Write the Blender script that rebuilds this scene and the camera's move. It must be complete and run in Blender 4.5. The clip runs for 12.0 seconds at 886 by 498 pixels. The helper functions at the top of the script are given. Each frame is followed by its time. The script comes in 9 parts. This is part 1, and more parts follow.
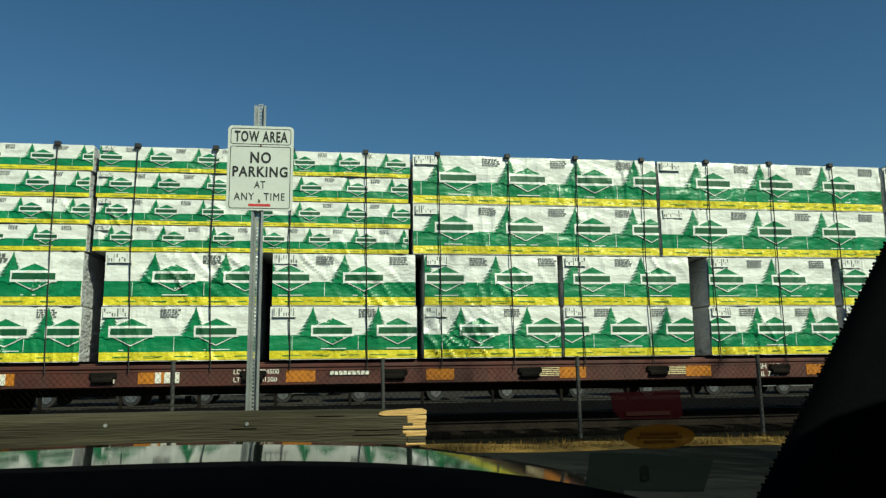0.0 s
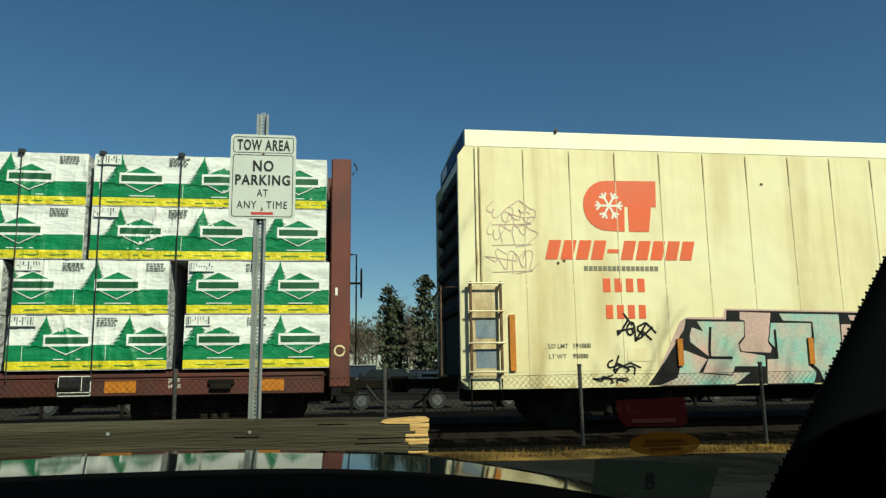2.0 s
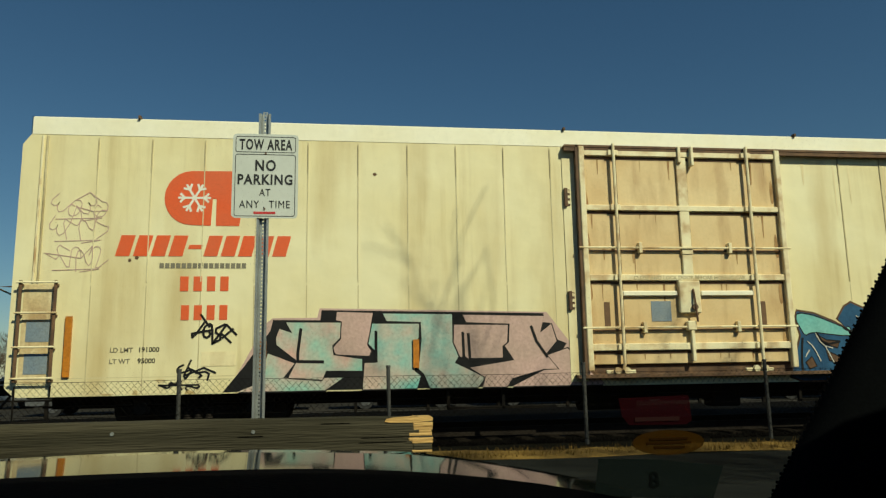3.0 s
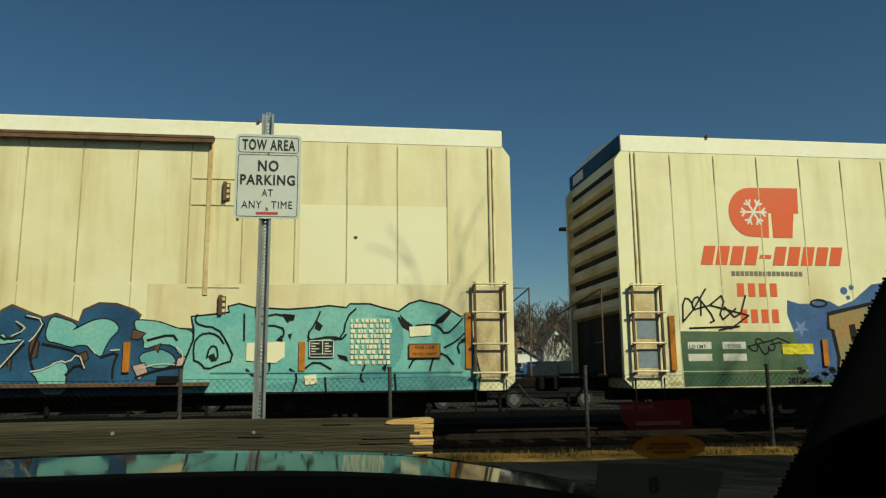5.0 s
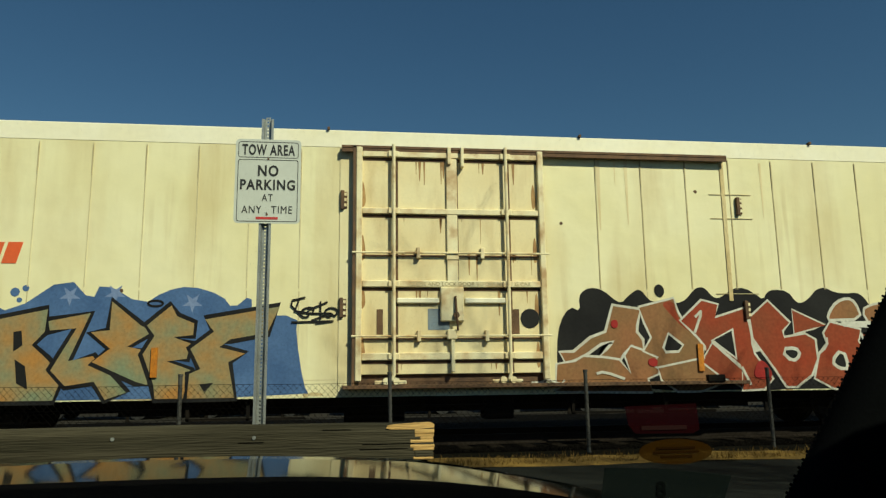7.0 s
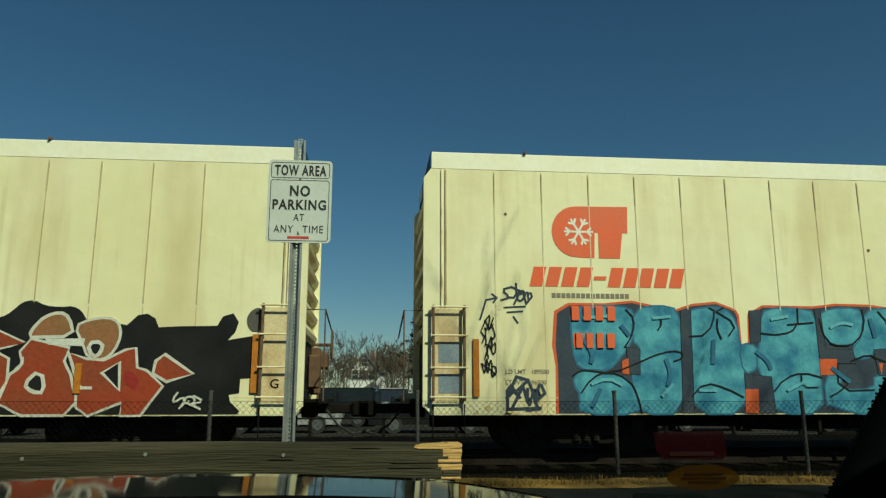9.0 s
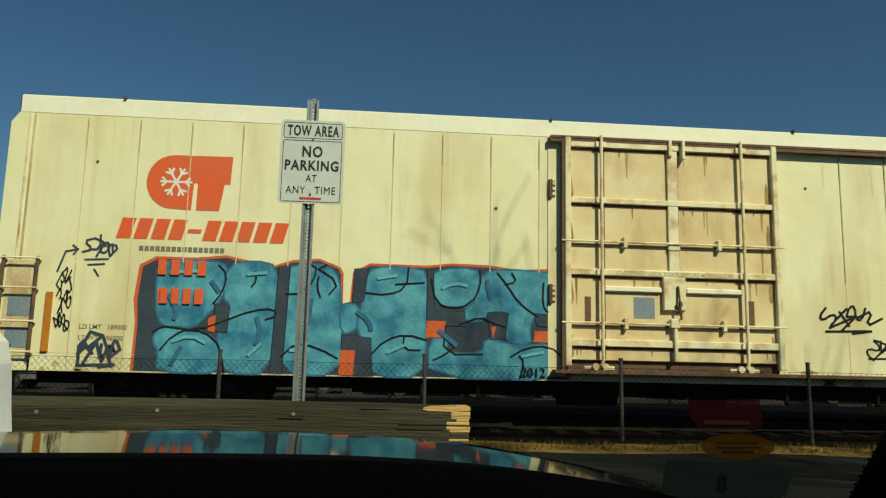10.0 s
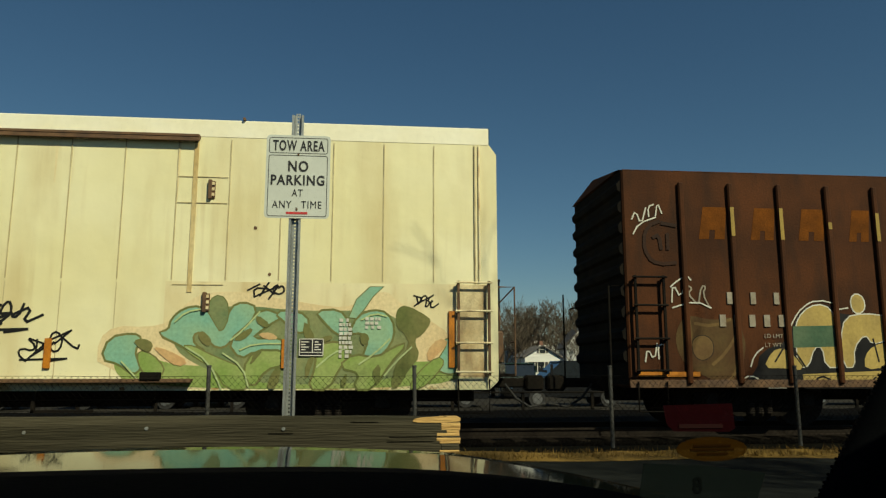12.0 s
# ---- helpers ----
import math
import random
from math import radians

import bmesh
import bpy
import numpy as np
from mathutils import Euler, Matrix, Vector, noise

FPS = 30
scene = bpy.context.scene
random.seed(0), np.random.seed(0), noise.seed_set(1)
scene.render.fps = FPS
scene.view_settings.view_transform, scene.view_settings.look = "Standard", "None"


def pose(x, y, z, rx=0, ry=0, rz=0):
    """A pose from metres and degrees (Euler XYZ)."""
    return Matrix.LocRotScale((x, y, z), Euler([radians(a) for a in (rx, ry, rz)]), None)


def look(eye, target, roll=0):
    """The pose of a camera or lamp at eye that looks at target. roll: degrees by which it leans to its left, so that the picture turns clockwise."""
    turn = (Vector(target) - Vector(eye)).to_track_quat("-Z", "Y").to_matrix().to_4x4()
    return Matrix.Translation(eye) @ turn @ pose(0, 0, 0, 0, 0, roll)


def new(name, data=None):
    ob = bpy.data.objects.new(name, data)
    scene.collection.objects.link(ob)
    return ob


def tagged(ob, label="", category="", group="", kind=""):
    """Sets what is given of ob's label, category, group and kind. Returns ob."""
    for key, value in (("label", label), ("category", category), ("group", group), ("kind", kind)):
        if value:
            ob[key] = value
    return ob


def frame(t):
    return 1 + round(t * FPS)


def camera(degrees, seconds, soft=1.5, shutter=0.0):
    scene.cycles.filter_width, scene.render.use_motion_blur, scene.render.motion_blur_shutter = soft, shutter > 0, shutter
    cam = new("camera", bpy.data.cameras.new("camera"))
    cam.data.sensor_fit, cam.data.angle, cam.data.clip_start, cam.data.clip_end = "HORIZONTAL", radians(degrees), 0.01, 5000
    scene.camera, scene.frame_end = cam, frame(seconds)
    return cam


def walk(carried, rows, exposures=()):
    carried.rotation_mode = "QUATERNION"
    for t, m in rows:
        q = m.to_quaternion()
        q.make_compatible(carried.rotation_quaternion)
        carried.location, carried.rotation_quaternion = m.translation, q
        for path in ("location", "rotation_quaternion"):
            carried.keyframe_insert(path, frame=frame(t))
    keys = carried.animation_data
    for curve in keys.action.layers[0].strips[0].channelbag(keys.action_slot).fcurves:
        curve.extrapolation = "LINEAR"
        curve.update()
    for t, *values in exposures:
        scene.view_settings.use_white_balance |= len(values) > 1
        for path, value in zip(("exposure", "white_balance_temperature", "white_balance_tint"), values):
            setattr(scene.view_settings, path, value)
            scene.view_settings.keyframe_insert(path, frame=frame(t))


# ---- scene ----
# ---- camera ----
cam = camera(62.19, 12.0, soft=1.3)
CAM = [  # seconds, x, y, z, heading to the right of +y, tilt, roll
    (0.0, 0.000, 0.000, 1.070, 8.14, 8.89, -0.67),
    (0.5, 0.012, 0.004, 1.070, 8.14, 8.93, -0.94),
    (1.0, 0.009, 0.010, 1.070, 8.17, 9.07, -1.02),
    (1.5, 0.001, 0.005, 1.070, 8.02, 9.07, -0.78),
    (2.0, -0.006, -0.006, 1.070, 8.03, 9.49, -0.76),
    (2.5, -0.001, -0.003, 1.070, 7.86, 9.38, -0.89),
    (3.0, -0.002, 0.001, 1.070, 7.77, 9.40, -1.01),
    (3.2, -0.001, 0.008, 1.070, 7.81, 9.34, -0.97),
    (4.8, 0.008, 0.011, 1.070, 7.72, 9.49, -0.50),
    (5.0, 0.002, 0.008, 1.070, 7.57, 9.55, -0.55),
    (5.5, 0.004, -0.002, 1.070, 7.77, 9.50, -0.78),
    (6.0, 0.010, 0.016, 1.070, 7.45, 9.66, -0.51),
    (6.5, -0.001, 0.013, 1.070, 7.62, 9.78, -0.65),
    (6.7, -0.003, 0.013, 1.070, 7.63, 9.83, -0.68),
    (8.3, -0.000, 0.010, 1.070, 7.59, 10.09, -0.89),
    (8.5, -0.007, 0.005, 1.070, 7.97, 9.67, -0.17),
    (9.0, -0.014, -0.022, 1.076, 5.43, 11.33, -0.01),
    (9.2, -0.016, -0.024, 1.076, 5.36, 11.72, -0.40),
    (9.5, -0.020, -0.026, 1.076, 4.58, 11.32, -0.25),
    (9.7, -0.028, -0.014, 1.075, 3.76, 11.76, 0.70),
    (9.8, -0.033, -0.009, 1.075, 4.32, 10.04, 0.80),
    (10.0, -0.041, 0.003, 1.074, 4.84, 8.58, 1.27),
    (10.2, -0.044, -0.009, 1.078, 4.75, 8.77, 1.60),
    (10.3, -0.045, -0.015, 1.080, 4.86, 9.31, 1.68),
    (10.5, -0.048, -0.027, 1.084, 4.77, 10.56, 1.70),
    (10.7, -0.046, -0.032, 1.083, 4.67, 10.50, 1.15),
    (11.0, -0.044, -0.039, 1.082, 5.08, 9.78, 0.51),
    (11.5, -0.039, -0.034, 1.078, 5.85, 9.92, -0.25),
    (12.0, -0.036, -0.028, 1.075, 5.78, 9.43, -0.02),
]


def aim(x, y, z, heading, tilt, roll):
    h, k = radians(heading), radians(tilt)
    eye = Vector((x, y, z))
    return look(eye, eye + 10 * Vector((math.sin(h) * math.cos(k), math.cos(h) * math.cos(k), math.sin(k))), roll)


LOOK = [  # seconds, stops, kelvin, tint
    (0.0, 0.06, 6400, -9), (1.6, 0.15, 6450, -9), (2.05, 0.15, 6550, -8), (2.5, -0.12, 6850, -5), (3.0, -0.29, 7000, -6),
    (6.5, -0.26, 6980, -7), (8.5, -0.28, 6960, -9), (9.0, -0.34, 6650, -16), (9.6, -0.34, 6700, -14), (10.1, -0.28, 7050, -7), (11.5, -0.30, 7350, -2), (12.0, -0.28, 7400, -4),
]
walk(cam, [(t, aim(*r)) for t, *r in CAM], LOOK)

# ---- light ----
SUN_UP, SUN_AROUND = 42.0, 149.0     # elevation; bearing clockwise from +y
world = bpy.data.worlds.new("world")
scene.world = world
world.use_nodes = True
wn = world.node_tree
sky = wn.nodes.new("ShaderNodeTexSky")
sky.sky_type = "NISHITA"
sky.sun_disc = False
sky.sun_elevation, sky.sun_rotation = radians(SUN_UP), radians(SUN_AROUND)
sky.air_density, sky.dust_density, sky.ozone_density = 1.0, 0.15, 5.0
wn.nodes["Background"].inputs["Strength"].default_value = 0.066
deep = wn.nodes.new("ShaderNodeHueSaturation")     # clear dry winter air
deep.inputs["Saturation"].default_value = 1.12
wn.links.new(sky.outputs["Color"], deep.inputs["Color"])
wn.links.new(deep.outputs["Color"], wn.nodes["Background"].inputs["Color"])
to_sun = Vector((math.sin(radians(SUN_AROUND)) * math.cos(radians(SUN_UP)), math.cos(radians(SUN_AROUND)) * math.cos(radians(SUN_UP)), math.sin(radians(SUN_UP))))
sun = new("sun", bpy.data.lights.new("sun", "SUN"))
sun.data.energy, sun.data.angle, sun.data.color = 5.4, radians(0.53), (1.0, 0.93, 0.78)
sun.matrix_world = look(to_sun * 60, (0, 0, 0))


# ---- materials ----
def rgb(c):
    return (c[0], c[1], c[2], 1.0)


def mat(name, c1, c2=None, scale=2.0, rough=0.6, metal=0.0, bump=0.15, bscale=40.0, stretch=(1, 1, 1), grain=0.25,
        stain=None, stain_amount=0.4, stain_scale=1.0, stain_stretch=(1, 1, 1), coat=0.0, dist=0.01, spec=0.5, streak=None, streak_amount=0.3):
    """A procedural surface: two colours at a large scale, a fine grain, optional stains, fine relief."""
    m = bpy.data.materials.new(name)
    m.use_nodes = True
    nt = m.node_tree
    N, L = nt.nodes, nt.links
    b = N["Principled BSDF"]
    b.inputs["Roughness"].default_value, b.inputs["Metallic"].default_value = rough, metal
    b.inputs["Coat Weight"].default_value = coat
    b.inputs["Specular IOR Level"].default_value = spec
    tc = N.new("ShaderNodeTexCoord")

    def noise_at(sc, st, detail=4.0):
        mp = N.new("ShaderNodeMapping")
        mp.inputs["Scale"].default_value = st
        n = N.new("ShaderNodeTexNoise")
        n.inputs["Scale"].default_value, n.inputs["Detail"].default_value = sc, detail
        L.new(tc.outputs["Object"], mp.inputs["Vector"])
        L.new(mp.outputs["Vector"], n.inputs["Vector"])
        return n.outputs["Fac"]

    def ramp(fac, lo, hi):
        r = N.new("ShaderNodeMapRange")
        r.inputs["From Min"].default_value, r.inputs["From Max"].default_value = lo, hi
        L.new(fac, r.inputs["Value"])
        return r.outputs["Result"]

    def mix(fac, a, bcol, kind="MIX"):
        x = N.new("ShaderNodeMix")
        x.data_type, x.blend_type = "RGBA", kind
        for sock, v in ((x.inputs["Factor"], fac), (x.inputs["A"], a), (x.inputs["B"], bcol)):
            if isinstance(v, tuple):
                sock.default_value = v
            elif isinstance(v, float):
                sock.default_value = v
            else:
                L.new(v, sock)
        return x.outputs["Result"]

    c2 = c2 or tuple(v * 0.8 for v in c1)
    col = mix(ramp(noise_at(scale, stretch), 0.35, 0.65), rgb(c1), rgb(c2))
    fine = ramp(noise_at(bscale, stretch, 3.0), 0.3, 0.7)
    if grain:
        shade = mix(fine, rgb((1 - grain,) * 3), rgb((1 + grain * 0.4,) * 3))
        col = mix(1.0, col, shade, "MULTIPLY")
    if stain:
        a = ramp(noise_at(stain_scale, stain_stretch, 6.0), 0.5, 0.72)
        k = N.new("ShaderNodeMath")
        k.operation = "MULTIPLY"
        k.inputs[1].default_value = stain_amount
        L.new(a, k.inputs[0])
        col = mix(k.outputs["Value"], col, rgb(stain))
    if streak:
        a = ramp(noise_at(1.0, (7.0, 1.0, 0.35), 5.0), 0.52, 0.75)
        e = ramp(noise_at(0.5, (1.0, 1.0, 1.0), 2.0), 0.40, 0.65)
        k = N.new("ShaderNodeMath")
        k.operation = "MULTIPLY"
        L.new(a, k.inputs[0])
        L.new(e, k.inputs[1])
        k2 = N.new("ShaderNodeMath")
        k2.operation = "MULTIPLY"
        k2.inputs[1].default_value = streak_amount
        L.new(k.outputs["Value"], k2.inputs[0])
        col = mix(k2.outputs["Value"], col, rgb(streak))
    L.new(col, b.inputs["Base Color"])
    if bump:
        bp = N.new("ShaderNodeBump")
        bp.inputs["Strength"].default_value, bp.inputs["Distance"].default_value = bump, dist
        L.new(fine, bp.inputs["Height"])
        L.new(bp.outputs["Normal"], b.inputs["Normal"])
    return m


def glass(name, tint, alpha):
    m = bpy.data.materials.new(name)
    m.use_nodes = True
    N, L = m.node_tree.nodes, m.node_tree.links
    N.remove(N["Principled BSDF"])
    t, g, x = N.new("ShaderNodeBsdfTransparent"), N.new("ShaderNodeBsdfGlossy"), N.new("ShaderNodeMixShader")
    t.inputs["Color"].default_value = rgb(tint)
    g.inputs["Roughness"].default_value = 0.03
    x.inputs["Fac"].default_value = alpha
    L.new(t.outputs[0], x.inputs[1])
    L.new(g.outputs[0], x.inputs[2])
    L.new(x.outputs[0], N["Material Output"].inputs["Surface"])
    return m


def film_mat(name, colour, through_amount):
    """Thin printed film on glass: daylight shines into it from the outside."""
    m = bpy.data.materials.new(name)
    m.use_nodes = True
    N, L = m.node_tree.nodes, m.node_tree.links
    b = N["Principled BSDF"]
    b.inputs["Base Color"].default_value, b.inputs["Roughness"].default_value = rgb(colour), 0.6
    b.inputs["Specular IOR Level"].default_value = 0.05
    u, y = N.new("ShaderNodeBsdfTranslucent"), N.new("ShaderNodeMixShader")
    u.inputs["Color"].default_value = rgb(colour)
    y.inputs["Fac"].default_value = 0.6
    t, x = N.new("ShaderNodeBsdfTransparent"), N.new("ShaderNodeMixShader")
    x.inputs["Fac"].default_value = through_amount
    L.new(b.outputs[0], y.inputs[1])
    L.new(u.outputs[0], y.inputs[2])
    L.new(y.outputs[0], x.inputs[1])
    L.new(t.outputs[0], x.inputs[2])
    L.new(x.outputs[0], N["Material Output"].inputs["Surface"])
    return m


RUST = (0.24, 0.11, 0.035)
M_CREAM = mat("cream_paint", (0.80, 0.755, 0.49), (0.75, 0.69, 0.40), 0.45, 0.5, bump=0.12, bscale=3.0, grain=0.04,
              stain=(0.53, 0.41, 0.19), stain_amount=0.62, stain_scale=0.6, stain_stretch=(1.6, 1, 0.45), dist=0.03,
              streak=(0.46, 0.34, 0.15), streak_amount=0.42)
M_CREAM_DIRTY = mat("dirty_cream_paint", (0.78, 0.72, 0.46), (0.73, 0.64, 0.36), 0.5, 0.5, bump=0.12, bscale=3.0, grain=0.04,
                    stain=(0.50, 0.38, 0.17), stain_amount=0.65, stain_scale=0.7, stain_stretch=(2.0, 1, 0.35), dist=0.03,
                    streak=(0.40, 0.28, 0.11), streak_amount=0.45)
M_CREAM_TAN = mat("aged_cream_paint", (0.76, 0.70, 0.44), (0.68, 0.57, 0.32), 0.7, 0.55, bump=0.12, bscale=4, grain=0.05,
                  stain=(0.42, 0.27, 0.10), stain_amount=0.55, stain_scale=1.1, stain_stretch=(2.8, 1, 0.4), dist=0.02)
M_ROOF = mat("cream_roof_fascia", (0.86, 0.83, 0.66), (0.82, 0.77, 0.56), 1.0, 0.45, bump=0.1, bscale=10, grain=0.05)
M_DOOR = mat("rusty_cream_door", (0.78, 0.69, 0.42), (0.72, 0.60, 0.33), 0.9, 0.6, bump=0.08, bscale=25, grain=0.04,
             stain=(0.38, 0.23, 0.08), stain_amount=0.45, stain_scale=1.3, stain_stretch=(2.2, 1, 0.5))
M_DOOR_TAN = mat("browned_cream_door", (0.70, 0.54, 0.29), (0.60, 0.42, 0.20), 0.9, 0.6, bump=0.08, bscale=25, grain=0.05,
                 stain=(0.30, 0.15, 0.05), stain_amount=0.55, stain_scale=1.5, stain_stretch=(2.2, 1, 0.5))
M_DOOR_STAINED = mat("stained_cream_door", (0.74, 0.61, 0.35), (0.64, 0.47, 0.23), 1.1, 0.6, bump=0.08, bscale=25, grain=0.05,
                     stain=(0.42, 0.25, 0.09), stain_amount=0.65, stain_scale=1.2, stain_stretch=(1.6, 1, 0.6))
M_RUSTLINE = mat("rust_stained_cream", (0.52, 0.37, 0.15), (0.66, 0.54, 0.29), 3.0, 0.7, bump=0.1, stretch=(1, 1, 0.3))
M_DOOR_RUST = mat("rust_run", (0.46, 0.29, 0.12), (0.30, 0.16, 0.06), 5.0, 0.8, bump=0.1)
M_BAR = mat("cream_steel_bar", (0.80, 0.73, 0.48), (0.70, 0.57, 0.33), 3.0, 0.5, bump=0.1, bscale=50, grain=0.08,
            stain=(0.36, 0.19, 0.07), stain_amount=0.75, stain_scale=3.0)
# Rusted parts; also colours the painted shadow strips on the plug doors.
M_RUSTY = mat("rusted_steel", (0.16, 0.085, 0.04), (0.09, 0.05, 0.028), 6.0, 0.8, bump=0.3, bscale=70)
M_SEAM = mat("dirty_seam", (0.40, 0.32, 0.16), (0.62, 0.54, 0.33), 2.0, 0.7, bump=0.1)
M_SEAM_PALE = mat("painted_seam", (0.70, 0.63, 0.39), (0.56, 0.47, 0.27), 0.5, 0.6, bump=0.1)
# Soot and the shade at the car ends, both put into this colour.
M_END_DARK = mat("sooty_shaded_end_steel", (0.05, 0.045, 0.036), (0.022, 0.02, 0.018), 1.2, 0.8, bump=0.2, spec=0.1)
M_PANEL = mat("rusted_ladder_panel", (0.70, 0.60, 0.36), (0.54, 0.40, 0.20), 1.6, 0.65, bump=0.2, bscale=25, grain=0.15, stain=RUST, stain_amount=0.7, stain_scale=2.2, stain_stretch=(1.6, 1, 0.6))
# Grimy steel, its colour lowered further for shade below and between cars.
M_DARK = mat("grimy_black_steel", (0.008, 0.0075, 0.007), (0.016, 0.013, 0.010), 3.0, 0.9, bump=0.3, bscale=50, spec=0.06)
M_WHEEL = mat("worn_wheel_steel", (0.022, 0.018, 0.015), (0.04, 0.032, 0.026), 5.0, 0.7, metal=0.2, bump=0.2, spec=0.15)
M_MAROON = mat("maroon_paint", (0.095, 0.024, 0.015), (0.055, 0.016, 0.011), 1.5, 0.6, bump=0.2, bscale=40, grain=0.2,
               stain=(0.05, 0.03, 0.02), stain_amount=0.6, stain_scale=2.0, stain_stretch=(2, 1, 0.6))
M_BULK = mat("faded_maroon_paint", (0.15, 0.036, 0.022), (0.10, 0.026, 0.017), 1.5, 0.6, bump=0.2, bscale=40, grain=0.2,
             stain=(0.06, 0.03, 0.02), stain_amount=0.5, stain_scale=2.0, stain_stretch=(2, 1, 0.6))
# Soot plus the shade of the hollow bulkhead, both in the colour.
M_SOOTY = mat("sooty_shaded_maroon_paint", (0.026, 0.009, 0.007), (0.012, 0.006, 0.005), 1.5, 0.8, bump=0.2, bscale=30, grain=0.3, spec=0.15)
M_BROWN = mat("boxcar_brown_paint", (0.088, 0.029, 0.009), (0.045, 0.016, 0.006), 0.8, 0.85, spec=0.2, bump=0.25, bscale=30, grain=0.2,
              stain=(0.018, 0.011, 0.007), stain_amount=0.7, stain_scale=1.2, stain_stretch=(2, 1, 0.6))
M_ORANGE = mat("orange_reflector", (0.55, 0.20, 0.02), (0.42, 0.15, 0.02), 6.0, 0.4, bump=0.05)
M_LOGO = mat("orange_red_paint", (0.72, 0.105, 0.025), (0.66, 0.12, 0.04), 2.0, 0.5, bump=0.05, grain=0.1)
M_WHITE = mat("white_paint", (0.78, 0.76, 0.68), (0.70, 0.67, 0.56), 3.0, 0.5, bump=0.05, grain=0.08)
M_GREY_TXT = mat("faded_grey_paint", (0.22, 0.20, 0.14), None, 5.0, 0.6, bump=0.0)
M_WRAP = mat("white_lumber_wrap", (0.75, 0.755, 0.72), (0.69, 0.695, 0.65), 1.4, 0.32, bump=0.3, bscale=2.6, grain=0.05, stretch=(1, 1, 2.0), dist=0.06)
M_WRAP_END = mat("grey_wrap_end", (0.55, 0.56, 0.56), (0.45, 0.46, 0.47), 3.0, 0.5, bump=0.5, bscale=6, stretch=(1, 1, 2), dist=0.05)
M_GREEN = mat("green_print", (0.012, 0.20, 0.072), (0.015, 0.17, 0.06), 2.0, 0.40, bump=0.3, bscale=2.6, grain=0.10, stretch=(1, 1, 2.0), dist=0.06)
M_DEEP_GREEN = mat("dark_green_print", (0.012, 0.10, 0.035), (0.010, 0.075, 0.028), 3.0, 0.5, bump=0.0)
M_PRINT = mat("grey_print", (0.16, 0.17, 0.16), None, 9.0, 0.5, bump=0.0)
M_YELLOW = mat("yellow_print", (0.72, 0.62, 0.03), (0.62, 0.52, 0.03), 3.0, 0.4, bump=0.4, bscale=8, grain=0.12, dist=0.04)
M_STRAP = mat("black_strap", (0.02, 0.02, 0.02), None, 9.0, 0.6, bump=0.1)
M_STEEL = mat("galvanised_steel", (0.42, 0.44, 0.42), (0.32, 0.34, 0.33), 7.0, 0.42, metal=0.65, bump=0.1, bscale=90)
# Dull wire, near black all over.
M_WIRE = mat("dull_dark_wire", (0.009, 0.008, 0.007), (0.006, 0.005, 0.004), 4.0, 0.9, bump=0.0, spec=0.03)
M_POST = mat("dull_galvanised_post", (0.075, 0.075, 0.07), (0.05, 0.05, 0.047), 5.0, 0.7, bump=0.1, spec=0.2)
M_SIGN = mat("sign_white", (0.54, 0.57, 0.52), (0.50, 0.53, 0.48), 3.0, 0.45, bump=0.02, grain=0.04)
M_BLACK = mat("black_print", (0.015, 0.015, 0.015), None, 9.0, 0.5, bump=0.0)
M_REDP = mat("red_print", (0.55, 0.04, 0.04), None, 9.0, 0.5, bump=0.0)
M_TIMBER = mat("weathered_timber", (0.062, 0.055, 0.036), (0.034, 0.031, 0.020), 2.2, 0.9, bump=0.4, bscale=16, stretch=(0.25, 3, 5), grain=0.2,
               spec=0.1, stain=(0.03, 0.026, 0.018), stain_amount=0.35, stain_scale=1.5, stain_stretch=(0.4, 2, 5), dist=0.02)
M_SPLIT = mat("fresh_split_wood", (0.66, 0.42, 0.15), (0.50, 0.29, 0.09), 8.0, 0.8, bump=0.5, bscale=30, stretch=(0.3, 3, 5))
M_ASPH = mat("asphalt", (0.018, 0.020, 0.019), (0.012, 0.014, 0.013), 0.4, 0.95, bump=0.5, bscale=120, grain=0.5, spec=0.05)
M_LOT = mat("far_lot_asphalt", (0.040, 0.036, 0.030), (0.027, 0.025, 0.021), 0.2, 0.9, bump=0.3, bscale=30, spec=0.05)
# Near black: the shade beside the train is put into this colour.
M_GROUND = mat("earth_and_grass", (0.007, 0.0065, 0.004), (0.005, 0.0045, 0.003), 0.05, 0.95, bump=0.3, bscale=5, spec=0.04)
M_DRY = mat("dry_grass_ground", (0.25, 0.155, 0.042), (0.14, 0.088, 0.026), 1.6, 0.95, bump=0.8, bscale=40, grain=0.5, spec=0.1)
# Ballast colour holds the shade under the train.
M_BALLAST = mat("shade_black_ballast", (0.0045, 0.004, 0.0035), (0.007, 0.006, 0.0045), 1.2, 0.95, bump=0.9, bscale=35, grain=0.6, dist=0.03, spec=0.03)
M_RAIL = mat("rail_steel", (0.022, 0.017, 0.013), (0.016, 0.012, 0.009), 6.0, 0.75, metal=0.0, bump=0.1, spec=0.1)
M_TIE = mat("creosoted_tie", (0.014, 0.011, 0.008), None, 3.0, 0.9, bump=0.5, bscale=30, spec=0.05)
M_HOOD = mat("dark_car_paint", (0.004, 0.006, 0.005), None, 3.0, 0.05, bump=0.0, grain=0.0, coat=0.0, spec=0.2)
M_HOOD.node_tree.nodes["Principled BSDF"].inputs["IOR"].default_value = 1.195
M_DASH = mat("black_dash_plastic", (0.0025, 0.0025, 0.003), None, 20.0, 0.9, bump=0.1, bscale=200, spec=0.01)
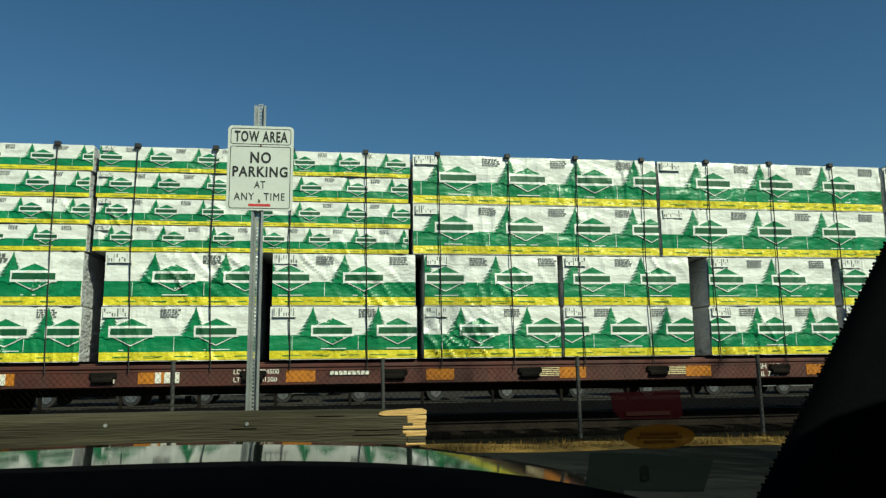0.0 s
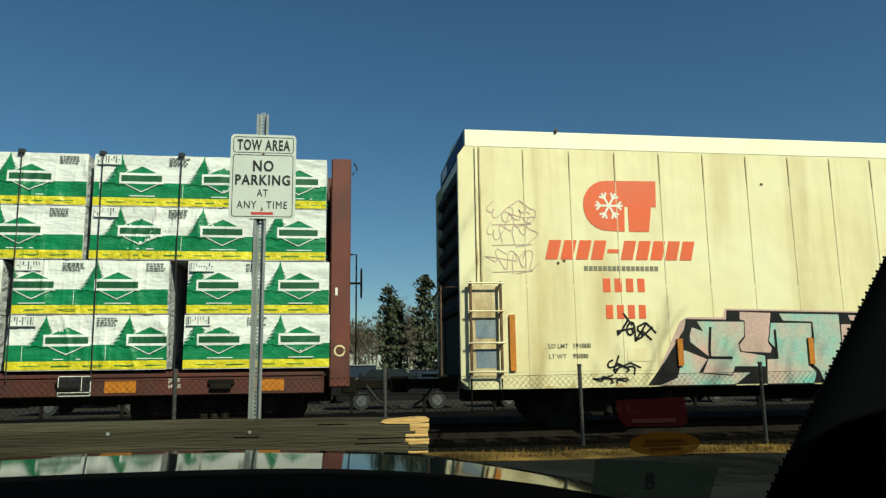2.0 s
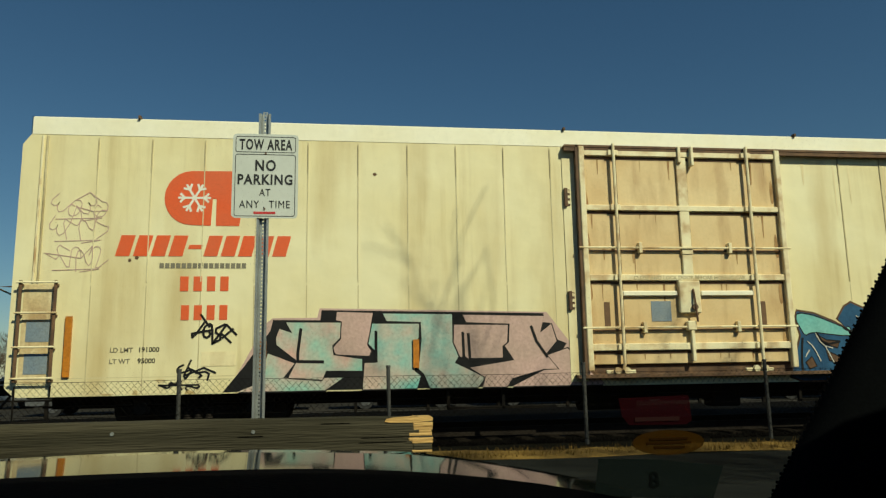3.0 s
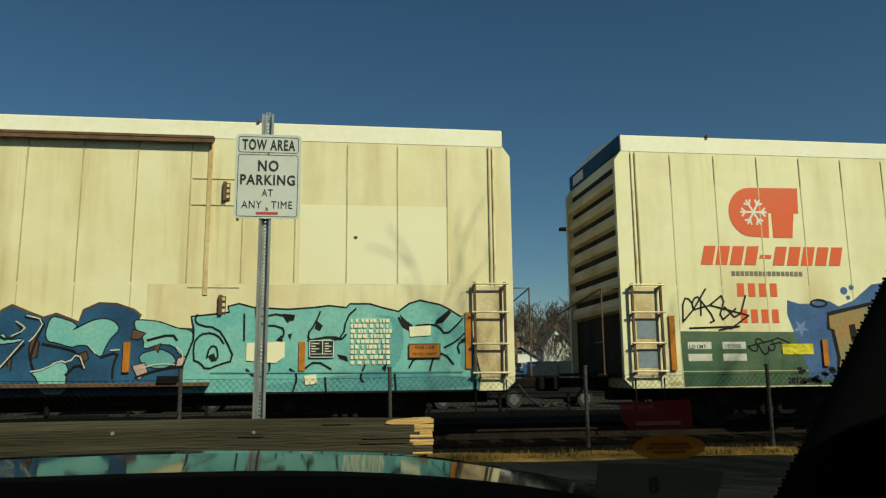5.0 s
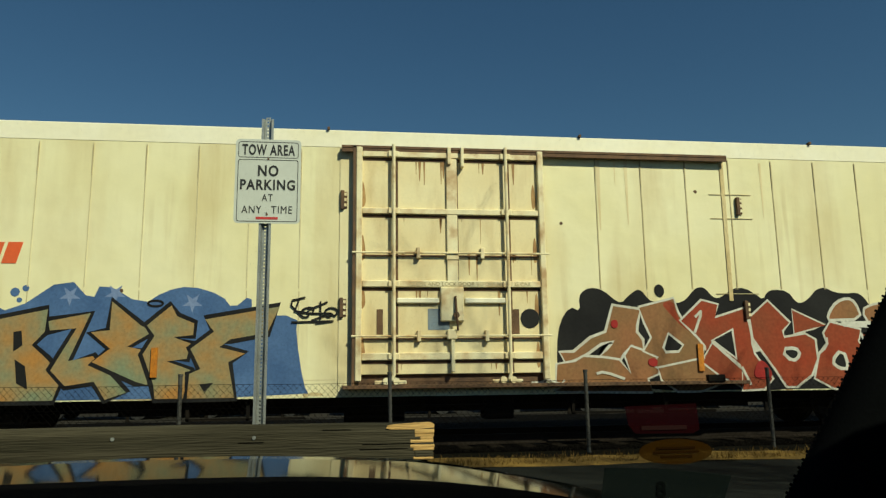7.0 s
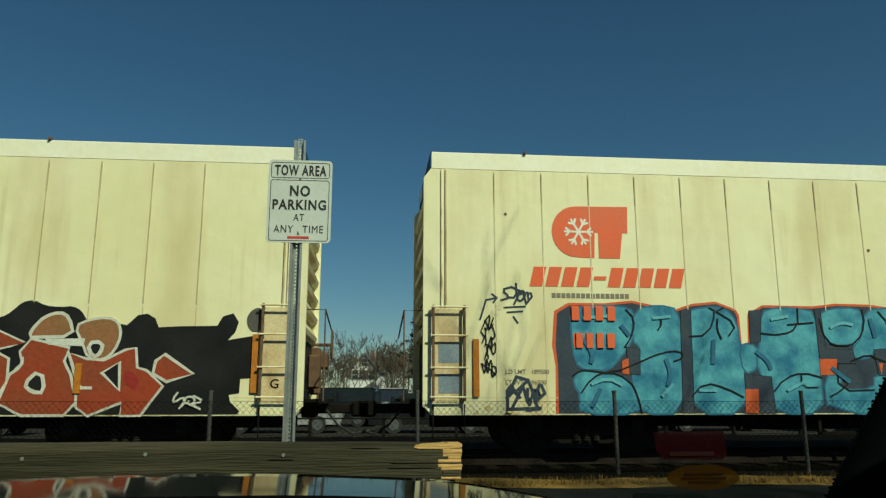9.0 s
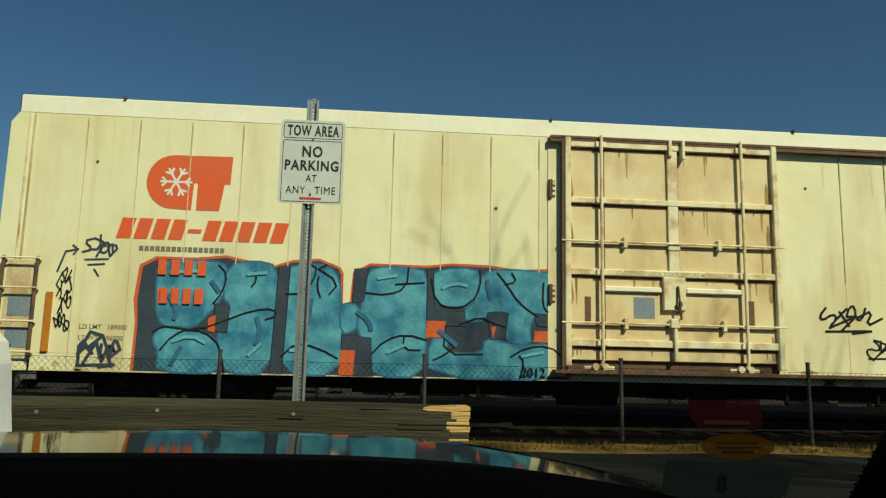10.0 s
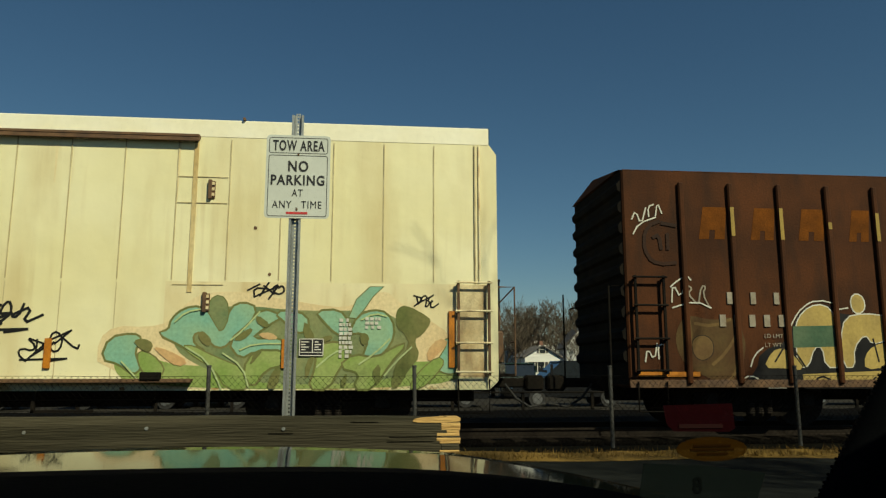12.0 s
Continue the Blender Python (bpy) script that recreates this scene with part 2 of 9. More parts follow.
M_PILLAR = mat("charcoal_pillar_cloth", (0.0035, 0.004, 0.0045), (0.002, 0.0026, 0.003), 8.0, 0.95, bump=0.1, bscale=300, dist=0.002, spec=0.05)
M_RUBBER = mat("tyre_rubber", (0.02, 0.02, 0.02), None, 8.0, 0.8)
M_CHROME = mat("alloy_wheel", (0.55, 0.56, 0.57), None, 6.0, 0.3, metal=0.9, bump=0.0)
M_WINDOW = mat("dark_window_glass", (0.02, 0.025, 0.03), None, 4.0, 0.06, bump=0.0, grain=0.0, coat=0.5)
M_TAIL = mat("red_tail_lens", (0.14, 0.01, 0.01), None, 4.0, 0.3, bump=0.0)
M_VANWHITE = mat("white_car_paint", (0.74, 0.75, 0.74), (0.70, 0.71, 0.70), 2.0, 0.25, bump=0.0, grain=0.03, coat=0.6)
M_SIDING = mat("white_clapboard", (0.78, 0.78, 0.74), (0.72, 0.72, 0.68), 1.0, 0.6, bump=0.4, bscale=6, stretch=(0.05, 0.05, 3))
M_SIDING_TAN = mat("pale_green_clapboard", (0.60, 0.62, 0.50), (0.54, 0.55, 0.44), 1.0, 0.6, bump=0.4, bscale=6, stretch=(0.05, 0.05, 3))
M_SHINGLE = mat("grey_roof_shingles", (0.14, 0.13, 0.125), (0.10, 0.095, 0.09), 1.5, 0.9, bump=0.4, bscale=12)
M_BARK = mat("grey_brown_bark", (0.13, 0.095, 0.065), (0.085, 0.065, 0.048), 3.0, 0.95, bump=0.5, bscale=20)
M_TWIG = mat("bare_twigs", (0.10, 0.075, 0.05), (0.07, 0.055, 0.037), 1.0, 0.95, bump=0.0)
M_NEEDLE = mat("pine_needles", (0.035, 0.05, 0.022), (0.06, 0.06, 0.028), 1.5, 0.9, bump=0.3, bscale=12)
M_BRICK = mat("brick_wall", (0.26, 0.13, 0.09), (0.20, 0.10, 0.07), 1.5, 0.9, bump=0.4, bscale=20)


# ---- mesh building ----
class Mesh:
    """Collects vertices and faces of one mesh."""

    def __init__(self):
        self.v, self.f, self.m = [], [], []

    def add(self, verts, faces, slot=0):
        o = len(self.v)
        self.v += [tuple(p) for p in verts]
        self.f += [tuple(i + o for i in q) for q in faces]
        self.m += [slot] * len(faces)
        return self

    def box(self, x0, x1, y0, y1, z0, z1, b=0.0, slot=0):
        c = ((x0 + x1) / 2, (y0 + y1) / 2, (z0 + z1) / 2)
        h = (abs(x1 - x0) / 2, abs(y1 - y0) / 2, abs(z1 - z0) / 2)
        if not b:
            s = [(i, j, k) for i in (-1, 1) for j in (-1, 1) for k in (-1, 1)]
            return self.add([tuple(c[a] + q[a] * h[a] for a in range(3)) for q in s],
                            [(0, 1, 3, 2), (4, 6, 7, 5), (0, 4, 5, 1), (2, 3, 7, 6), (0, 2, 6, 4), (1, 5, 7, 3)], slot)
        b = min(b, min(h) * 0.9)
        s = [(i, j, k) for i in (-1, 1) for j in (-1, 1) for k in (-1, 1)]
        idx = {q: i for i, q in enumerate(s)}
        verts = []
        for q in s:
            for ax in range(3):
                verts.append(tuple(c[a] + q[a] * (h[a] - (0 if a == ax else b)) for a in range(3)))
        faces = []

        def put(f):
            p = [Vector(verts[i]) for i in f]
            n = (p[1] - p[0]).cross(p[2] - p[0])
            mid = sum(p, Vector()) / len(p) - Vector(c)
            faces.append(tuple(f) if n.dot(mid) > 0 else tuple(reversed(f)))

        for ax in range(3):
            u, w = [a for a in range(3) if a != ax]
            for sg in (-1, 1):
                ring = []
                for du, dw in ((-1, -1), (1, -1), (1, 1), (-1, 1)):
                    q = [0, 0, 0]
                    q[ax], q[u], q[w] = sg, du, dw
                    ring.append(idx[tuple(q)] * 3 + ax)
                put(ring)
            for du in (-1, 1):
                for dw in (-1, 1):
                    a, d = [0, 0, 0], [0, 0, 0]
                    a[ax], a[u], a[w] = -1, du, dw
                    d[ax], d[u], d[w] = 1, du, dw
                    i, j = idx[tuple(a)] * 3, idx[tuple(d)] * 3
                    put([i + u, i + w, j + w, j + u])
        for i in range(8):
            put([i * 3, i * 3 + 1, i * 3 + 2])
        return self.add(verts, faces, slot)

    def tube(self, pts, r, n=8, slot=0, r2=None):
        pts = [Vector(p) for p in pts]
        rings, faces = [], []
        for i, p in enumerate(pts):
            d = (pts[min(i + 1, len(pts) - 1)] - pts[max(i - 1, 0)]).normalized()
            s = d.cross(Vector((0.31, 0.17, 0.93)) if abs(d.z) < 0.9 else Vector((1, 0, 0))).normalized()
            t = d.cross(s)
            rr = r if r2 is None else r + (r2 - r) * i / (len(pts) - 1)
            rings += [p + rr * (math.cos(a) * s + math.sin(a) * t) for a in (2 * math.pi * k / n for k in range(n))]
        for i in range(len(pts) - 1):
            faces += [(i * n + k, i * n + (k + 1) % n, (i + 1) * n + (k + 1) % n, (i + 1) * n + k) for k in range(n)]
        faces += [tuple(reversed(range(n))), tuple((len(pts) - 1) * n + k for k in range(n))]
        return self.add(rings, faces, slot)

    def disc(self, c, axis, r, depth, n=24, slot=0):
        a = Vector(axis).normalized() * depth / 2
        return self.tube([Vector(c) - a, Vector(c) + a], r, n, slot)

    def prism(self, outline, y0, y1, slot=0):
        """An outline in x and z, given a thickness along y."""
        n = len(outline)
        a = sum(outline[i][0] * outline[(i + 1) % n][1] - outline[(i + 1) % n][0] * outline[i][1] for i in range(n))
        if a < 0:
            outline = outline[::-1]
        vs = [(x, y0, z) for x, z in outline] + [(x, y1, z) for x, z in outline]
        fs = [tuple(range(n)), tuple(reversed(range(n, 2 * n)))]
        fs += [(i, n + i, n + (i + 1) % n, (i + 1) % n) for i in range(n)]
        return self.add(vs, fs, slot)

    def make(self, name):
        me = bpy.data.meshes.new(name)
        me.from_pydata(self.v, [], self.f)
        me.polygons.foreach_set("material_index", self.m)
        me.update()
        return me


def finish(ob, smooth=False):
    bm = bmesh.new()
    bm.from_mesh(ob.data)
    bmesh.ops.recalc_face_normals(bm, faces=bm.faces)
    bm.to_mesh(ob.data)
    bm.free()
    if smooth:
        ob.data.polygons.foreach_set("use_smooth", [True] * len(ob.data.polygons))
    return ob


def part(name, mesh, material, parent=None, label="", smooth=False, fix=True):
    """One mesh object under a thing or a part; material may be a list, one a slot."""
    ob = new(name, mesh.make(name) if isinstance(mesh, Mesh) else mesh)
    if not ob.data.materials:
        for m in material if isinstance(material, (list, tuple)) else [material]:
            ob.data.materials.append(m)
    if isinstance(mesh, Mesh) and fix:
        finish(ob, smooth)
    ob.parent = parent
    return tagged(ob, label)


def thing(name, label, category, group="", kind="", at=(0, 0, 0), turn=0):
    ob = new(name)
    ob.empty_display_size = 0.2
    ob.matrix_basis = pose(*at, 0, 0, turn)
    return tagged(ob, label, category, group, kind)


def lettering(text, size, material, parent, x, y, z, width=None, name="lettering", align="LEFT", thick=0.0015, bold=0.012, space=1.0):
    """Built-in font, upright in the x-z plane, facing -y; (x, z) is the line's start (or middle) on its base."""
    cu = bpy.data.curves.new(name, "FONT")
    cu.body, cu.size, cu.align_x, cu.extrude, cu.resolution_u = text, size, align, thick, 3
    cu.offset, cu.space_character = size * bold, space
    tmp = bpy.data.objects.new(name, cu)
    scene.collection.objects.link(tmp)
    bpy.context.view_layer.update()
    me = bpy.data.meshes.new_from_object(tmp.evaluated_get(bpy.context.evaluated_depsgraph_get()))
    bpy.data.objects.remove(tmp)
    xs = [v.co.x for v in me.vertices]
    k = width / (max(xs) - min(xs)) if width else 1.0
    for v in me.vertices:
        v.co = Vector((x + v.co.x * k, y - v.co.z, z + v.co.y))
    me.materials.clear()
    me.materials.append(material)
    ob = new(name, me)
    ob.parent = parent
    return ob


# ---- plan ----
TRAIN_Y = 11.82        # the train's near side
RAIL_Z = 0.12          # top of rail
CAR_W = 2.9            # width of the railcars
FENCE_Y = 10.4
TIMBER_Y = 5.01

# ---- ground and track ----
def heights(y):
    """Level near, falling a little towards the far lot."""
    if y < 10.7:
        return 0.0
    if y < 12.0:
        return -0.14 * (y - 10.7) / 1.3
    return -0.14 - 0.14 * min(1.0, (y - 12.0) / 10.0)


def build_ground():
    ys = [-400, -60, -20, 0, 5, 8, 10.7, 12, 14, 17, 20, 22, 40, 70, 110, 200, 500, 1200, 2500]
    xs = [-2500, -600, -150, -60, -25, -10, 0, 10, 25, 60, 150, 600, 2500]
    g = Mesh()
    g.add([(x, y, heights(y)) for y in ys for x in xs],
          [(j * len(xs) + i, j * len(xs) + i + 1, (j + 1) * len(xs) + i + 1, (j + 1) * len(xs) + i) for j in range(len(ys) - 1) for i in range(len(xs) - 1)])
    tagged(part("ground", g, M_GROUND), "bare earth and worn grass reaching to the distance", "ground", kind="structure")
    p = Mesh().box(-60, 60, -30, 8.9, -0.1, 0.006)
    tagged(part("road", p, M_ASPH), "dark cracked asphalt of the parking strip", "asphalt", kind="structure")
    q = Mesh().box(-110, 110, 25.2, 68, -0.5, -0.272)
    tagged(part("pavement", q, M_LOT), "sunlit grey asphalt of the far parking lot", "parking lot", kind="structure")


def build_strip():
    """Strip of dry grass between the asphalt and the fence, with blades."""
    rnd = random.Random(5)
    m = Mesh()
    n = 90
    vs = []
    for i in range(n + 1):
        x = -16 + 36 * i / n
        e = 8.85 + 0.12 * math.sin(x * 1.7) + 0.1 * math.sin(x * 0.53)
        for y, z in ((e, 0.008), (e + 0.3, 0.035 + 0.02 * rnd.random()), (e + .55, 0.045 + 0.02 * rnd.random()), (e + .8, -0.01)):
            vs.append((x, y, z))
    m.add(vs, [(i * 4 + k, (i + 1) * 4 + k, (i + 1) * 4 + k + 1, i * 4 + k + 1) for i in range(n) for k in range(3)])
    tagged(part("grass_strip", m, M_DRY, fix=False), "strip of dry straw-coloured grass along the fence", "grass", kind="stuff")
    b = Mesh()
    for _ in range(5200):
        x, y = rnd.uniform(-10, 14), 9.0 + abs(rnd.gauss(0, .28))
        h, w, a = rnd.uniform(0.03, 0.10), rnd.uniform(0.004, 0.01), rnd.uniform(0, 6.28)
        dx, dy, lx, ly = math.cos(a) * w, math.sin(a) * w, rnd.gauss(0, 0.035), rnd.gauss(0, 0.035)
        b.add([(x - dx, y - dy, 0.02), (x + dx, y + dy, 0.02), (x + lx, y + ly, 0.03 + h)], [(0, 1, 2)])
    tagged(part("dry_grass", b, M_DRY, fix=False), "short dry grass blades under the fence", "grass", kind="stuff")


def build_track():
    rnd = random.Random(3)
    cy = TRAIN_Y + CAR_W / 2
    m = Mesh()
    n = 260
    prof = ((-2.55, -0.16), (-2.1, -0.085), (-1.5, -0.055), (0, -0.06), (1.5, -0.06), (2.6, -0.09), (6.0, -0.1), (11.2, -0.2), (11.9, -0.4))
    vs = []
    for i in range(n + 1):
        x = -60 + 130 * i / n
        vs += [(x, cy + a + 0.05 * rnd.random(), z + 0.035 * (rnd.random() - 0.5)) for a, z in prof]
    k = len(prof)
    m.add(vs, [(i * k + j, (i + 1) * k + j, (i + 1) * k + j + 1, i * k + j + 1) for i in range(n) for j in range(k - 1)])
    tagged(part("ballast_bed", m, M_BALLAST, fix=False), "crushed stone ballast bed under the track, coloured near black for shade", "ballast", kind="stuff")
    s = Mesh()
    for _ in range(5000):
        x, y = rnd.uniform(-9, 16), cy - rnd.uniform(1.2, 2.55)
        r = rnd.uniform(0.015, 0.04)
        z = -0.06 if y > cy - 2.1 else -0.06 - (cy - 2.1 - y) * 0.2
        p = [(x + r * rnd.uniform(.6, 1.2) * a, y + r * rnd.uniform(.6, 1.2) * b, z + r * c) for a, b, c in ((1, 0, 0), (-1, 0, .1), (0, 1, 0), (0, -1, .1), (0, 0, 1.0), (.1, 0, -1))]
        s.add(p, [(0, 2, 4), (2, 1, 4), (1, 3, 4), (3, 0, 4), (2, 0, 5), (1, 2, 5), (3, 1, 5), (0, 3, 5)])
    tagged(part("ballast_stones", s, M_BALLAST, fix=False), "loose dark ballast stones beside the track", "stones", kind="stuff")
    tie = Mesh().box(-0.11, 0.11, -1.3, 1.3, -0.2, -0.035, 0.012).make("tie")
    tie.materials.append(M_TIE)
    track = thing("railway_track", "railway track on creosoted wooden ties", "track", kind="structure")
    for i in range(140):
        o = part("tie", tie, M_TIE, track)
        o.location = (-35 + i * 0.52, cy + rnd.uniform(-.04, .04), 0)
    for side in (-1, 1):
        y = cy + side * 0.7525
        r = Mesh().box(-60, 75, y - 0.036, y + 0.036, RAIL_Z - 0.04, RAIL_Z, 0.008).box(-60, 75, y - 0.009, y + 0.009, RAIL_Z - 0.14, RAIL_Z - 0.04).box(-60, 75, y - 0.07, y + 0.07, RAIL_Z - 0.16, RAIL_Z - 0.135)
        part("rail", r, M_RAIL, track)


build_ground()
build_strip()
build_track()


# ---- railcars: local x from the car's left end, y from its near side, z from the ground ----
MOVERS = []            # (thing, place along the train)
WHEELSETS = []         # (wheelset, place in its truck)


def railcar(name, x0, label, category="freight car"):
    ob = thing(name, label, category, group="freight train", at=(x0, TRAIN_Y, 0))
    MOVERS.append((ob, x0))
    return ob


def wheelset_mesh():
    m = Mesh()
    for side in (-1, 1):
        y = side * 0.74
        m.disc((0, y, 0), (0, 1, 0), 0.455, 0.11, 32)
        m.disc((0, y - side * 0.07, 0), (0, 1, 0), 0.485, 0.03, 32)
        m.disc((0, y + side * 0.065, 0), (0, 1, 0), 0.16, 0.06, 16)
    m.disc((0, 0, 0), (0, 1, 0), 0.08, 2.0, 12)
    for k in range(5):
        a = k * 2 * math.pi / 5
        m.disc((0.27 * math.cos(a), -0.80, 0.27 * math.sin(a)), (0, 1, 0), 0.035, 0.02, 8)
    return m


WHEEL_ME = wheelset_mesh().make("wheelset")
WHEEL_ME.materials.append(M_WHEEL)


def truck(car, xc):
    """Two wheelsets in cast side frames, with springs and bearing caps."""
    cy = CAR_W / 2
    hub = RAIL_Z + 0.455
    b = Mesh()
    for side in (-1, 1):
        y = cy + side * 1.0
        o = [(-1.15, hub + .12), (-0.75, hub + .2), (-0.35, hub + .28), (0.35, hub + .28), (0.75, hub + .2), (1.15, hub + .12), (1.15, hub - .1),
             (0.72, hub - .06), (0.42, hub - .26), (-0.42, hub - .26), (-0.72, hub - .06), (-1.15, hub - .1)]
        b.prism([(xc + x, z) for x, z in o], y - 0.07, y + 0.07)
    b.box(xc - 0.2, xc + 0.2, cy - 1.15, cy + 1.15, hub - 0.05, hub + 0.24, 0.03)
    fr = part("truck", b, M_DARK, car, "black cast steel truck frame")
    for side in (-1, 1):
        y = cy + side * 1.0
        for dx in (-0.16, 0, 0.16):
            s = Mesh()
            for k in range(6):
                s.disc((xc + dx, y + side * 0.085, hub - 0.2 + k * 0.038), (0, 0, 1), 0.065, 0.022, 10)
            part("spring", s, M_WHEEL, fr)
        for dx in (-0.865, 0.865):
            part("bearing_cap", Mesh().disc((xc + dx, y + side * 0.1, hub), (0, 1, 0), 0.1, 0.1, 14).box(xc + dx - .14, xc + dx + .14, y - .09, y + .09, hub - .11, hub + .15, .03), M_WHEEL, fr)
    for dx in (-0.89, 0.89):
        w = part("wheelset", WHEEL_ME, M_WHEEL, fr)
        w.location = (xc + dx, cy, hub)
        WHEELSETS.append((w, (xc + dx, cy, hub)))


def coupler(car, x, way):
    cy = CAR_W / 2
    m = Mesh().box(min(x, x + way * 0.75), max(x, x + way * 0.75), cy - .07, cy + .07, .78, .95, .02)
    m.box(min(x + way * .72, x + way * 1.05), max(x + way * .72, x + way * 1.05), cy - .16, cy + .12, .72, 1.0, .04)
    m.box(x - .12, x + .12, cy - .35, cy + .35, .72, 1.0, .02)
    part("coupler", m, M_DARK, car, "grimy knuckle coupler, darkened for the shade between cars")
    part("air_hose", Mesh().tube([(x + way * .3, cy - .35, .85), (x + way * .5, cy - .35, .6), (x + way * .75, cy - .3, .45), (x + way * 1.05, cy - .2, .5)], .022, 8), M_RUBBER, car)


def ladder(car, x0, x1, zs, y=-0.09, material=None, r=0.016):
    m = Mesh()
    for x in (x0, x1):
        m.box(x - .022, x + .022, y - .02, y + .02, zs[-1] - .06, zs[0] + .03, .006)
        for z in zs:
            m.box(x - .02, x + .02, y, 0.0, z - .05, z - .02)
    ob = part("ladder", m, material or M_RUSTY, car)
    for z in zs:
        part("rung", Mesh().tube([(x0 - .05, y - .03, z), (x1 + .05, y - .03, z)], r, 8), M_BAR if material is None else material, ob)
    return ob


def strokes(lines, w, y):
    """Flat strokes of width w in the x-z plane."""
    m = Mesh()
    for i, pts in enumerate(lines):
        yy = y - 0.0004 * (i % 5)
        for j, ((xa, za), (xb, zb)) in enumerate(zip(pts, pts[1:])):
            yy = y - 0.0004 * (i % 5) - 0.00015 * (j % 2)
            d = math.hypot(xb - xa, zb - za) or 1e-6
            nx, nz = -(zb - za) / d * w / 2, (xb - xa) / d * w / 2
            ex, ez = (xb - xa) / d * w / 3, (zb - za) / d * w / 3
            m.add([(xa + nx - ex, yy, za + nz - ez), (xa - nx - ex, yy, za - nz - ez), (xb - nx + ex, yy, zb - nz + ez), (xb + nx + ex, yy, zb + nz + ez)], [(0, 1, 2, 3)])
    return m


GLYPHS = [  # handstyle strokes on a unit cell
    [[(0, 0), (.1, .95), (.75, .05), (.85, 1.1)]],
    [[(.8, .9), (.1, 1), (.15, .5), (.6, .55), (.15, .5), (.0, .05), (.85, -.05)]],
    [[(.05, 1.1), (.0, -.1)], [(.8, 1), (.7, -.2)], [(-.1, .45), (.95, .6)]],
    [[(.0, .8), (.35, 1.05), (.75, .8), (.5, .45), (.0, .0), (.9, .05)]],
    [[(.1, 1), (.0, .0)], [(.85, 1.05), (.1, .45), (.9, -.1)]],
    [[(.75, .95), (.2, 1.0), (.05, .7), (.7, .4), (.6, .05), (-.05, .1)]],
    [[(-.1, .1), (.4, 1.1), (.85, .0)], [(.1, .4), (.75, .45)]],
    [[(-.1, 1.0), (.95, 1.08)], [(.45, 1.0), (.35, -.2), (.1, -.05)]],
    [[(.7, .7), (.4, .95), (.05, .6), (.1, .15), (.5, .0), (.8, .4), (.5, .5)]],
]


def scrawl(rnd, x, z, w, h, n=14):
    """A sprayed tag: a few slanted angular signs and a loose underline."""
    count = max(3, n // 3)
    step, lines, last = w / count, [], -1
    for i in range(count):
        k = rnd.choice([q for q in range(len(GLYPHS)) if q != last])
        last = k
        sz, up, tilt = rnd.uniform(.7, 1.15), h * rnd.uniform(-.06, .14), rnd.uniform(.05, .3)
        flip, spin, c0 = rnd.choice((True, False)), rnd.choice((-1, 1)) * rnd.uniform(.5, 1.5), len(lines)
        for g in GLYPHS[k]:
            row = []
            for u, v in g:
                u, v = (1 - u if flip else u) - .45, v - .5
                u, v = u * math.cos(spin) - v * math.sin(spin) + .45, u * math.sin(spin) + v * math.cos(spin) + .5
                row.append((x + i * step + step * (u * 1.3 + v * tilt), z + up + v * h * sz))
            lines.append(row[:1] + [p for a, b, c in zip(row, row[1:], row[2:]) for p in ((.3 * a[0] + .7 * b[0], .3 * a[1] + .7 * b[1]), (.7 * b[0] + .3 * c[0], .7 * b[1] + .3 * c[1]))] + row[-1:])
        if i:
            lines.append([lines[c0 - 1][-1], lines[c0][0]])
    if w > .6:
        lines.append([(x + w * .1, z - h * .16), (x + w * .95, z - h * .1), (x + w * .6, z - h * .22)])
    return lines


def smooth_loop(pts, k=4):
    """A closed outline rounded by corner cutting."""
    for _ in range(k):
        out = []
        for (xa, za), (xb, zb) in zip(pts, pts[1:] + pts[:1]):
            out += [(0.75 * xa + 0.25 * xb, 0.75 * za + 0.25 * zb), (0.25 * xa + 0.75 * xb, 0.25 * za + 0.75 * zb)]
        pts = out
    return pts


def decal(name, outline, y, material, parent, label=""):
    """A thin coat of paint with that outline on the car's side, facing -y."""
    m = Mesh()
    m.prism(outline, y, -0.0005)
    return part(name, m, material, parent, label)


def blocks(name, x0, x1, z0, z1, n, y, material, parent, slant=0.0, gap=0.22, label="", hollow=True, dash=-1):
    """A word mark as plain slanted blocks, one a letter."""
    m = Mesh()
    step = (x1 - x0 - slant * (z1 - z0)) / n
    h = z1 - z0
    for i in range(n):
        a, b = x0 + i * step, x0 + i * step + step * (1 - gap)
        if i == dash:
            m.prism([(a + slant * h * .35, z0 + h * .35), (b + slant * h * .35, z0 + h * .35), (b + slant * h * .55, z0 + h * .55), (a + slant * h * .55, z0 + h * .55)], y, -.0005)
            continue
        s = slant
        if hollow:
            t, c = (b - a) * 0.18, (a + b) / 2
            if i % 3 == 0:
                m.prism([(a, z0), (b, z0), (b + s * h * .42, z0 + h * .42), (a + 2 * t + s * h * .42, z0 + h * .42), (a + 2 * t + s * h * .58, z0 + h * .58), (b + s * h * .58, z0 + h * .58), (b + s * h, z1), (a + s * h, z1)], y, -.0005)
            elif i % 3 == 1:
                m.prism([(a, z0), (c - t / 2, z0), (c - t / 2 + s * h * .4, z0 + h * .4), (c + t / 2 + s * h * .4, z0 + h * .4), (c + t / 2, z0), (b, z0), (b + s * h, z1), (a + s * h, z1)], y, -.0005)
            else:
                m.prism([(a, z0), (b, z0), (b + s * h, z1), (a + s * h, z1)], y, -.0005)
        else:
            m.prism([(a, z0), (b, z0), (b + s * h, z1), (a + s * h, z1)], y, -.0005)
    return part(name, m, material, parent, label)


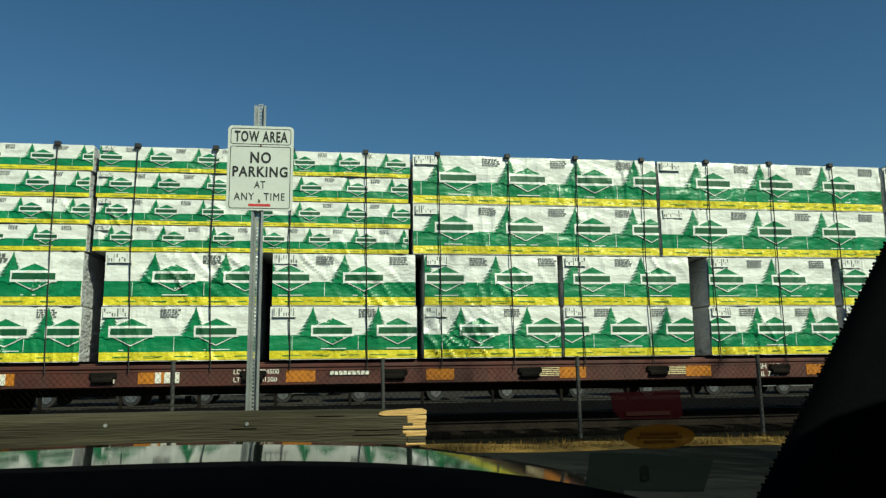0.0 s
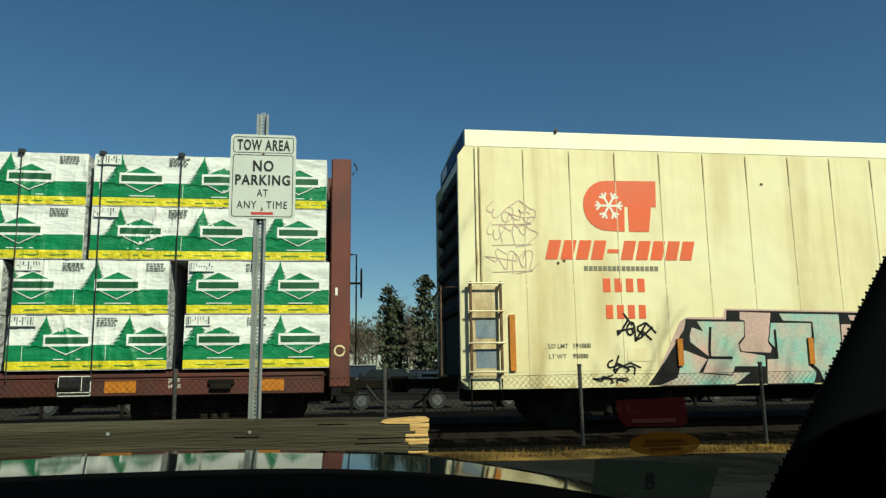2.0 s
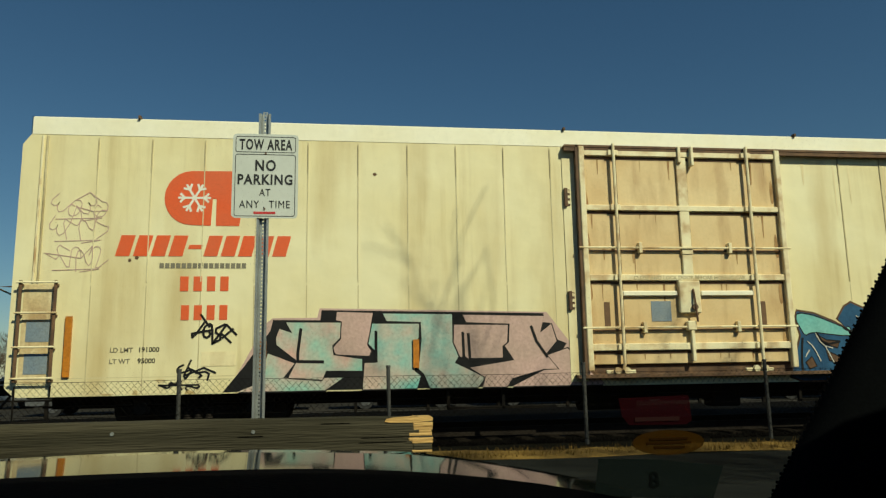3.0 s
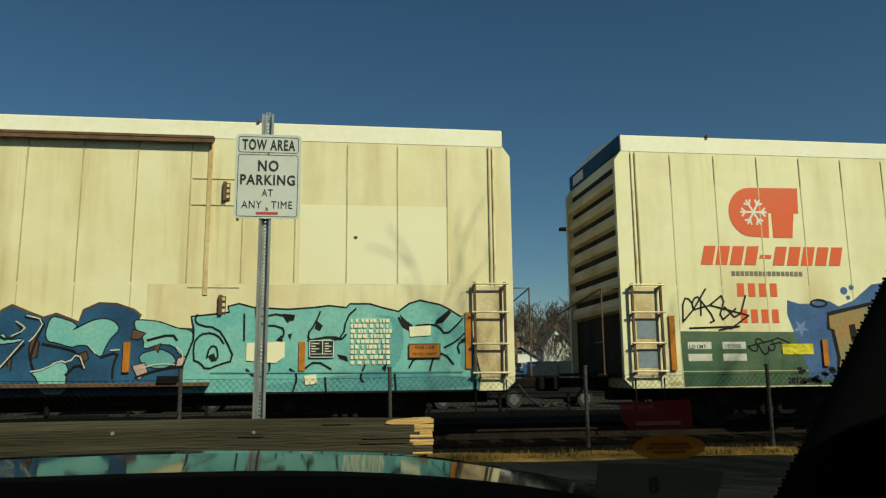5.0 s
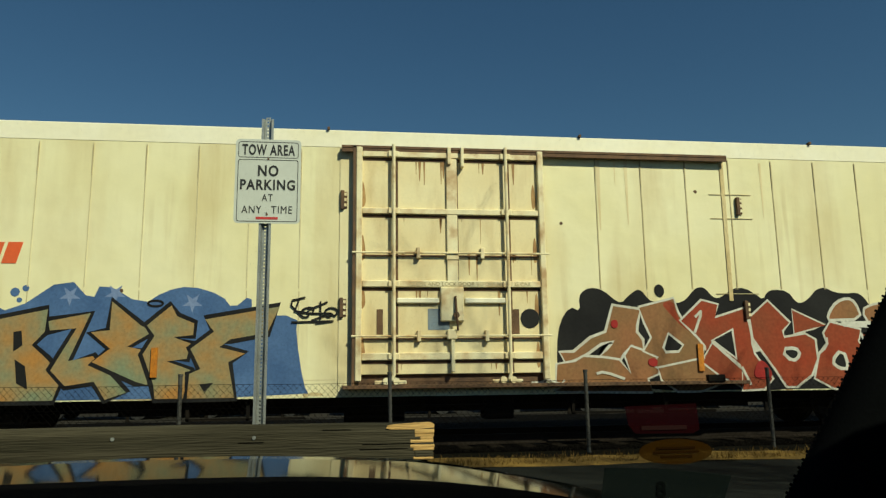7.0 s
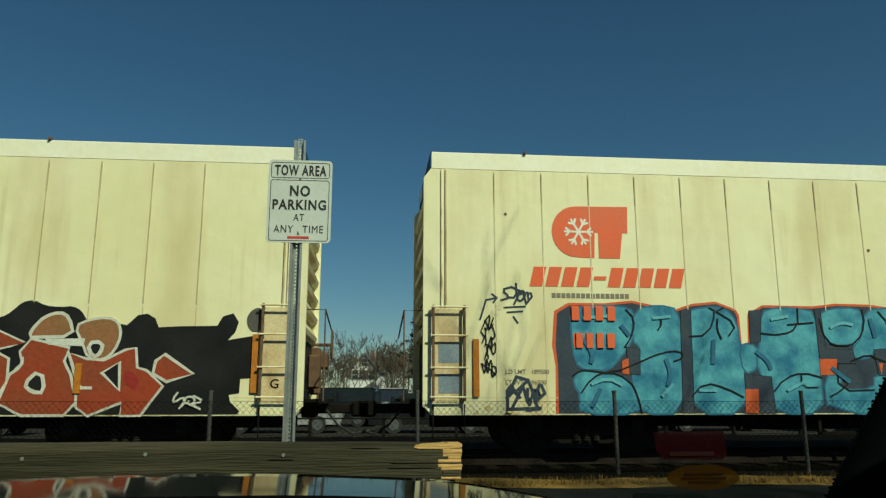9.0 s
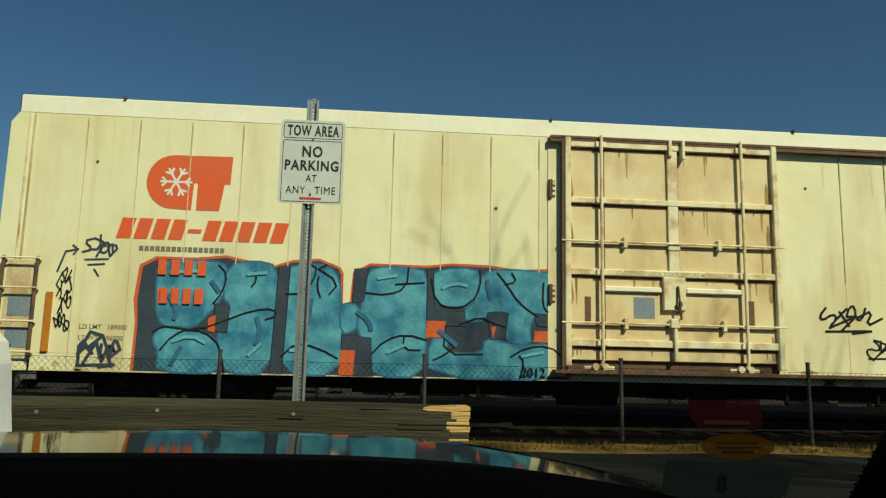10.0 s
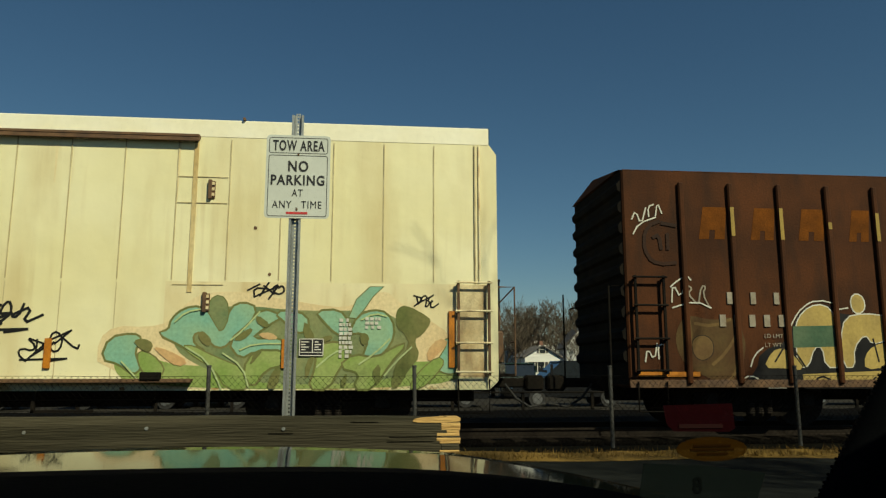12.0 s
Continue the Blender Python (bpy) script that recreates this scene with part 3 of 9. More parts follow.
def paint(name, c1, c2, scale=1.2, soft=0.15):
    return mat(name, c1, c2, scale, 0.65, bump=0.1, bscale=20, grain=soft, spec=0.15)


P_BLACK = paint("black_spray", (0.009, 0.009, 0.010), (0.018, 0.018, 0.018))
P_PINK = paint("pink_and_mint_spray", (0.60, 0.38, 0.32), (0.28, 0.52, 0.42), 1.6)
P_MINT = paint("mint_and_pink_spray", (0.20, 0.50, 0.44), (0.55, 0.42, 0.34), 1.6)
P_MAUVE = paint("mauve_spray", (0.56, 0.38, 0.34), (0.46, 0.33, 0.28), 1.2)
P_NAVY = paint("blue_spray", (0.03, 0.105, 0.205), (0.02, 0.06, 0.125), 1.6)
P_AQUA = paint("aqua_spray", (0.16, 0.44, 0.42), (0.24, 0.50, 0.44), 1.4)
P_BLUE = paint("periwinkle_spray", (0.085, 0.16, 0.33), (0.05, 0.105, 0.24), 1.3)
P_HAZEBLUE = paint("pale_lavender_spray", (0.20, 0.27, 0.44), (0.15, 0.22, 0.40), 1.3)
P_STRAW = paint("straw_yellow_spray", (0.46, 0.34, 0.11), (0.34, 0.25, 0.09), 1.5)
P_GREENPATCH = paint("dark_green_patch", (0.045, 0.10, 0.06), (0.10, 0.15, 0.09), 1.6)
P_GOLD = paint("ochre_and_teal_spray", (0.40, 0.20, 0.06), (0.20, 0.24, 0.15), 1.5)
P_BRICK = paint("brick_red_spray", (0.30, 0.05, 0.022), (0.23, 0.06, 0.028), 1.3)
P_TAN = paint("tan_brown_spray", (0.22, 0.13, 0.06), (0.29, 0.13, 0.06), 1.2)
P_CHALK = paint("chalk_white_spray", (0.62, 0.62, 0.55), (0.52, 0.50, 0.42), 3.0)
P_TEAL = paint("teal_blue_spray", (0.035, 0.16, 0.27), (0.12, 0.38, 0.46), 2.6)
P_TEALDARK = paint("deep_blue_shade", (0.035, 0.12, 0.22), (0.05, 0.17, 0.27), 2.0)
P_SLATE = paint("slate_spray", (0.035, 0.05, 0.075), (0.05, 0.065, 0.085), 2.0)
P_RED = paint("vermilion_spray", (0.62, 0.10, 0.035), (0.55, 0.13, 0.05), 2.0)
P_LIME = paint("lime_green_spray", (0.22, 0.32, 0.085), (0.32, 0.38, 0.14), 1.8)
P_SEA = paint("sea_green_spray", (0.20, 0.42, 0.32), (0.28, 0.44, 0.28), 1.4)
P_OLIVE = paint("olive_shade_spray", (0.13, 0.15, 0.05), (0.19, 0.18, 0.07), 1.6)
P_BUFF = paint("peach_haze_spray", (0.74, 0.62, 0.37), (0.68, 0.53, 0.30), 0.8)
P_MOSS = paint("moss_shade_spray", (0.24, 0.26, 0.12), (0.15, 0.21, 0.10), 2.2)
P_DULL = paint("dull_olive_spray", (0.10, 0.065, 0.025), (0.07, 0.035, 0.015), 2.0)
P_UMBER = paint("umber_haze_spray", (0.085, 0.05, 0.03), (0.13, 0.075, 0.045), 2.5)
P_AQUADEEP = paint("deep_aqua_spray", (0.10, 0.30, 0.32), (0.15, 0.37, 0.36), 1.6)
P_SMOKE = paint("smoky_black_spray", (0.06, 0.06, 0.055), (0.10, 0.095, 0.08), 2.5)
P_RUBY = paint("ruby_red_spray", (0.32, 0.022, 0.022), (0.27, 0.03, 0.025), 2.0)
P_PEACH = paint("peach_orange_spray", (0.60, 0.36, 0.17), (0.55, 0.40, 0.20), 1.5)
P_PALELIME = paint("pale_lime_spray", (0.46, 0.54, 0.27), (0.40, 0.50, 0.24), 2.0)
P_SKYLIT = paint("light_teal_spray", (0.13, 0.38, 0.46), (0.17, 0.43, 0.50), 2.0)
P_MUD = paint("mustard_mud_spray", (0.17, 0.11, 0.04), (0.12, 0.07, 0.03), 2.0)
P_THINCHALK = paint("thin_chalk_spray", (0.34, 0.31, 0.25), (0.24, 0.20, 0.15), 4.0)
P_SOOT = paint("thin_black_spray", (0.022, 0.011, 0.007), (0.036, 0.015, 0.008), 2.0)
P_PATCH = mat("repainted_cream_patch", (0.81, 0.76, 0.52), (0.79, 0.73, 0.48), 0.8, 0.5, bump=0.05, grain=0.04)
P_BLUEPAD = mat("faded_blue_pad", (0.16, 0.22, 0.28), (0.22, 0.26, 0.28), 3.0, 0.6, bump=0.05)


def reefer(x0, cream, stained, sooty=False, x1=8.86, x2=12.42, stop=16.52, seams=((1.0, .815, 10), (13.7, .825, 9)), emblem=2.03, word=1.33, mark=2.32, lift=0.0, strips=(), door_paint=None):
    """Insulated boxcar, 21.25 m long, with one sliding plug door on the near side."""
    L, W = 21.25, CAR_W
    car = railcar("refrigerator_car", x0, "cream insulated boxcar with rust-streaked plug door and graffiti")
    # body with clipped upper corners at the ends
    b = Mesh()
    e = 0.13
    prof = [(-e, 0.92), (0.02, 0.78), (L - 0.02, 0.78), (L + e, 0.92), (L + e, 4.68), (L + 0.0, 4.86), (0.0, 4.86), (-e, 4.68)]
    b.prism(prof, 0.0, .10)
    b.prism(prof, W - .10, W)
    b.box(0.0, L, .10, W - .10, .78, 4.86)
    part("body", b, cream, car)
    r = Mesh()
    sec = [(-0.006, 4.845), (-0.006, 5.12), (0.03, 5.145), (W / 2, 5.27), (W - 0.03, 5.145), (W + 0.006, 5.12), (W + 0.006, 4.845)]
    n = len(sec)
    r.add([(x, y, z) for x in (0.0, L) for y, z in sec], [(i, i + 1, n + i + 1, n + i) for i in range(n - 1)] + [tuple(range(n)), tuple(reversed(range(n, 2 * n))), (0, n, 2 * n - 1, n - 1)])
    part("roof", r, M_ROOF, car, "brighter cream roof cap")
    for i, x in enumerate((1.6, 8.6, 12.9, 17.2)):
        part("roof_bolt", Mesh().box(x - .02, x + .02, -.05, .05, 5.13, 5.18, .005), M_RUSTY, car)
    # near-side panel seams
    low = Mesh().box(-.008, .008, -.0012, 0.0, 0.82, 2.45).make("seam")
    high = Mesh().box(-.008, .008, -.007, 0.0, 2.5, 4.80).make("seam")
    cap = Mesh().box(-.009, .009, -.014, 0.0, 4.28, 4.78).make("seam_cap")
    for me, mt in ((low, M_SEAM), (high, M_SEAM_PALE), (cap, M_SEAM)):
        me.materials.append(mt)
    high_rusty = Mesh().box(-.009, .009, -.009, 0.0, 2.5, 4.80).make("seam")
    high_rusty.materials.append(M_SEAM)
    for half, (a, d, n) in enumerate(seams):
        for k in range(n):
            x = a + d * k
            if x > L - 0.8:
                continue
            for me in (low, high_rusty if half else high, cap):
                part(me.name.split(".")[0], me, M_SEAM, car).location = (x, 0, 0)
    # end pipes, corner trims
    for x in (0.17, 0.24, L - 0.17, L - 0.24):
        part("corner_trim", Mesh().box(x - .014, x + .014, -.03, 0, 2.5, 4.82, .005), M_SEAM if abs(x - .24) < .02 or abs(x - L + .24) < .02 else M_BAR, car)
    # ladders with stained pads behind them
    for a, rust in ((0.03, False), (L - 0.53, True)):
        part("ladder_panel", Mesh().box(a + .02, a + .47, -.008, 0, 0.98, 2.47), M_PANEL, car)
        if not rust:
            for z in (1.12, 1.6):
                part("blue_pad", Mesh().box(a + .09, a + .42, -.013, -.008, z, z + .3), P_BLUEPAD, car, "faded blue painted square")
        ladder(car, a, a + .5, (2.49, 2.03, 1.52, 1.06))
        part("step", Mesh().tube([(a, -.05, .95), (a, -.05, .42), (a + .5, -.05, .42), (a + .5, -.05, .95)], .016, 6), M_DARK, car)
    for x, z0, z1 in ((0.68, 1.07, 1.98), (L - 0.68, 1.13, 2.03)) + tuple((x, 1.12, 1.57) for x in strips):
        part("reflector", Mesh().box(x, x + .095, -.04, 0, z0, z1), M_ORANGE, car, "orange reflective strip")
    # plug door
    part("door_jamb", Mesh().box(x1 - .32, x1 - .02, -.015, 0, 0.85, 4.84), stained, car)
    # Dark sheet painted as the shade inside the door opening.
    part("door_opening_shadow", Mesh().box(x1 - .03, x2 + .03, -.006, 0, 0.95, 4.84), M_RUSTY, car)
    d = Mesh().box(x1, x2, -.07, -.006, 1.12, 4.78, .01)
    door = part("plug_door", d, door_paint or M_DOOR, car, "rust-streaked cream sliding plug door")
    for x in (x1 - .06, x2 - .03):
        part("door_stile", Mesh().box(x, x + .10, -.15, -.05, 1.02, 4.82, .012), M_BAR, door)
    part("door_edge", Mesh().box(x1 - .11, x1 - .065, -.13, -.01, 0.95, 4.84), M_RUSTY, door)
    xm = (x1 + x2) / 2
    # Thin strips by bars, rods and post paint shadow and rust together.
    for z, h in ((4.66, .10), (3.70, .10), (2.50, .11), (1.34, .12)):
        part("door_bar", Mesh().box(x1 + .04, x2 - .02, -.125, -.06, z, z + h, .012), M_BAR, door)
        part("bar_shadow_rust", Mesh().box(x1 + .05, x2 - .03, -.0745, -.0705, z - .055, z - .001), M_RUSTY, door)
    for z in (3.06, 1.72):
        part("lock_rod", Mesh().tube([(x1 - .12, -.14, z), (x2 + .12, -.14, z)], .018, 6), M_BAR, door)
        part("rod_shadow_rust", Mesh().box(x1 + .06, x2 - .04, -.0747, -.0705, z - .055, z - .025), M_RUSTY, door)
    for x in (x1 + .55, x2 - .58):
        part("lift_rod_shadow_rust", Mesh().box(x + .03, x + .075, -.0748, -.0705, 1.14, 4.6), M_RUSTY, door)
        rod = part("lift_rod", Mesh().tube([(x, -.17, 4.86), (x, -.17, 1.12), (x - .03, -.17, 1.03)], .028, 8), M_BAR, door)
        for z in (4.71, 3.75, 2.55, 1.40):
            part("bracket", Mesh().box(x - .09, x + .09, -.16, -.1, z - .05, z + .05, .01), M_BAR, rod)
        part("roller", Mesh().disc((x - .12, -.14, 1.02), (0, 1, 0), .055, .06, 12).disc((x + .04, -.14, 1.02), (0, 1, 0), .055, .06, 12).box(x - .3, x + .2, -.13, -.08, 0.97, 1.03, .01), M_BAR, rod)
    part("post_shadow_rust", Mesh().box(xm + .101, xm + .118, -.0748, -.0705, 2.62, 4.62), M_RUSTY, door)
    part("centre_post", Mesh().box(xm - .08, xm + .1, -.115, -.06, 2.6, 4.66, .01), M_BAR, door)
    part("post_plate", Mesh().box(xm - .09, xm + .11, -.13, -.06, 2.95, 3.05, .008), M_BAR, door)
    part("hanger_bolt", Mesh().box(xm - .06, xm + .0, -.16, -.1, 4.55, 4.85, .01), M_BAR, door)
    part("hanger_arm", Mesh().box(xm + .16, xm + .21, -.2, -.06, 4.5, 4.84, .008), M_BAR, door)
    gb = part("gear_box", Mesh().box(xm - .2, xm + .18, -.15, -.06, 1.95, 2.5, .015), M_BAR, door)
    part("crank", Mesh().tube([(xm + .04, -.17, 2.35), (xm + .05, -.2, 2.1), (xm + .07, -.2, 1.8)], .018, 6).disc((xm + .05, -.17, 2.05), (0, 1, 0), .05, .06, 10), M_RUSTY, gb)
    part("latch", Mesh().box(xm - .1, xm + .06, -.18, -.08, 1.66, 1.82, .015).box(xm - .04, xm + .02, -.17, -.1, 1.15, 1.66, .01), M_BAR, gb)
    for xa, xb in ((x1 + .6, xm - .22), (xm + .2, x2 - .62)):
        part("arm", Mesh().box(xa, xb, -.13, -.07, 2.24, 2.33, .015), M_ROOF, door, "white pressed arm")
    for x, z in ((x1 + .95, 3.06), (x2 - 1.0, 3.06), (x1 + .95, 1.72), (x2 - .95, 1.72)):
        part("clip", Mesh().box(x - .03, x + .03, -.16, -.07, z - .09, z + .09, .006), M_BAR, door)
    part("blue_placard", Mesh().box(x1 + 1.1, x1 + 1.45, -.076, -.07, 1.82, 2.16), P_BLUEPAD, door, "faded blue square")
    for x in (x1 + .28, x2 - .5):
        part("door_reflector", Mesh().box(x, x + .1, -.076, -.07, 1.75, 2.15), M_RUSTY, door)
    lettering("CLOSE AND LOCK DOOR BEFORE MOVING CAR", .085, M_SEAM, door, x1 + .8, -.127, 2.525, width=2.0, name="door_words")
    rr = random.Random(int(x0))
    for k in range(34):
        a = rr.uniform(x1 + .08, x2 - .1)
        zt = rr.choice((4.66, 3.70, 2.50, 1.34, 3.06))
        hh, ww = rr.uniform(.08, .5) if zt > 1.4 else .15, rr.uniform(.008, .03)
        m = Mesh()
        m.add([(a - ww, -.072, zt), (a + ww, -.072, zt), (a + ww * .25, -.072, zt - hh), (a - ww * .25, -.072, zt - hh)], [(0, 3, 2, 1)])
        part("rust_run", m, M_DOOR_RUST, door, fix=False)
    for xa, w in ((x1 + .03, .05), (x2 - .12, .05)):
        for k in range(4):
            zz = 1.2 + k * .85 + rr.uniform(-.1, .1)
            o = smooth_loop([(xa, zz), (xa + w * 1.6, zz + .1), (xa + w, zz + .35), (xa + w * .3, zz + .5), (xa - .02, zz + .25)], 2)
            part("rust_patch", Mesh().prism(o, -.0722, -.0705), M_DOOR_RUST, door)
    # rails on which the door slides
    part("upper_rail", Mesh().box(x1 - .3, stop, -.13, 0.0, 4.80, 4.85, .008).box(x1 - .3, stop, -.12, -.09, 4.74, 4.80), M_RUSTY, car)
    part("lower_rail", Mesh().box(x1 - .25, stop + .08, -.17, -.13, .90, .96, .006).box(x1 - .25, stop + .08, -.15, 0, .93, .96), M_RUSTY, car)
    part("rail_stop", Mesh().box(stop - .67, stop - .37, -.2, -.1, .94, 1.06, .01), M_DARK, car)
    part("rust_line", Mesh().box(stop - .09, stop - .02, -.016, 0, 2.3, 4.8), M_RUSTLINE, car)
    for x, z in ((x1 - .31, 3.78), (x1 - .31, 2.02), (stop + .16, 3.80), (stop + .16, 1.98)):
        hs = part("hasp_box", Mesh().box(x, x + .06, -.06, 0, z, z + .32, .008).box(x + .05, x + .11, -.03, 0, z + .02, z + .3, .006), M_RUSTY, car)
        for k in range(3):
            part("lug", Mesh().box(x + .06, x + .1, -.045, -.03, z + .05 + k * .09, z + .1 + k * .09), M_BAR, hs)
    for z in (3.74, 4.17, 2.42):
        part("panel_joint", Mesh().box(stop - .32, stop + .46, -.012, 0, z - .006, z + .006), M_SEAM, car)
    # sill joint and rust blooms along the lower edge
    for a, b in ((.6, x1 - .35), (stop + .1, L - .6)):
        part("sill_joint", Mesh().box(a, b, -.0022, 0, 1.045, 1.055), M_SEAM_PALE, car)
    blooms = random.Random(int(x0) + 5)
    for k in range(26):
        x = blooms.uniform(.7, x1 - .5) if k % 2 else blooms.uniform(x2 + .3, L - .7)
        w, h = blooms.uniform(.04, .16), blooms.uniform(.02, .11)
        z = .80 if k % 3 else blooms.uniform(.82, 1.0)
        o = [(x + w * math.cos(a) * blooms.uniform(.6, 1.2), max(.785, z + h * math.sin(a) * blooms.uniform(.6, 1.2))) for a in (q * math.pi / 5 for q in range(10))]
        decal("rust_bloom", smooth_loop(o, 1), -.0019, M_DOOR_RUST if k % 4 == 0 else M_RUSTLINE, car)
    # ends: horizontal ribs, blue top, white label, grabs, brake gear
    for xs, way in ((-e, -1), (L + e, 1)):
        for k in range(7):
            z = 2.05 + k * .37
            o = [(0, z), (.10, z + .05), (.12, z + .13), (.05, z + .26), (0, z + .28)]
            m = Mesh()
            nn = len(o)
            m.add([((0.0 if way < 0 else L) + way * (a - .01), y, zz) for y in (.10, W - .10) for a, zz in o], [(i, i + 1, nn + i + 1, nn + i) for i in range(nn - 1)] + [tuple(range(nn)), tuple(range(nn, 2 * nn))])
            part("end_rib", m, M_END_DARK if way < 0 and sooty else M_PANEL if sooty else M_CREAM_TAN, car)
        xr = 0.0 if way < 0 else L
        part("end_cap", Mesh().box(min(xr, xr + way * .02), max(xr, xr + way * .02), .0, W, 4.86, 5.14), P_NAVY, car, "blue end panel")
        part("end_label", Mesh().box(min(xr + way * .02, xr + way * .026), max(xr + way * .02, xr + way * .026), W - .9, W - .25, 4.89, 5.08), M_WHITE, car)
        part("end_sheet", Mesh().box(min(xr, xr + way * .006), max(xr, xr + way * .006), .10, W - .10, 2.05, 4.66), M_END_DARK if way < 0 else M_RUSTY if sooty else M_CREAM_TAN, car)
        # Dark sheet painted in place of the shadow on the lower end.
        part("lower_end_sheet", Mesh().box(min(xr, xr + way * .008), max(xr, xr + way * .008), .10, W - .10, .95, 2.05), M_END_DARK, car, "lower end sheet coloured near black for shade")
        part("grab_iron", Mesh().tube([(xs, .12, 2.45), (xs + way * .3, .12, 2.45), (xs + way * .3, .12, 1.0)], .014, 6).tube([(xs + way * .3, .12, 2.45), (xs + way * .3, W - .12, 2.2)], .014, 6).tube([(xs + way * .3, .12, 1.55), (xs + way * .3, .5, 1.55)], .012, 6), M_RUSTY, car)
        part("end_platform", Mesh().box(min(xs, xs + way * .35), max(xs, xs + way * .35), .3, W - .3, .98, 1.03), M_DARK, car)
        coupler(car, xs, way)
    xs = L + e
    part("brake_wheel", Mesh().tube([(xs + .32, 1.9 + .27 * math.cos(a), 2.0 + .27 * math.sin(a)) for a in (k * math.pi / 10 for k in range(21))], .014, 6).tube([(xs, 1.9, 2.0), (xs + .32, 1.9, 2.0)], .03, 8).tube([(xs + .32, 1.63, 2.0), (xs + .32, 2.17, 2.0)], .01, 5).tube([(xs + .32, 1.9, 1.73), (xs + .32, 1.9, 2.27)], .01, 5), M_RUSTY, car)
    part("brake_gear", Mesh().box(xs, xs + .26, 1.6, 2.05, 1.55, 1.85, .04).box(xs, xs + .18, 1.0, 1.3, 1.1, 1.9, .03).tube([(xs + .1, 1.75, 1.55), (xs + .1, 1.7, 1.0)], .02, 6).box(xs, xs + .2, .6, .85, 1.2, 1.75, .03), M_RUSTY, car)
    # underframe
    part("centre_sill", Mesh().box(0.1, L - .1, W / 2 - .2, W / 2 + .2, .55, .8).box(5.4, 15.9, .5, .56, .52, .8).box(5.4, 15.9, W - .56, W - .5, .5, .8), M_DARK, car)
    part("brake_pipe", Mesh().tube([(0.3, .35, .62), (L - .3, .35, .62)], .02, 6), M_DARK, car)
    part("air_tank", Mesh().disc((9.4, .8, .52), (1, 0, 0), .17, 1.0, 14), M_DARK, car)
    part("brake_valve", Mesh().box(11.2, 11.7, .4, .8, .38, .78, .03), M_DARK, car)
    for x in (6.5, 7.4, 12.6, 14.2):
        part("hanger", Mesh().box(x, x + .05, .1, .16, .45, .8).box(x, x + .9, .1, .16, .45, .49), M_DARK, car)
    for x in (2.6, L - 2.6):
        truck(car, x)
    # company mark: rounded block with a notch, a snow crystal and plain word blocks
    cx, z0, z1 = emblem, 3.35 + lift, 4.25 + lift
    arc = [(cx + .42 + .42 * math.cos(a), (z0 + z1) / 2 + .44 * math.sin(a)) for a in (math.pi / 2 + k * math.pi / 12 for k in range(13))]
    decal("emblem", arc + [(cx + .72, z0), (cx + .74, z0 + .44), (cx + .8, z0 + .44), (cx + .8, z0), (cx + 1.16, z0), (cx + 1.22, z0 + .44), (cx + 1.31, z0 + .44), (cx + 1.33, z1)], -.006, M_LOGO, car, "orange-red emblem block")
    sc = []
    for k in range(6):
        a = k * math.pi / 3
        ca, sa = math.cos(a), math.sin(a)
        sc.append([(cx + .46, z0 + .45), (cx + .46 + .24 * ca, z0 + .45 + .24 * sa)])
        for s in (-1, 1):
            bx, bz = cx + .46 + .15 * ca, z0 + .45 + .15 * sa
            sc.append([(bx, bz), (bx + .09 * math.cos(a + s * .8), bz + .09 * math.sin(a + s * .8))])
    part("snow_crystal", strokes(sc, .035, -.008), M_WHITE, car, "white snow crystal", fix=False)
    blocks("wordmark", word, word + 2.73, 2.86 + lift, 3.19 + lift, 10, -.006, M_LOGO, car, slant=.25, gap=.2, hollow=False, dash=4, label="orange-red word mark")
    blocks("small_wordmark", emblem - .03, emblem + 1.3, 2.67 + lift, 2.75 + lift, 16, -.005, M_GREY_TXT, car, hollow=False, label="small grey lettering")
    blocks("reporting_mark", mark, mark + .81, 2.31 + lift, 2.54 + lift, 4, -.006, M_LOGO, car, gap=.38, hollow=False, label="orange-red mark")
    blocks("car_number", mark + .03, mark + .8, 1.86 + lift, 2.09 + lift, 4, -.006, M_LOGO, car, gap=.38, hollow=False, label="orange-red number")
    return car


def rust_streaks(car, xs, seed):
    rnd = random.Random(seed)
    for x in xs:
        h = rnd.uniform(.4, 1.3)
        m = Mesh()
        w = rnd.uniform(.015, .04)
        m.add([(x - w, -.0035, 4.76), (x + w, -.0035, 4.76), (x + w * .3, -.0035, 4.76 - h), (x - w * .2, -.0035, 4.76 - h)], [(0, 3, 2, 1)])
        part("rust_streak", m, M_DOOR, car, fix=False)
    for _ in range(5):
        x, z = rnd.uniform(1, 20), rnd.uniform(2.4, 4.4)
        decal("rust_spot", [(x + .03 * math.cos(a) * rnd.uniform(.6, 1.2), z + .03 * math.sin(a)) for a in (k * math.pi / 4 for k in range(8))], -.004, M_RUSTY, car)


def painted(outline, y, fill, edge, parent, grow):
    """A filled form over its own wider outline coat."""
    area = sum(a[0] * b[1] - b[0] * a[1] for a, b in zip(outline, outline[1:] + outline[:1]))
    pts = outline if area > 0 else outline[::-1]
    n, big = len(pts), []
    for i, (a, b) in enumerate(pts):
        (pa, pb), (na, nb) = pts[i - 1], pts[(i + 1) % n]
        dx, dz = na - pa, nb - pb
        d = math.hypot(dx, dz) or 1e-6
        big.append((a + dz / d * grow, b - dx / d * grow))
    decal("graffiti_edge", big, y + .0002, edge, parent)
    decal("graffiti_form", pts, y, fill, parent)


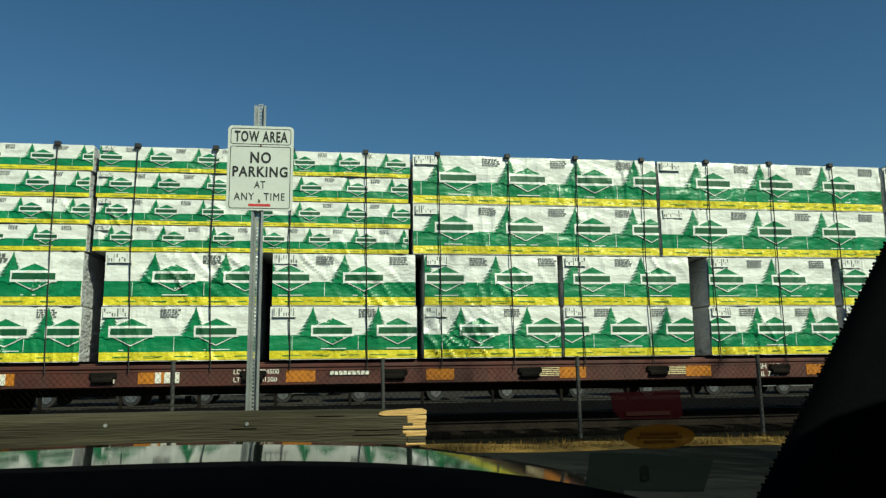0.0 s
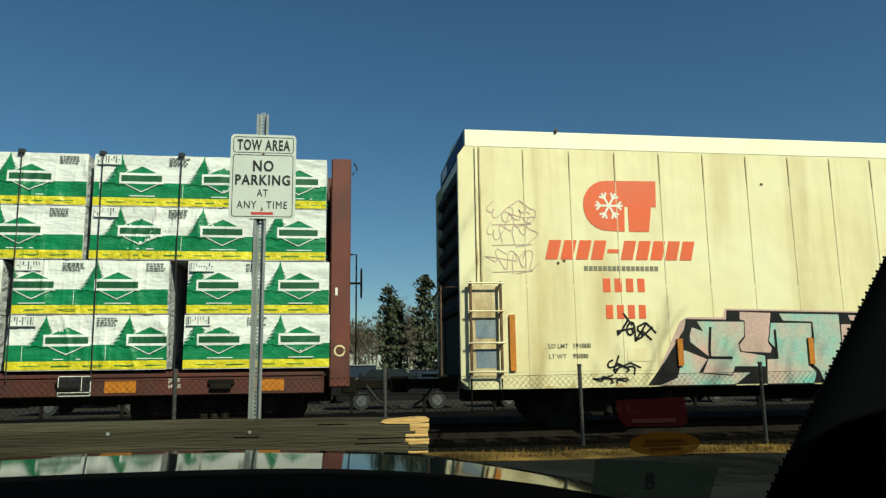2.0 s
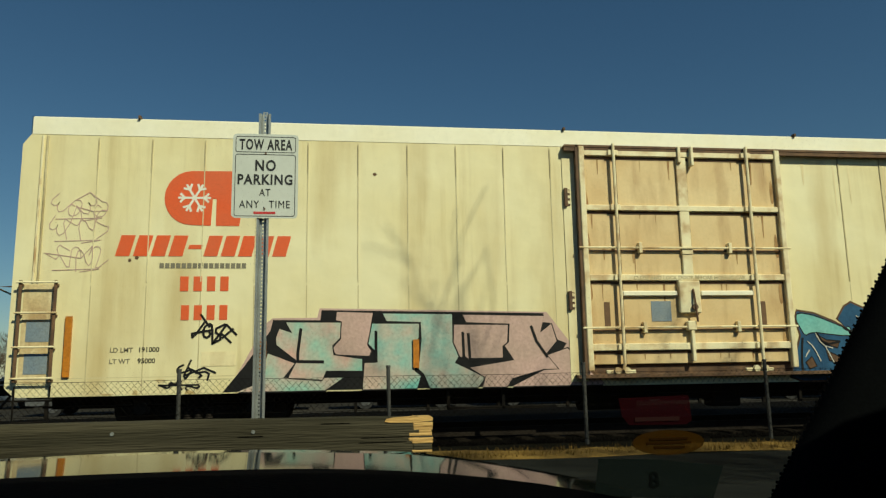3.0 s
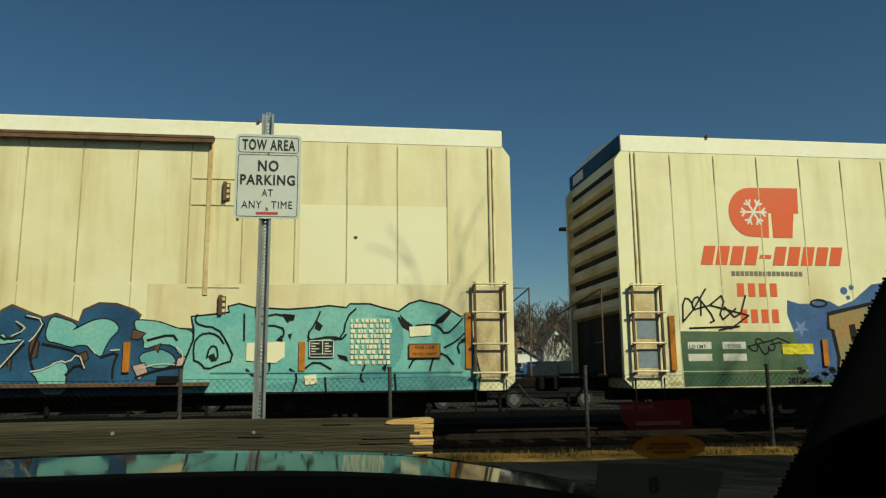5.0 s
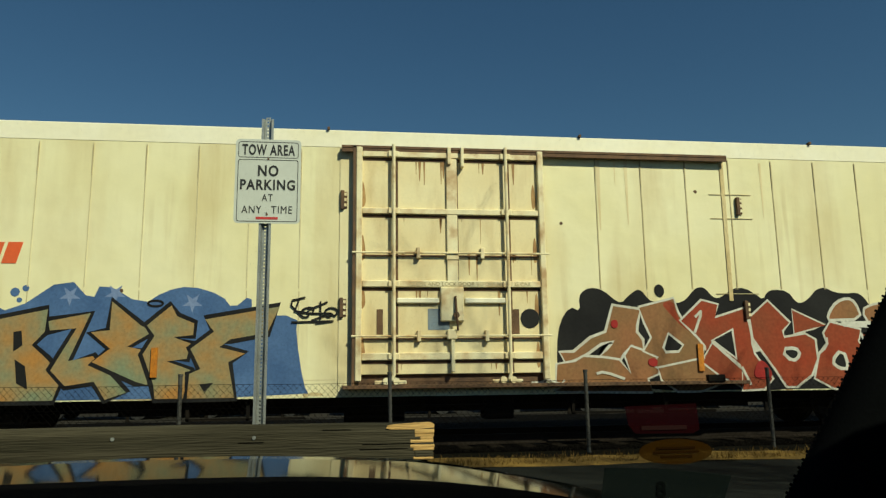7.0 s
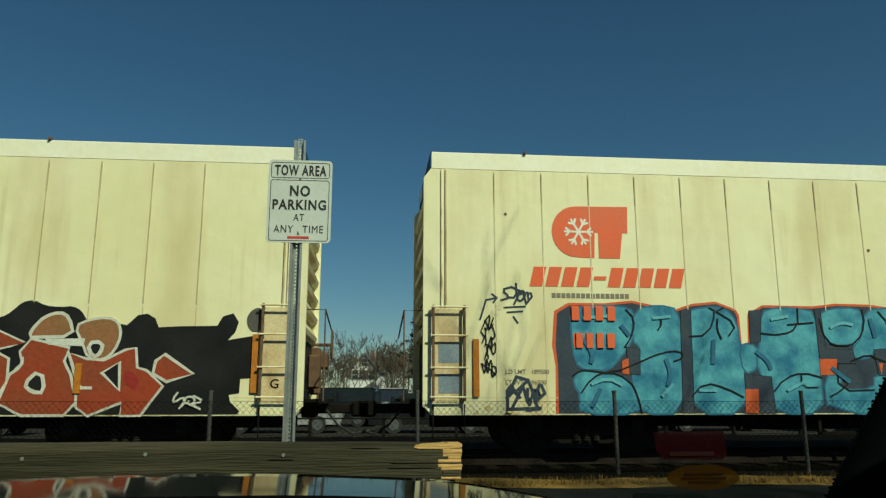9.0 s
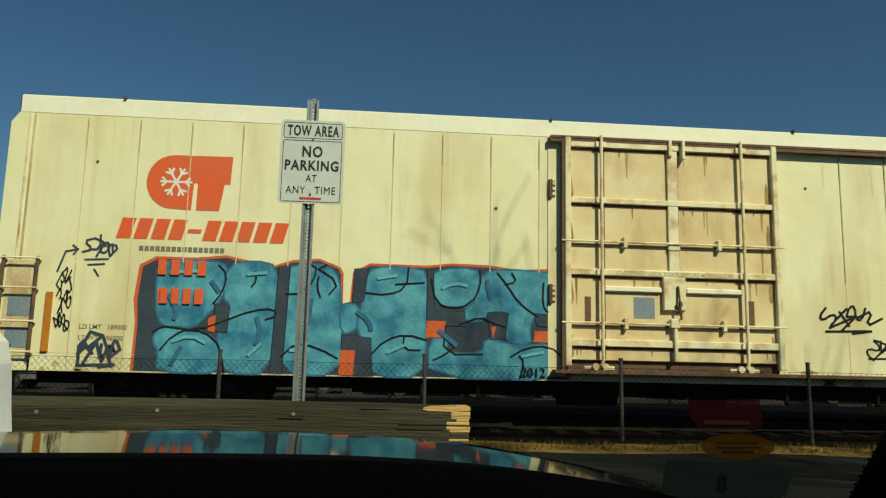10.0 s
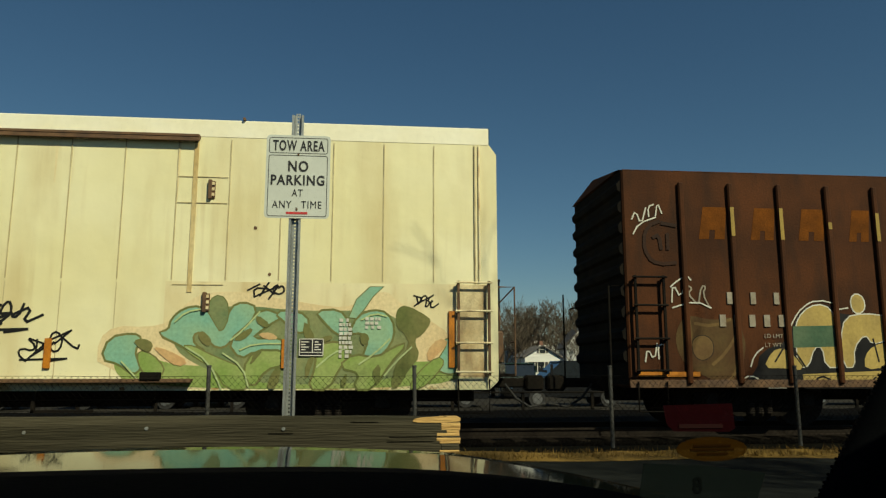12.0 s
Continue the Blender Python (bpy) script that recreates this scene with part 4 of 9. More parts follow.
class Sprayer:
    """Lays coats of paint on a car's near side, each a hair above the one before."""

    def __init__(self, car, y=-.003):
        self.car, self.y = car, y

    def form(self, fill, outline, edge=None, grow=.02, rounded=0):
        self.y -= .0005
        pts = smooth_loop(outline, rounded) if rounded else outline
        if edge:
            painted(pts, self.y, fill, edge, self.car, grow)
        else:
            decal("graffiti_form", pts, self.y, fill, self.car)

    def line(self, material, width, pts):
        """A sprayed line, rounded at its bends."""
        self.y -= .0003
        soft = pts[:1]
        for a, b, c in zip(pts, pts[1:], pts[2:]):
            soft += [tuple(.3 * p + .7 * q for p, q in zip(a, b)), tuple(.7 * q + .3 * r for q, r in zip(b, c))]
        part("graffiti_line", strokes([soft + pts[-1:]], width, self.y), material, self.car, fix=False)

    def rows(self, material, x0, x1, z0, z1, n):
        """Lines of worn print that cannot be read, as plain bars."""
        self.y -= .0005
        rnd = random.Random(int(x0 * 100))
        step = (z1 - z0) / n
        for k in range(n):
            m, x = Mesh(), x0
            while x < x1 - .03:
                w = min(rnd.uniform(.025, .07), x1 - x)
                z = z0 + k * step
                m.add([(x, self.y, z), (x + w, self.y, z), (x + w, self.y, z + step * .72), (x, self.y, z + step * .72)], [(0, 1, 2, 3)])
                x += w + rnd.choice((.012, .02, .05))
            part("print_row", m, material, self.car, fix=False)


def graffiti_a(car):
    rnd = random.Random(11)
    z = .80
    decal("graffiti_haze", [(3.08, 0.8), (3.64, 1.85), (3.75, 1.93), (4.43, 1.93), (4.47, 2.08), (8.17, 2), (8.55, 1.5), (9.12, 0.8)], -.0022, P_MAUVE, car, "mauve sprayed haze")
    decal("graffiti_shadow", [(3.01, 0.8), (3.32, 1.18), (3.71, 1.73), (3.75, 1.9), (4.48, 1.89), (4.5, 2.05), (8.12, 1.98), (8.07, 1.83), (8.22, 1.82), (8.34, 1.54), (8.49, 1.48), (8.15, 0.99), (7.65, 0.8)], -.0028, P_BLACK, car)
    pieces = (
        (P_PINK, [(3.68, 1.38), (4.09, 1.22), (3.92, 1), (4.85, 0.99), (4.57, 0.8), (3.23, 0.8), (3.54, 0.92)]),
        (P_MAUVE, [(4.74, 2.02), (5.31, 2), (5.22, 1.49), (5.28, 1.4), (5.25, 1.32), (4.73, 1.35), (4.68, 1.45), (4.8, 1.58), (4.82, 1.87), (4.73, 1.89)]),
        (P_PINK, [(3.8, 1.62), (3.85, 1.76), (4.05, 1.69), (3.95, 1.86), (4.8, 1.85), (4.79, 1.61), (4.67, 1.49), (4.69, 1.34), (5.14, 1.27), (5.14, 1.09), (4.58, 1.1), (4.52, 0.96), (4, 1), (4.13, 1.26), (3.81, 1.51)]),
        (P_MINT, [(5.47, 1.99), (6.59, 1.97), (6.59, 1.52), (6.69, 1.3), (6.62, 1.19), (7.11, 0.95), (6.99, 0.8), (6.22, 0.8), (6.12, 1.03), (6.04, 1.1), (6.09, 1.56), (6.08, 1.85), (5.53, 1.87)]),
        (P_MINT, [(5.3, 1.83), (6.05, 1.82), (6.04, 1.6), (5.98, 1.5), (5.97, 1.07), (6.07, 0.99), (6.01, 0.8), (5.15, 0.8), (5.18, 1.21), (5.35, 1.21), (5.37, 1.38), (5.24, 1.51)]),
        (P_MAUVE, [(6.77, 1.96), (8.12, 1.93), (8.05, 1.66), (8.24, 1.8), (8.32, 1.52), (8.13, 1.31), (8.35, 1.06), (8.09, 1.07), (7.56, 0.93), (7.47, 0.8), (7.07, 0.8), (7.12, 0.95), (6.87, 1.11), (7.6, 1.22), (7.45, 1.45), (7.52, 1.51), (7.54, 1.81), (6.82, 1.84)]),
        (P_MAUVE, [(6.62, 1.8), (7.51, 1.79), (7.49, 1.51), (7.41, 1.45), (7.41, 1.24), (6.86, 1.24), (6.79, 1.3), (6.71, 1.28), (6.61, 1.52)]),
        (P_MAUVE, [(8.16, 1.29), (8.5, 1.4), (9.08, 0.8), (7.56, 0.8), (8.09, 1.05), (8.35, 1.06)]),
    )
    for i, (f, o) in enumerate(pieces):
        painted(o, -.004 - .0006 * i, f, P_BLACK, car, .022)
    part("graffiti_lines", strokes([[(4.18, 1.75), (4.14, 1.39), (4.14, 1.25), (4.53, 1.24)], [(5.36, 1.7), (5.36, 1.23)], [(6.76, 1.67), (6.77, 1.28)], [(7.9, 1.76), (7.98, 1.52), (8.15, 1.27)], [(6.85, 1.65), (6.87, 1.24), (7.4, 1.24)]], .045, -.0105), P_BLACK, car, fix=False)
    decal("tan_lower_panel", [(15.6, .80), (20.72, .80), (20.72, 2.47), (15.6, 2.47)], -.0016, M_CREAM_TAN, car, "browned lower side panel")
    g = Sprayer(car)
    g.form(P_NAVY, [(12.63, 0.8), (12.43, 0.86), (12.52, 1.15), (12.67, 1.56), (12.6, 1.86), (12.63, 1.98), (12.94, 1.93), (13.31, 1.78), (13.52, 1.69), (13.39, 1.84), (13.54, 2.05), (13.66, 2.12), (13.91, 2.01), (14.12, 1.93), (14.3, 1.99), (14.63, 1.86), (14.7, 2.05), (14.91, 2.15), (15.16, 2.14), (15.42, 2.05), (15.51, 1.98), (15.49, 1.86), (15.81, 1.86), (16.08, 1.76), (16.34, 1.77), (16.36, 0.8)], P_UMBER, 0.035)
    g.form(P_AQUA, [(12.63, 1.95), (12.94, 1.9), (13.32, 1.75), (13.52, 1.67), (13.58, 1.71), (13.63, 1.6), (13.85, 1.63), (13.81, 1.59), (13.53, 1.55), (13.17, 1.59), (12.96, 1.62), (12.83, 1.61), (12.75, 1.56), (12.68, 1.69), (12.61, 1.82)], P_BLACK, 0.02, 1)
    g.form(P_AQUA, [(14.22, 1.93), (14.3, 1.96), (14.63, 1.84), (14.53, 1.74), (14.63, 1.79), (14.83, 1.9), (15, 1.93), (15.15, 1.88), (15.23, 1.77), (15.1, 1.64), (15.02, 1.47), (14.99, 1.35), (14.86, 1.43), (14.79, 1.53), (14.64, 1.54), (14.56, 1.5), (14.32, 1.58), (14.21, 1.59), (14.17, 1.71)], P_BLACK, 0.02, 1)
    g.form(P_AQUA, [(14, 1.14), (14.21, 1.16), (14.36, 1.31), (14.53, 1.22), (14.49, 1), (14.52, 0.8), (14.15, 0.8), (14.11, 1.03)], P_BLACK, 0.02, 1)
    g.form(P_AQUA, [(15.44, 1.88), (15.49, 1.91), (15.81, 1.88), (16.08, 1.77), (16.29, 1.75), (16.34, 1.6), (16.28, 1.33), (16.13, 1.38), (16.04, 1.53), (15.82, 1.55), (15.59, 1.46), (15.61, 1.6), (15.47, 1.77)], P_BLACK, 0.02, 1)
    g.form(P_AQUADEEP, [(15.53, 1.38), (15.83, 1.47), (16.02, 1.38), (16.09, 1.25), (15.84, 1.16), (15.58, 1.25)], P_BLACK, 0.02, 1)
    g.form(P_UMBER, [(12.97, 1.57), (13.13, 1.47), (13.38, 1.45), (13.33, 1.35), (13.1, 1.42)], P_BLACK, 0.022)
    g.form(P_UMBER, [(14.01, 1.69), (14.08, 1.56), (14.06, 1.36), (13.98, 1.33), (13.96, 1.5)], P_BLACK, 0.022)
    g.form(P_UMBER, [(14.65, 1.39), (14.77, 1.43), (14.8, 1.33), (14.72, 1.26)], P_BLACK, 0.022)
    g.form(P_UMBER, [(15.43, 1.76), (15.61, 1.7), (15.52, 1.62), (15.41, 1.63)], P_BLACK, 0.022)
    g.form(P_UMBER, [(13.11, 1.29), (13.35, 1.18), (13.44, 1.06), (13.16, 1.14)], P_BLACK, 0.022)
    g.form(P_UMBER, [(12.72, 1.1), (12.83, 1.19), (12.9, 1.04), (12.78, 1)], P_BLACK, 0.022)
    g.form(P_UMBER, [(13.67, 1.26), (13.71, 1.39), (13.71, 1.14)], P_BLACK, 0.022)
    g.form(P_UMBER, [(15.74, 1.49), (15.84, 1.55), (15.81, 1.42)], P_BLACK, 0.022)
    g.form(P_MAUVE, [(15.45, 1.21), (15.62, 1.25), (15.67, 1.12), (15.55, 1.01)], P_BLACK, 0.02)
    g.form(P_MAUVE, [(16.11, 1.32), (16.26, 1.35), (16.35, 1.28), (16.28, 1.16), (16.09, 1.2)], P_BLACK, 0.02)
    g.line(P_BLACK, 0.035, [(13.87, 1.96), (14.17, 1.9), (14.07, 1.69), (14, 1.45), (13.98, 1.31), (14.05, 1.14)])
    g.line(P_BLACK, 0.035, [(13.48, 1.69), (13.65, 1.6), (13.86, 1.77), (13.76, 1.86)])
    g.line(P_BLACK, 0.035, [(14.14, 1.55), (14.44, 1.49), (14.66, 1.42), (14.79, 1.15), (14.66, 1.26), (14.5, 1.09)])
    g.line(P_BLACK, 0.035, [(13.46, 1.06), (13.67, 1.31), (13.88, 1.55)])
    g.line(P_BLACK, 0.035, [(12.96, 1.61), (13.08, 1.39), (13.38, 1.45)])
    g.line(P_BLACK, 0.035, [(12.69, 1.51), (12.64, 1.19), (12.64, 0.94)])
    g.line(P_BLACK, 0.035, [(14.99, 1.35), (15.25, 1.44), (15.17, 1.25), (15.17, 1.04)])
    g.line(P_BLACK, 0.035, [(15.65, 1.6), (16.01, 1.7), (16.08, 1.6)])
    g.line(P_BLACK, 0.035, [(15.5, 1.04), (15.84, 1.16), (16.16, 1.2)])
    g.line(P_CHALK, 0.018, [(13.89, 1.98), (14.15, 1.91), (14.04, 1.69), (13.95, 1.59)])
    g.line(P_CHALK, 0.018, [(13.69, 1.67), (13.89, 1.77), (13.83, 1.84), (13.74, 1.89)])
    g.line(P_CHALK, 0.018, [(12.77, 1.46), (12.88, 1.37), (12.99, 1.12)])
    g.line(P_CHALK, 0.018, [(12.94, 1.59), (13.04, 1.39), (13.23, 1.34)])
    g.line(P_CHALK, 0.018, [(13.1, 1.37), (13.24, 1.08)])
    g.line(P_CHALK, 0.018, [(13.52, 1.14), (13.87, 1.6)])
    g.line(P_CHALK, 0.018, [(14, 1.14), (14.21, 1.18), (14.39, 1.31), (14.53, 1.26), (14.66, 1.43), (14.76, 1.19)])
    g.line(P_CHALK, 0.018, [(15.25, 1.46), (15.12, 1.45)])
    g.line(P_CHALK, 0.018, [(16.08, 1.49), (16.19, 1.4), (16.16, 1.25)])
    g.line(P_CHALK, 0.018, [(14.79, 1.54), (14.9, 1.41)])
    g.line(P_CHALK, 0.018, [(15.58, 1.18), (15.83, 1.25), (16.06, 1.23)])
    g.line(P_CHALK, 0.018, [(12.71, 1.2), (12.79, 1.31)])
    g.form(P_AQUA, [(16.18, 0.8), (16.2, 1.2), (16.34, 1.6), (16.34, 1.77), (16.29, 1.95), (16.68, 1.99), (16.86, 2.02), (16.84, 2.11), (16.99, 2.15), (17.21, 2.09), (17.75, 2.06), (18.16, 2.09), (18.38, 2.12), (18.66, 2.09), (18.71, 2.15), (19.03, 2.15), (19.23, 2.09), (19.49, 2.03), (19.67, 2.16), (19.83, 2.21), (20.16, 2.14), (20.3, 2.07), (20.49, 1.95), (20.58, 2), (20.79, 1.03), (20.78, 0.8)], P_BLACK, 0.03)
    g.form(P_AQUADEEP, [(19.03, 2), (19.49, 1.97), (19.6, 1.59), (19.48, 1.18), (19.25, 1.09), (19.16, 1.5), (19.4, 1.68), (19.38, 1.91)], None, 0, 2)
    g.form(P_AQUADEEP, [(18.65, 1.05), (19.57, 1.09), (20.79, 0.99), (20.78, 0.8), (17.23, 0.8), (17.58, 0.93)], None, 0, 2)
    g.form(P_AQUADEEP, [(20.24, 1.72), (20.53, 1.86), (20.76, 1.58), (20.7, 1.08), (20.46, 1.13), (20.52, 1.49)], None, 0, 2)
    g.form(P_BLACK, [(17.23, 2.04), (17.34, 2.06), (17.3, 1.82), (17.27, 1.79)], None, 0)
    g.form(P_BLACK, [(17.66, 2.01), (17.86, 1.99), (17.84, 1.9), (17.75, 1.88)], None, 0)
    g.form(P_BLACK, [(18.2, 1.9), (18.29, 1.82), (18.25, 1.73), (18.16, 1.77)], None, 0)
    g.form(P_BLACK, [(17.75, 1.68), (17.82, 1.7), (17.79, 1.59)], None, 0)
    g.form(P_BLACK, [(18.52, 1.37), (18.67, 1.34), (18.7, 1.25), (18.56, 1.3)], None, 0)
    g.form(P_BLACK, [(19.51, 2), (19.6, 1.91), (19.72, 1.82), (19.68, 1.72), (19.55, 1.79)], None, 0)
    g.form(P_BLACK, [(20.1, 1.91), (20.3, 2.07), (20.35, 2.03), (20.2, 1.86), (20.07, 1.84)], None, 0)
    g.form(P_BLACK, [(17.57, 1.59), (17.66, 1.68), (17.68, 1.56)], None, 0)
    g.form(P_BLACK, [(20.48, 1.58), (20.6, 1.66), (20.58, 1.53)], None, 0)
    g.form(P_BLACK, [(19.67, 1.39), (19.76, 1.42), (19.74, 1.3)], None, 0)
    g.form(P_BLACK, [(19.22, 1.15), (19.31, 1.23), (19.28, 1.09)], None, 0)
    g.form(P_BLACK, [(16.55, 1.35), (16.64, 1.4), (16.68, 1.31), (16.61, 1.28)], None, 0)
    g.line(P_BLACK, 0.028, [(16.37, 1.99), (16.33, 1.9), (16.42, 1.82), (16.68, 1.79), (16.82, 1.59), (16.96, 1.29), (16.74, 1.23), (16.53, 1.14), (16.45, 1.25), (16.35, 1.29)])
    g.line(P_BLACK, 0.028, [(16.35, 1.29), (16.33, 1.51), (16.38, 1.64), (16.51, 1.72), (16.69, 1.68), (16.78, 1.55)])
    g.line(P_BLACK, 0.028, [(16.54, 1.33), (16.57, 1.49), (16.66, 1.52), (16.7, 1.42), (16.7, 1.3), (16.61, 1.28)])
    g.line(P_BLACK, 0.028, [(17.08, 2), (17.09, 1.59)])
    g.line(P_BLACK, 0.028, [(17.25, 2.09), (17.3, 1.82), (17.66, 1.82), (17.71, 1.68), (17.62, 1.59)])
    g.line(P_BLACK, 0.028, [(17.32, 1.95), (17.66, 2.02), (17.75, 1.88)])
    g.line(P_BLACK, 0.028, [(18.25, 2.04), (18.16, 1.82), (18.05, 1.68), (18.11, 1.57)])
    g.line(P_BLACK, 0.028, [(18.43, 1.59), (18.61, 1.63), (18.66, 1.95), (18.81, 2.09)])
    g.line(P_BLACK, 0.028, [(18.02, 1.15), (18.2, 1.28), (18.43, 1.14)])
    g.line(P_BLACK, 0.028, [(19.49, 1.95), (19.58, 1.77), (19.72, 1.79), (19.69, 1.66)])
    g.line(P_BLACK, 0.028, [(19.77, 1.82), (20.01, 1.84), (20.15, 1.81), (20.24, 1.66), (20.43, 1.82), (20.53, 1.94)])
    g.line(P_BLACK, 0.028, [(20.23, 1.47), (20.43, 1.57), (20.55, 1.69)])
    g.line(P_BLACK, 0.028, [(20.37, 1.2), (20.23, 1.38), (20.06, 1.35), (19.99, 1.11)])
    g.line(P_BLACK, 0.028, [(20.57, 1.58), (20.43, 1.52), (20.47, 1.38)])
    g.line(P_BLACK, 0.028, [(19.66, 1.16), (19.74, 1.3), (19.9, 1.35)])
    g.line(P_BLACK, 0.028, [(17.14, 1.15), (17.27, 1.02), (17.44, 1.05), (17.51, 1.19), (17.44, 1.31)])
    g.line(P_BLACK, 0.028, [(18.97, 1.23), (18.88, 1.01), (18.93, 0.94)])
    g.line(P_BLACK, 0.028, [(18.34, 1.01), (18.36, 0.8)])
    g.line(P_BLACK, 0.028, [(17.8, 1.15), (17.93, 1.06), (17.85, 0.8)])
    g.line(P_BLACK, 0.028, [(19.43, 1.05), (19.45, 0.8)])
    g.line(P_BLACK, 0.028, [(18.07, 1.59), (18.47, 1.66), (18.58, 1.59), (18.66, 1.68)])
    g.line(P_AQUADEEP, 0.02, [(16.61, 1.1), (20.51, 1.08)])
    g.form(P_PATCH, [(17.13, 1.55), (17.71, 1.57), (17.71, 1.33), (17.58, 1.24), (17.13, 1.28)], None, 0)
    g.rows(P_PATCH, 18.73, 19.38, 1.21, 1.95, 9)
    g.form(P_PATCH, [(19.66, 1.8), (20.01, 1.82), (20, 1.66), (19.67, 1.64)], None, 0)
    g.form(P_PATCH, [(18.02, 1.04), (18.2, 1.06), (18.22, 0.92), (18.04, 0.9)], None, 0)
    part("notice_plate", Mesh().box(19.65, 20.16, -.044, 0, 1.30, 1.53, .004), M_ORANGE, car, "orange notice plate")
    lettering("THIS CAR", .075, M_BLACK, car, 19.905, -.0455, 1.44, name="notice_words", align="CENTER")
    lettering("EXCESS HEIGHT", .055, M_BLACK, car, 19.905, -.0455, 1.35, name="notice_words", align="CENTER")
    nb = Mesh()
    for a, b, c, d in ((19.65, 20.16, 1.30, 1.312), (19.65, 20.16, 1.518, 1.53), (19.65, 19.662, 1.30, 1.53), (20.148, 20.16, 1.30, 1.53)):
        nb.box(a, b, -.047, -.0445, c, d)
    part("notice_border", nb, M_BLACK, car)
    stencil_box(car, 18.09, 1.32, -.044)
    decal("repainted_patch", [(17.9, 2.48), (20.3, 2.48), (20.3, 3.78), (17.9, 3.78)], -.002, P_PATCH, car, "fresh cream repainted panel")
    part("tag", strokes(scrawl(rnd, 2.55, 1.58, .55, .28, 12), .035, -.006), P_BLACK, car, fix=False)
    part("tag", strokes(scrawl(rnd, 2.3, 1.0, .5, .2, 10), .03, -.006), P_BLACK, car, fix=False)
    part("tag", strokes(scrawl(rnd, 2.1, .86, .5, .1, 10), .025, -.006), P_BLACK, car, fix=False)
    for z0 in (2.75, 3.2, 3.55):
        part("faded_tag", strokes(scrawl(rnd, .35, z0, .8, .4, 12), .011, -.006), P_MAUVE, car, fix=False)
    decal("tan_plate", [(2.68, 1.2), (3.2, 1.2), (3.2, 1.42), (2.68, 1.42)], -.006, M_DOOR, car)
    for i, (a, b) in enumerate((("LD LMT", "191000"), ("LT WT", "95000"))):
        lettering(a, .1, M_GREY_TXT, car, 1.33, -.005, 1.43 - .17 * i, name="load_data")
        lettering(b, .105, M_BLACK, car, 1.74, -.005, 1.43 - .17 * i, name="load_data")


def stencil_box(car, x, z, y=-.014):
    part("data_panel", Mesh().box(x, x + .38, y, 0, z, z + .27, .003), M_BLACK, car, "black stencil panel")
    m = Mesh()
    for a, b, c, d in ((0, .38, 0, .012), (0, .38, .258, .27), (0, .012, 0, .27), (.368, .38, 0, .27), (.2, .212, .06, .27), (0, .38, .05, .06)):
        m.box(x + a, x + b, y - .003, y - .0005, z + c, z + d)
    for k in range(4):
        m.box(x + .03, x + .1 + .05 * (k % 2), y - .003, y - .0005, z + .09 + k * .04, z + .105 + k * .04)
        m.box(x + .24, x + .3 + .04 * ((k + 1) % 2), y - .003, y - .0005, z + .09 + k * .04, z + .105 + k * .04)
    part("panel_border", m, M_WHITE, car)


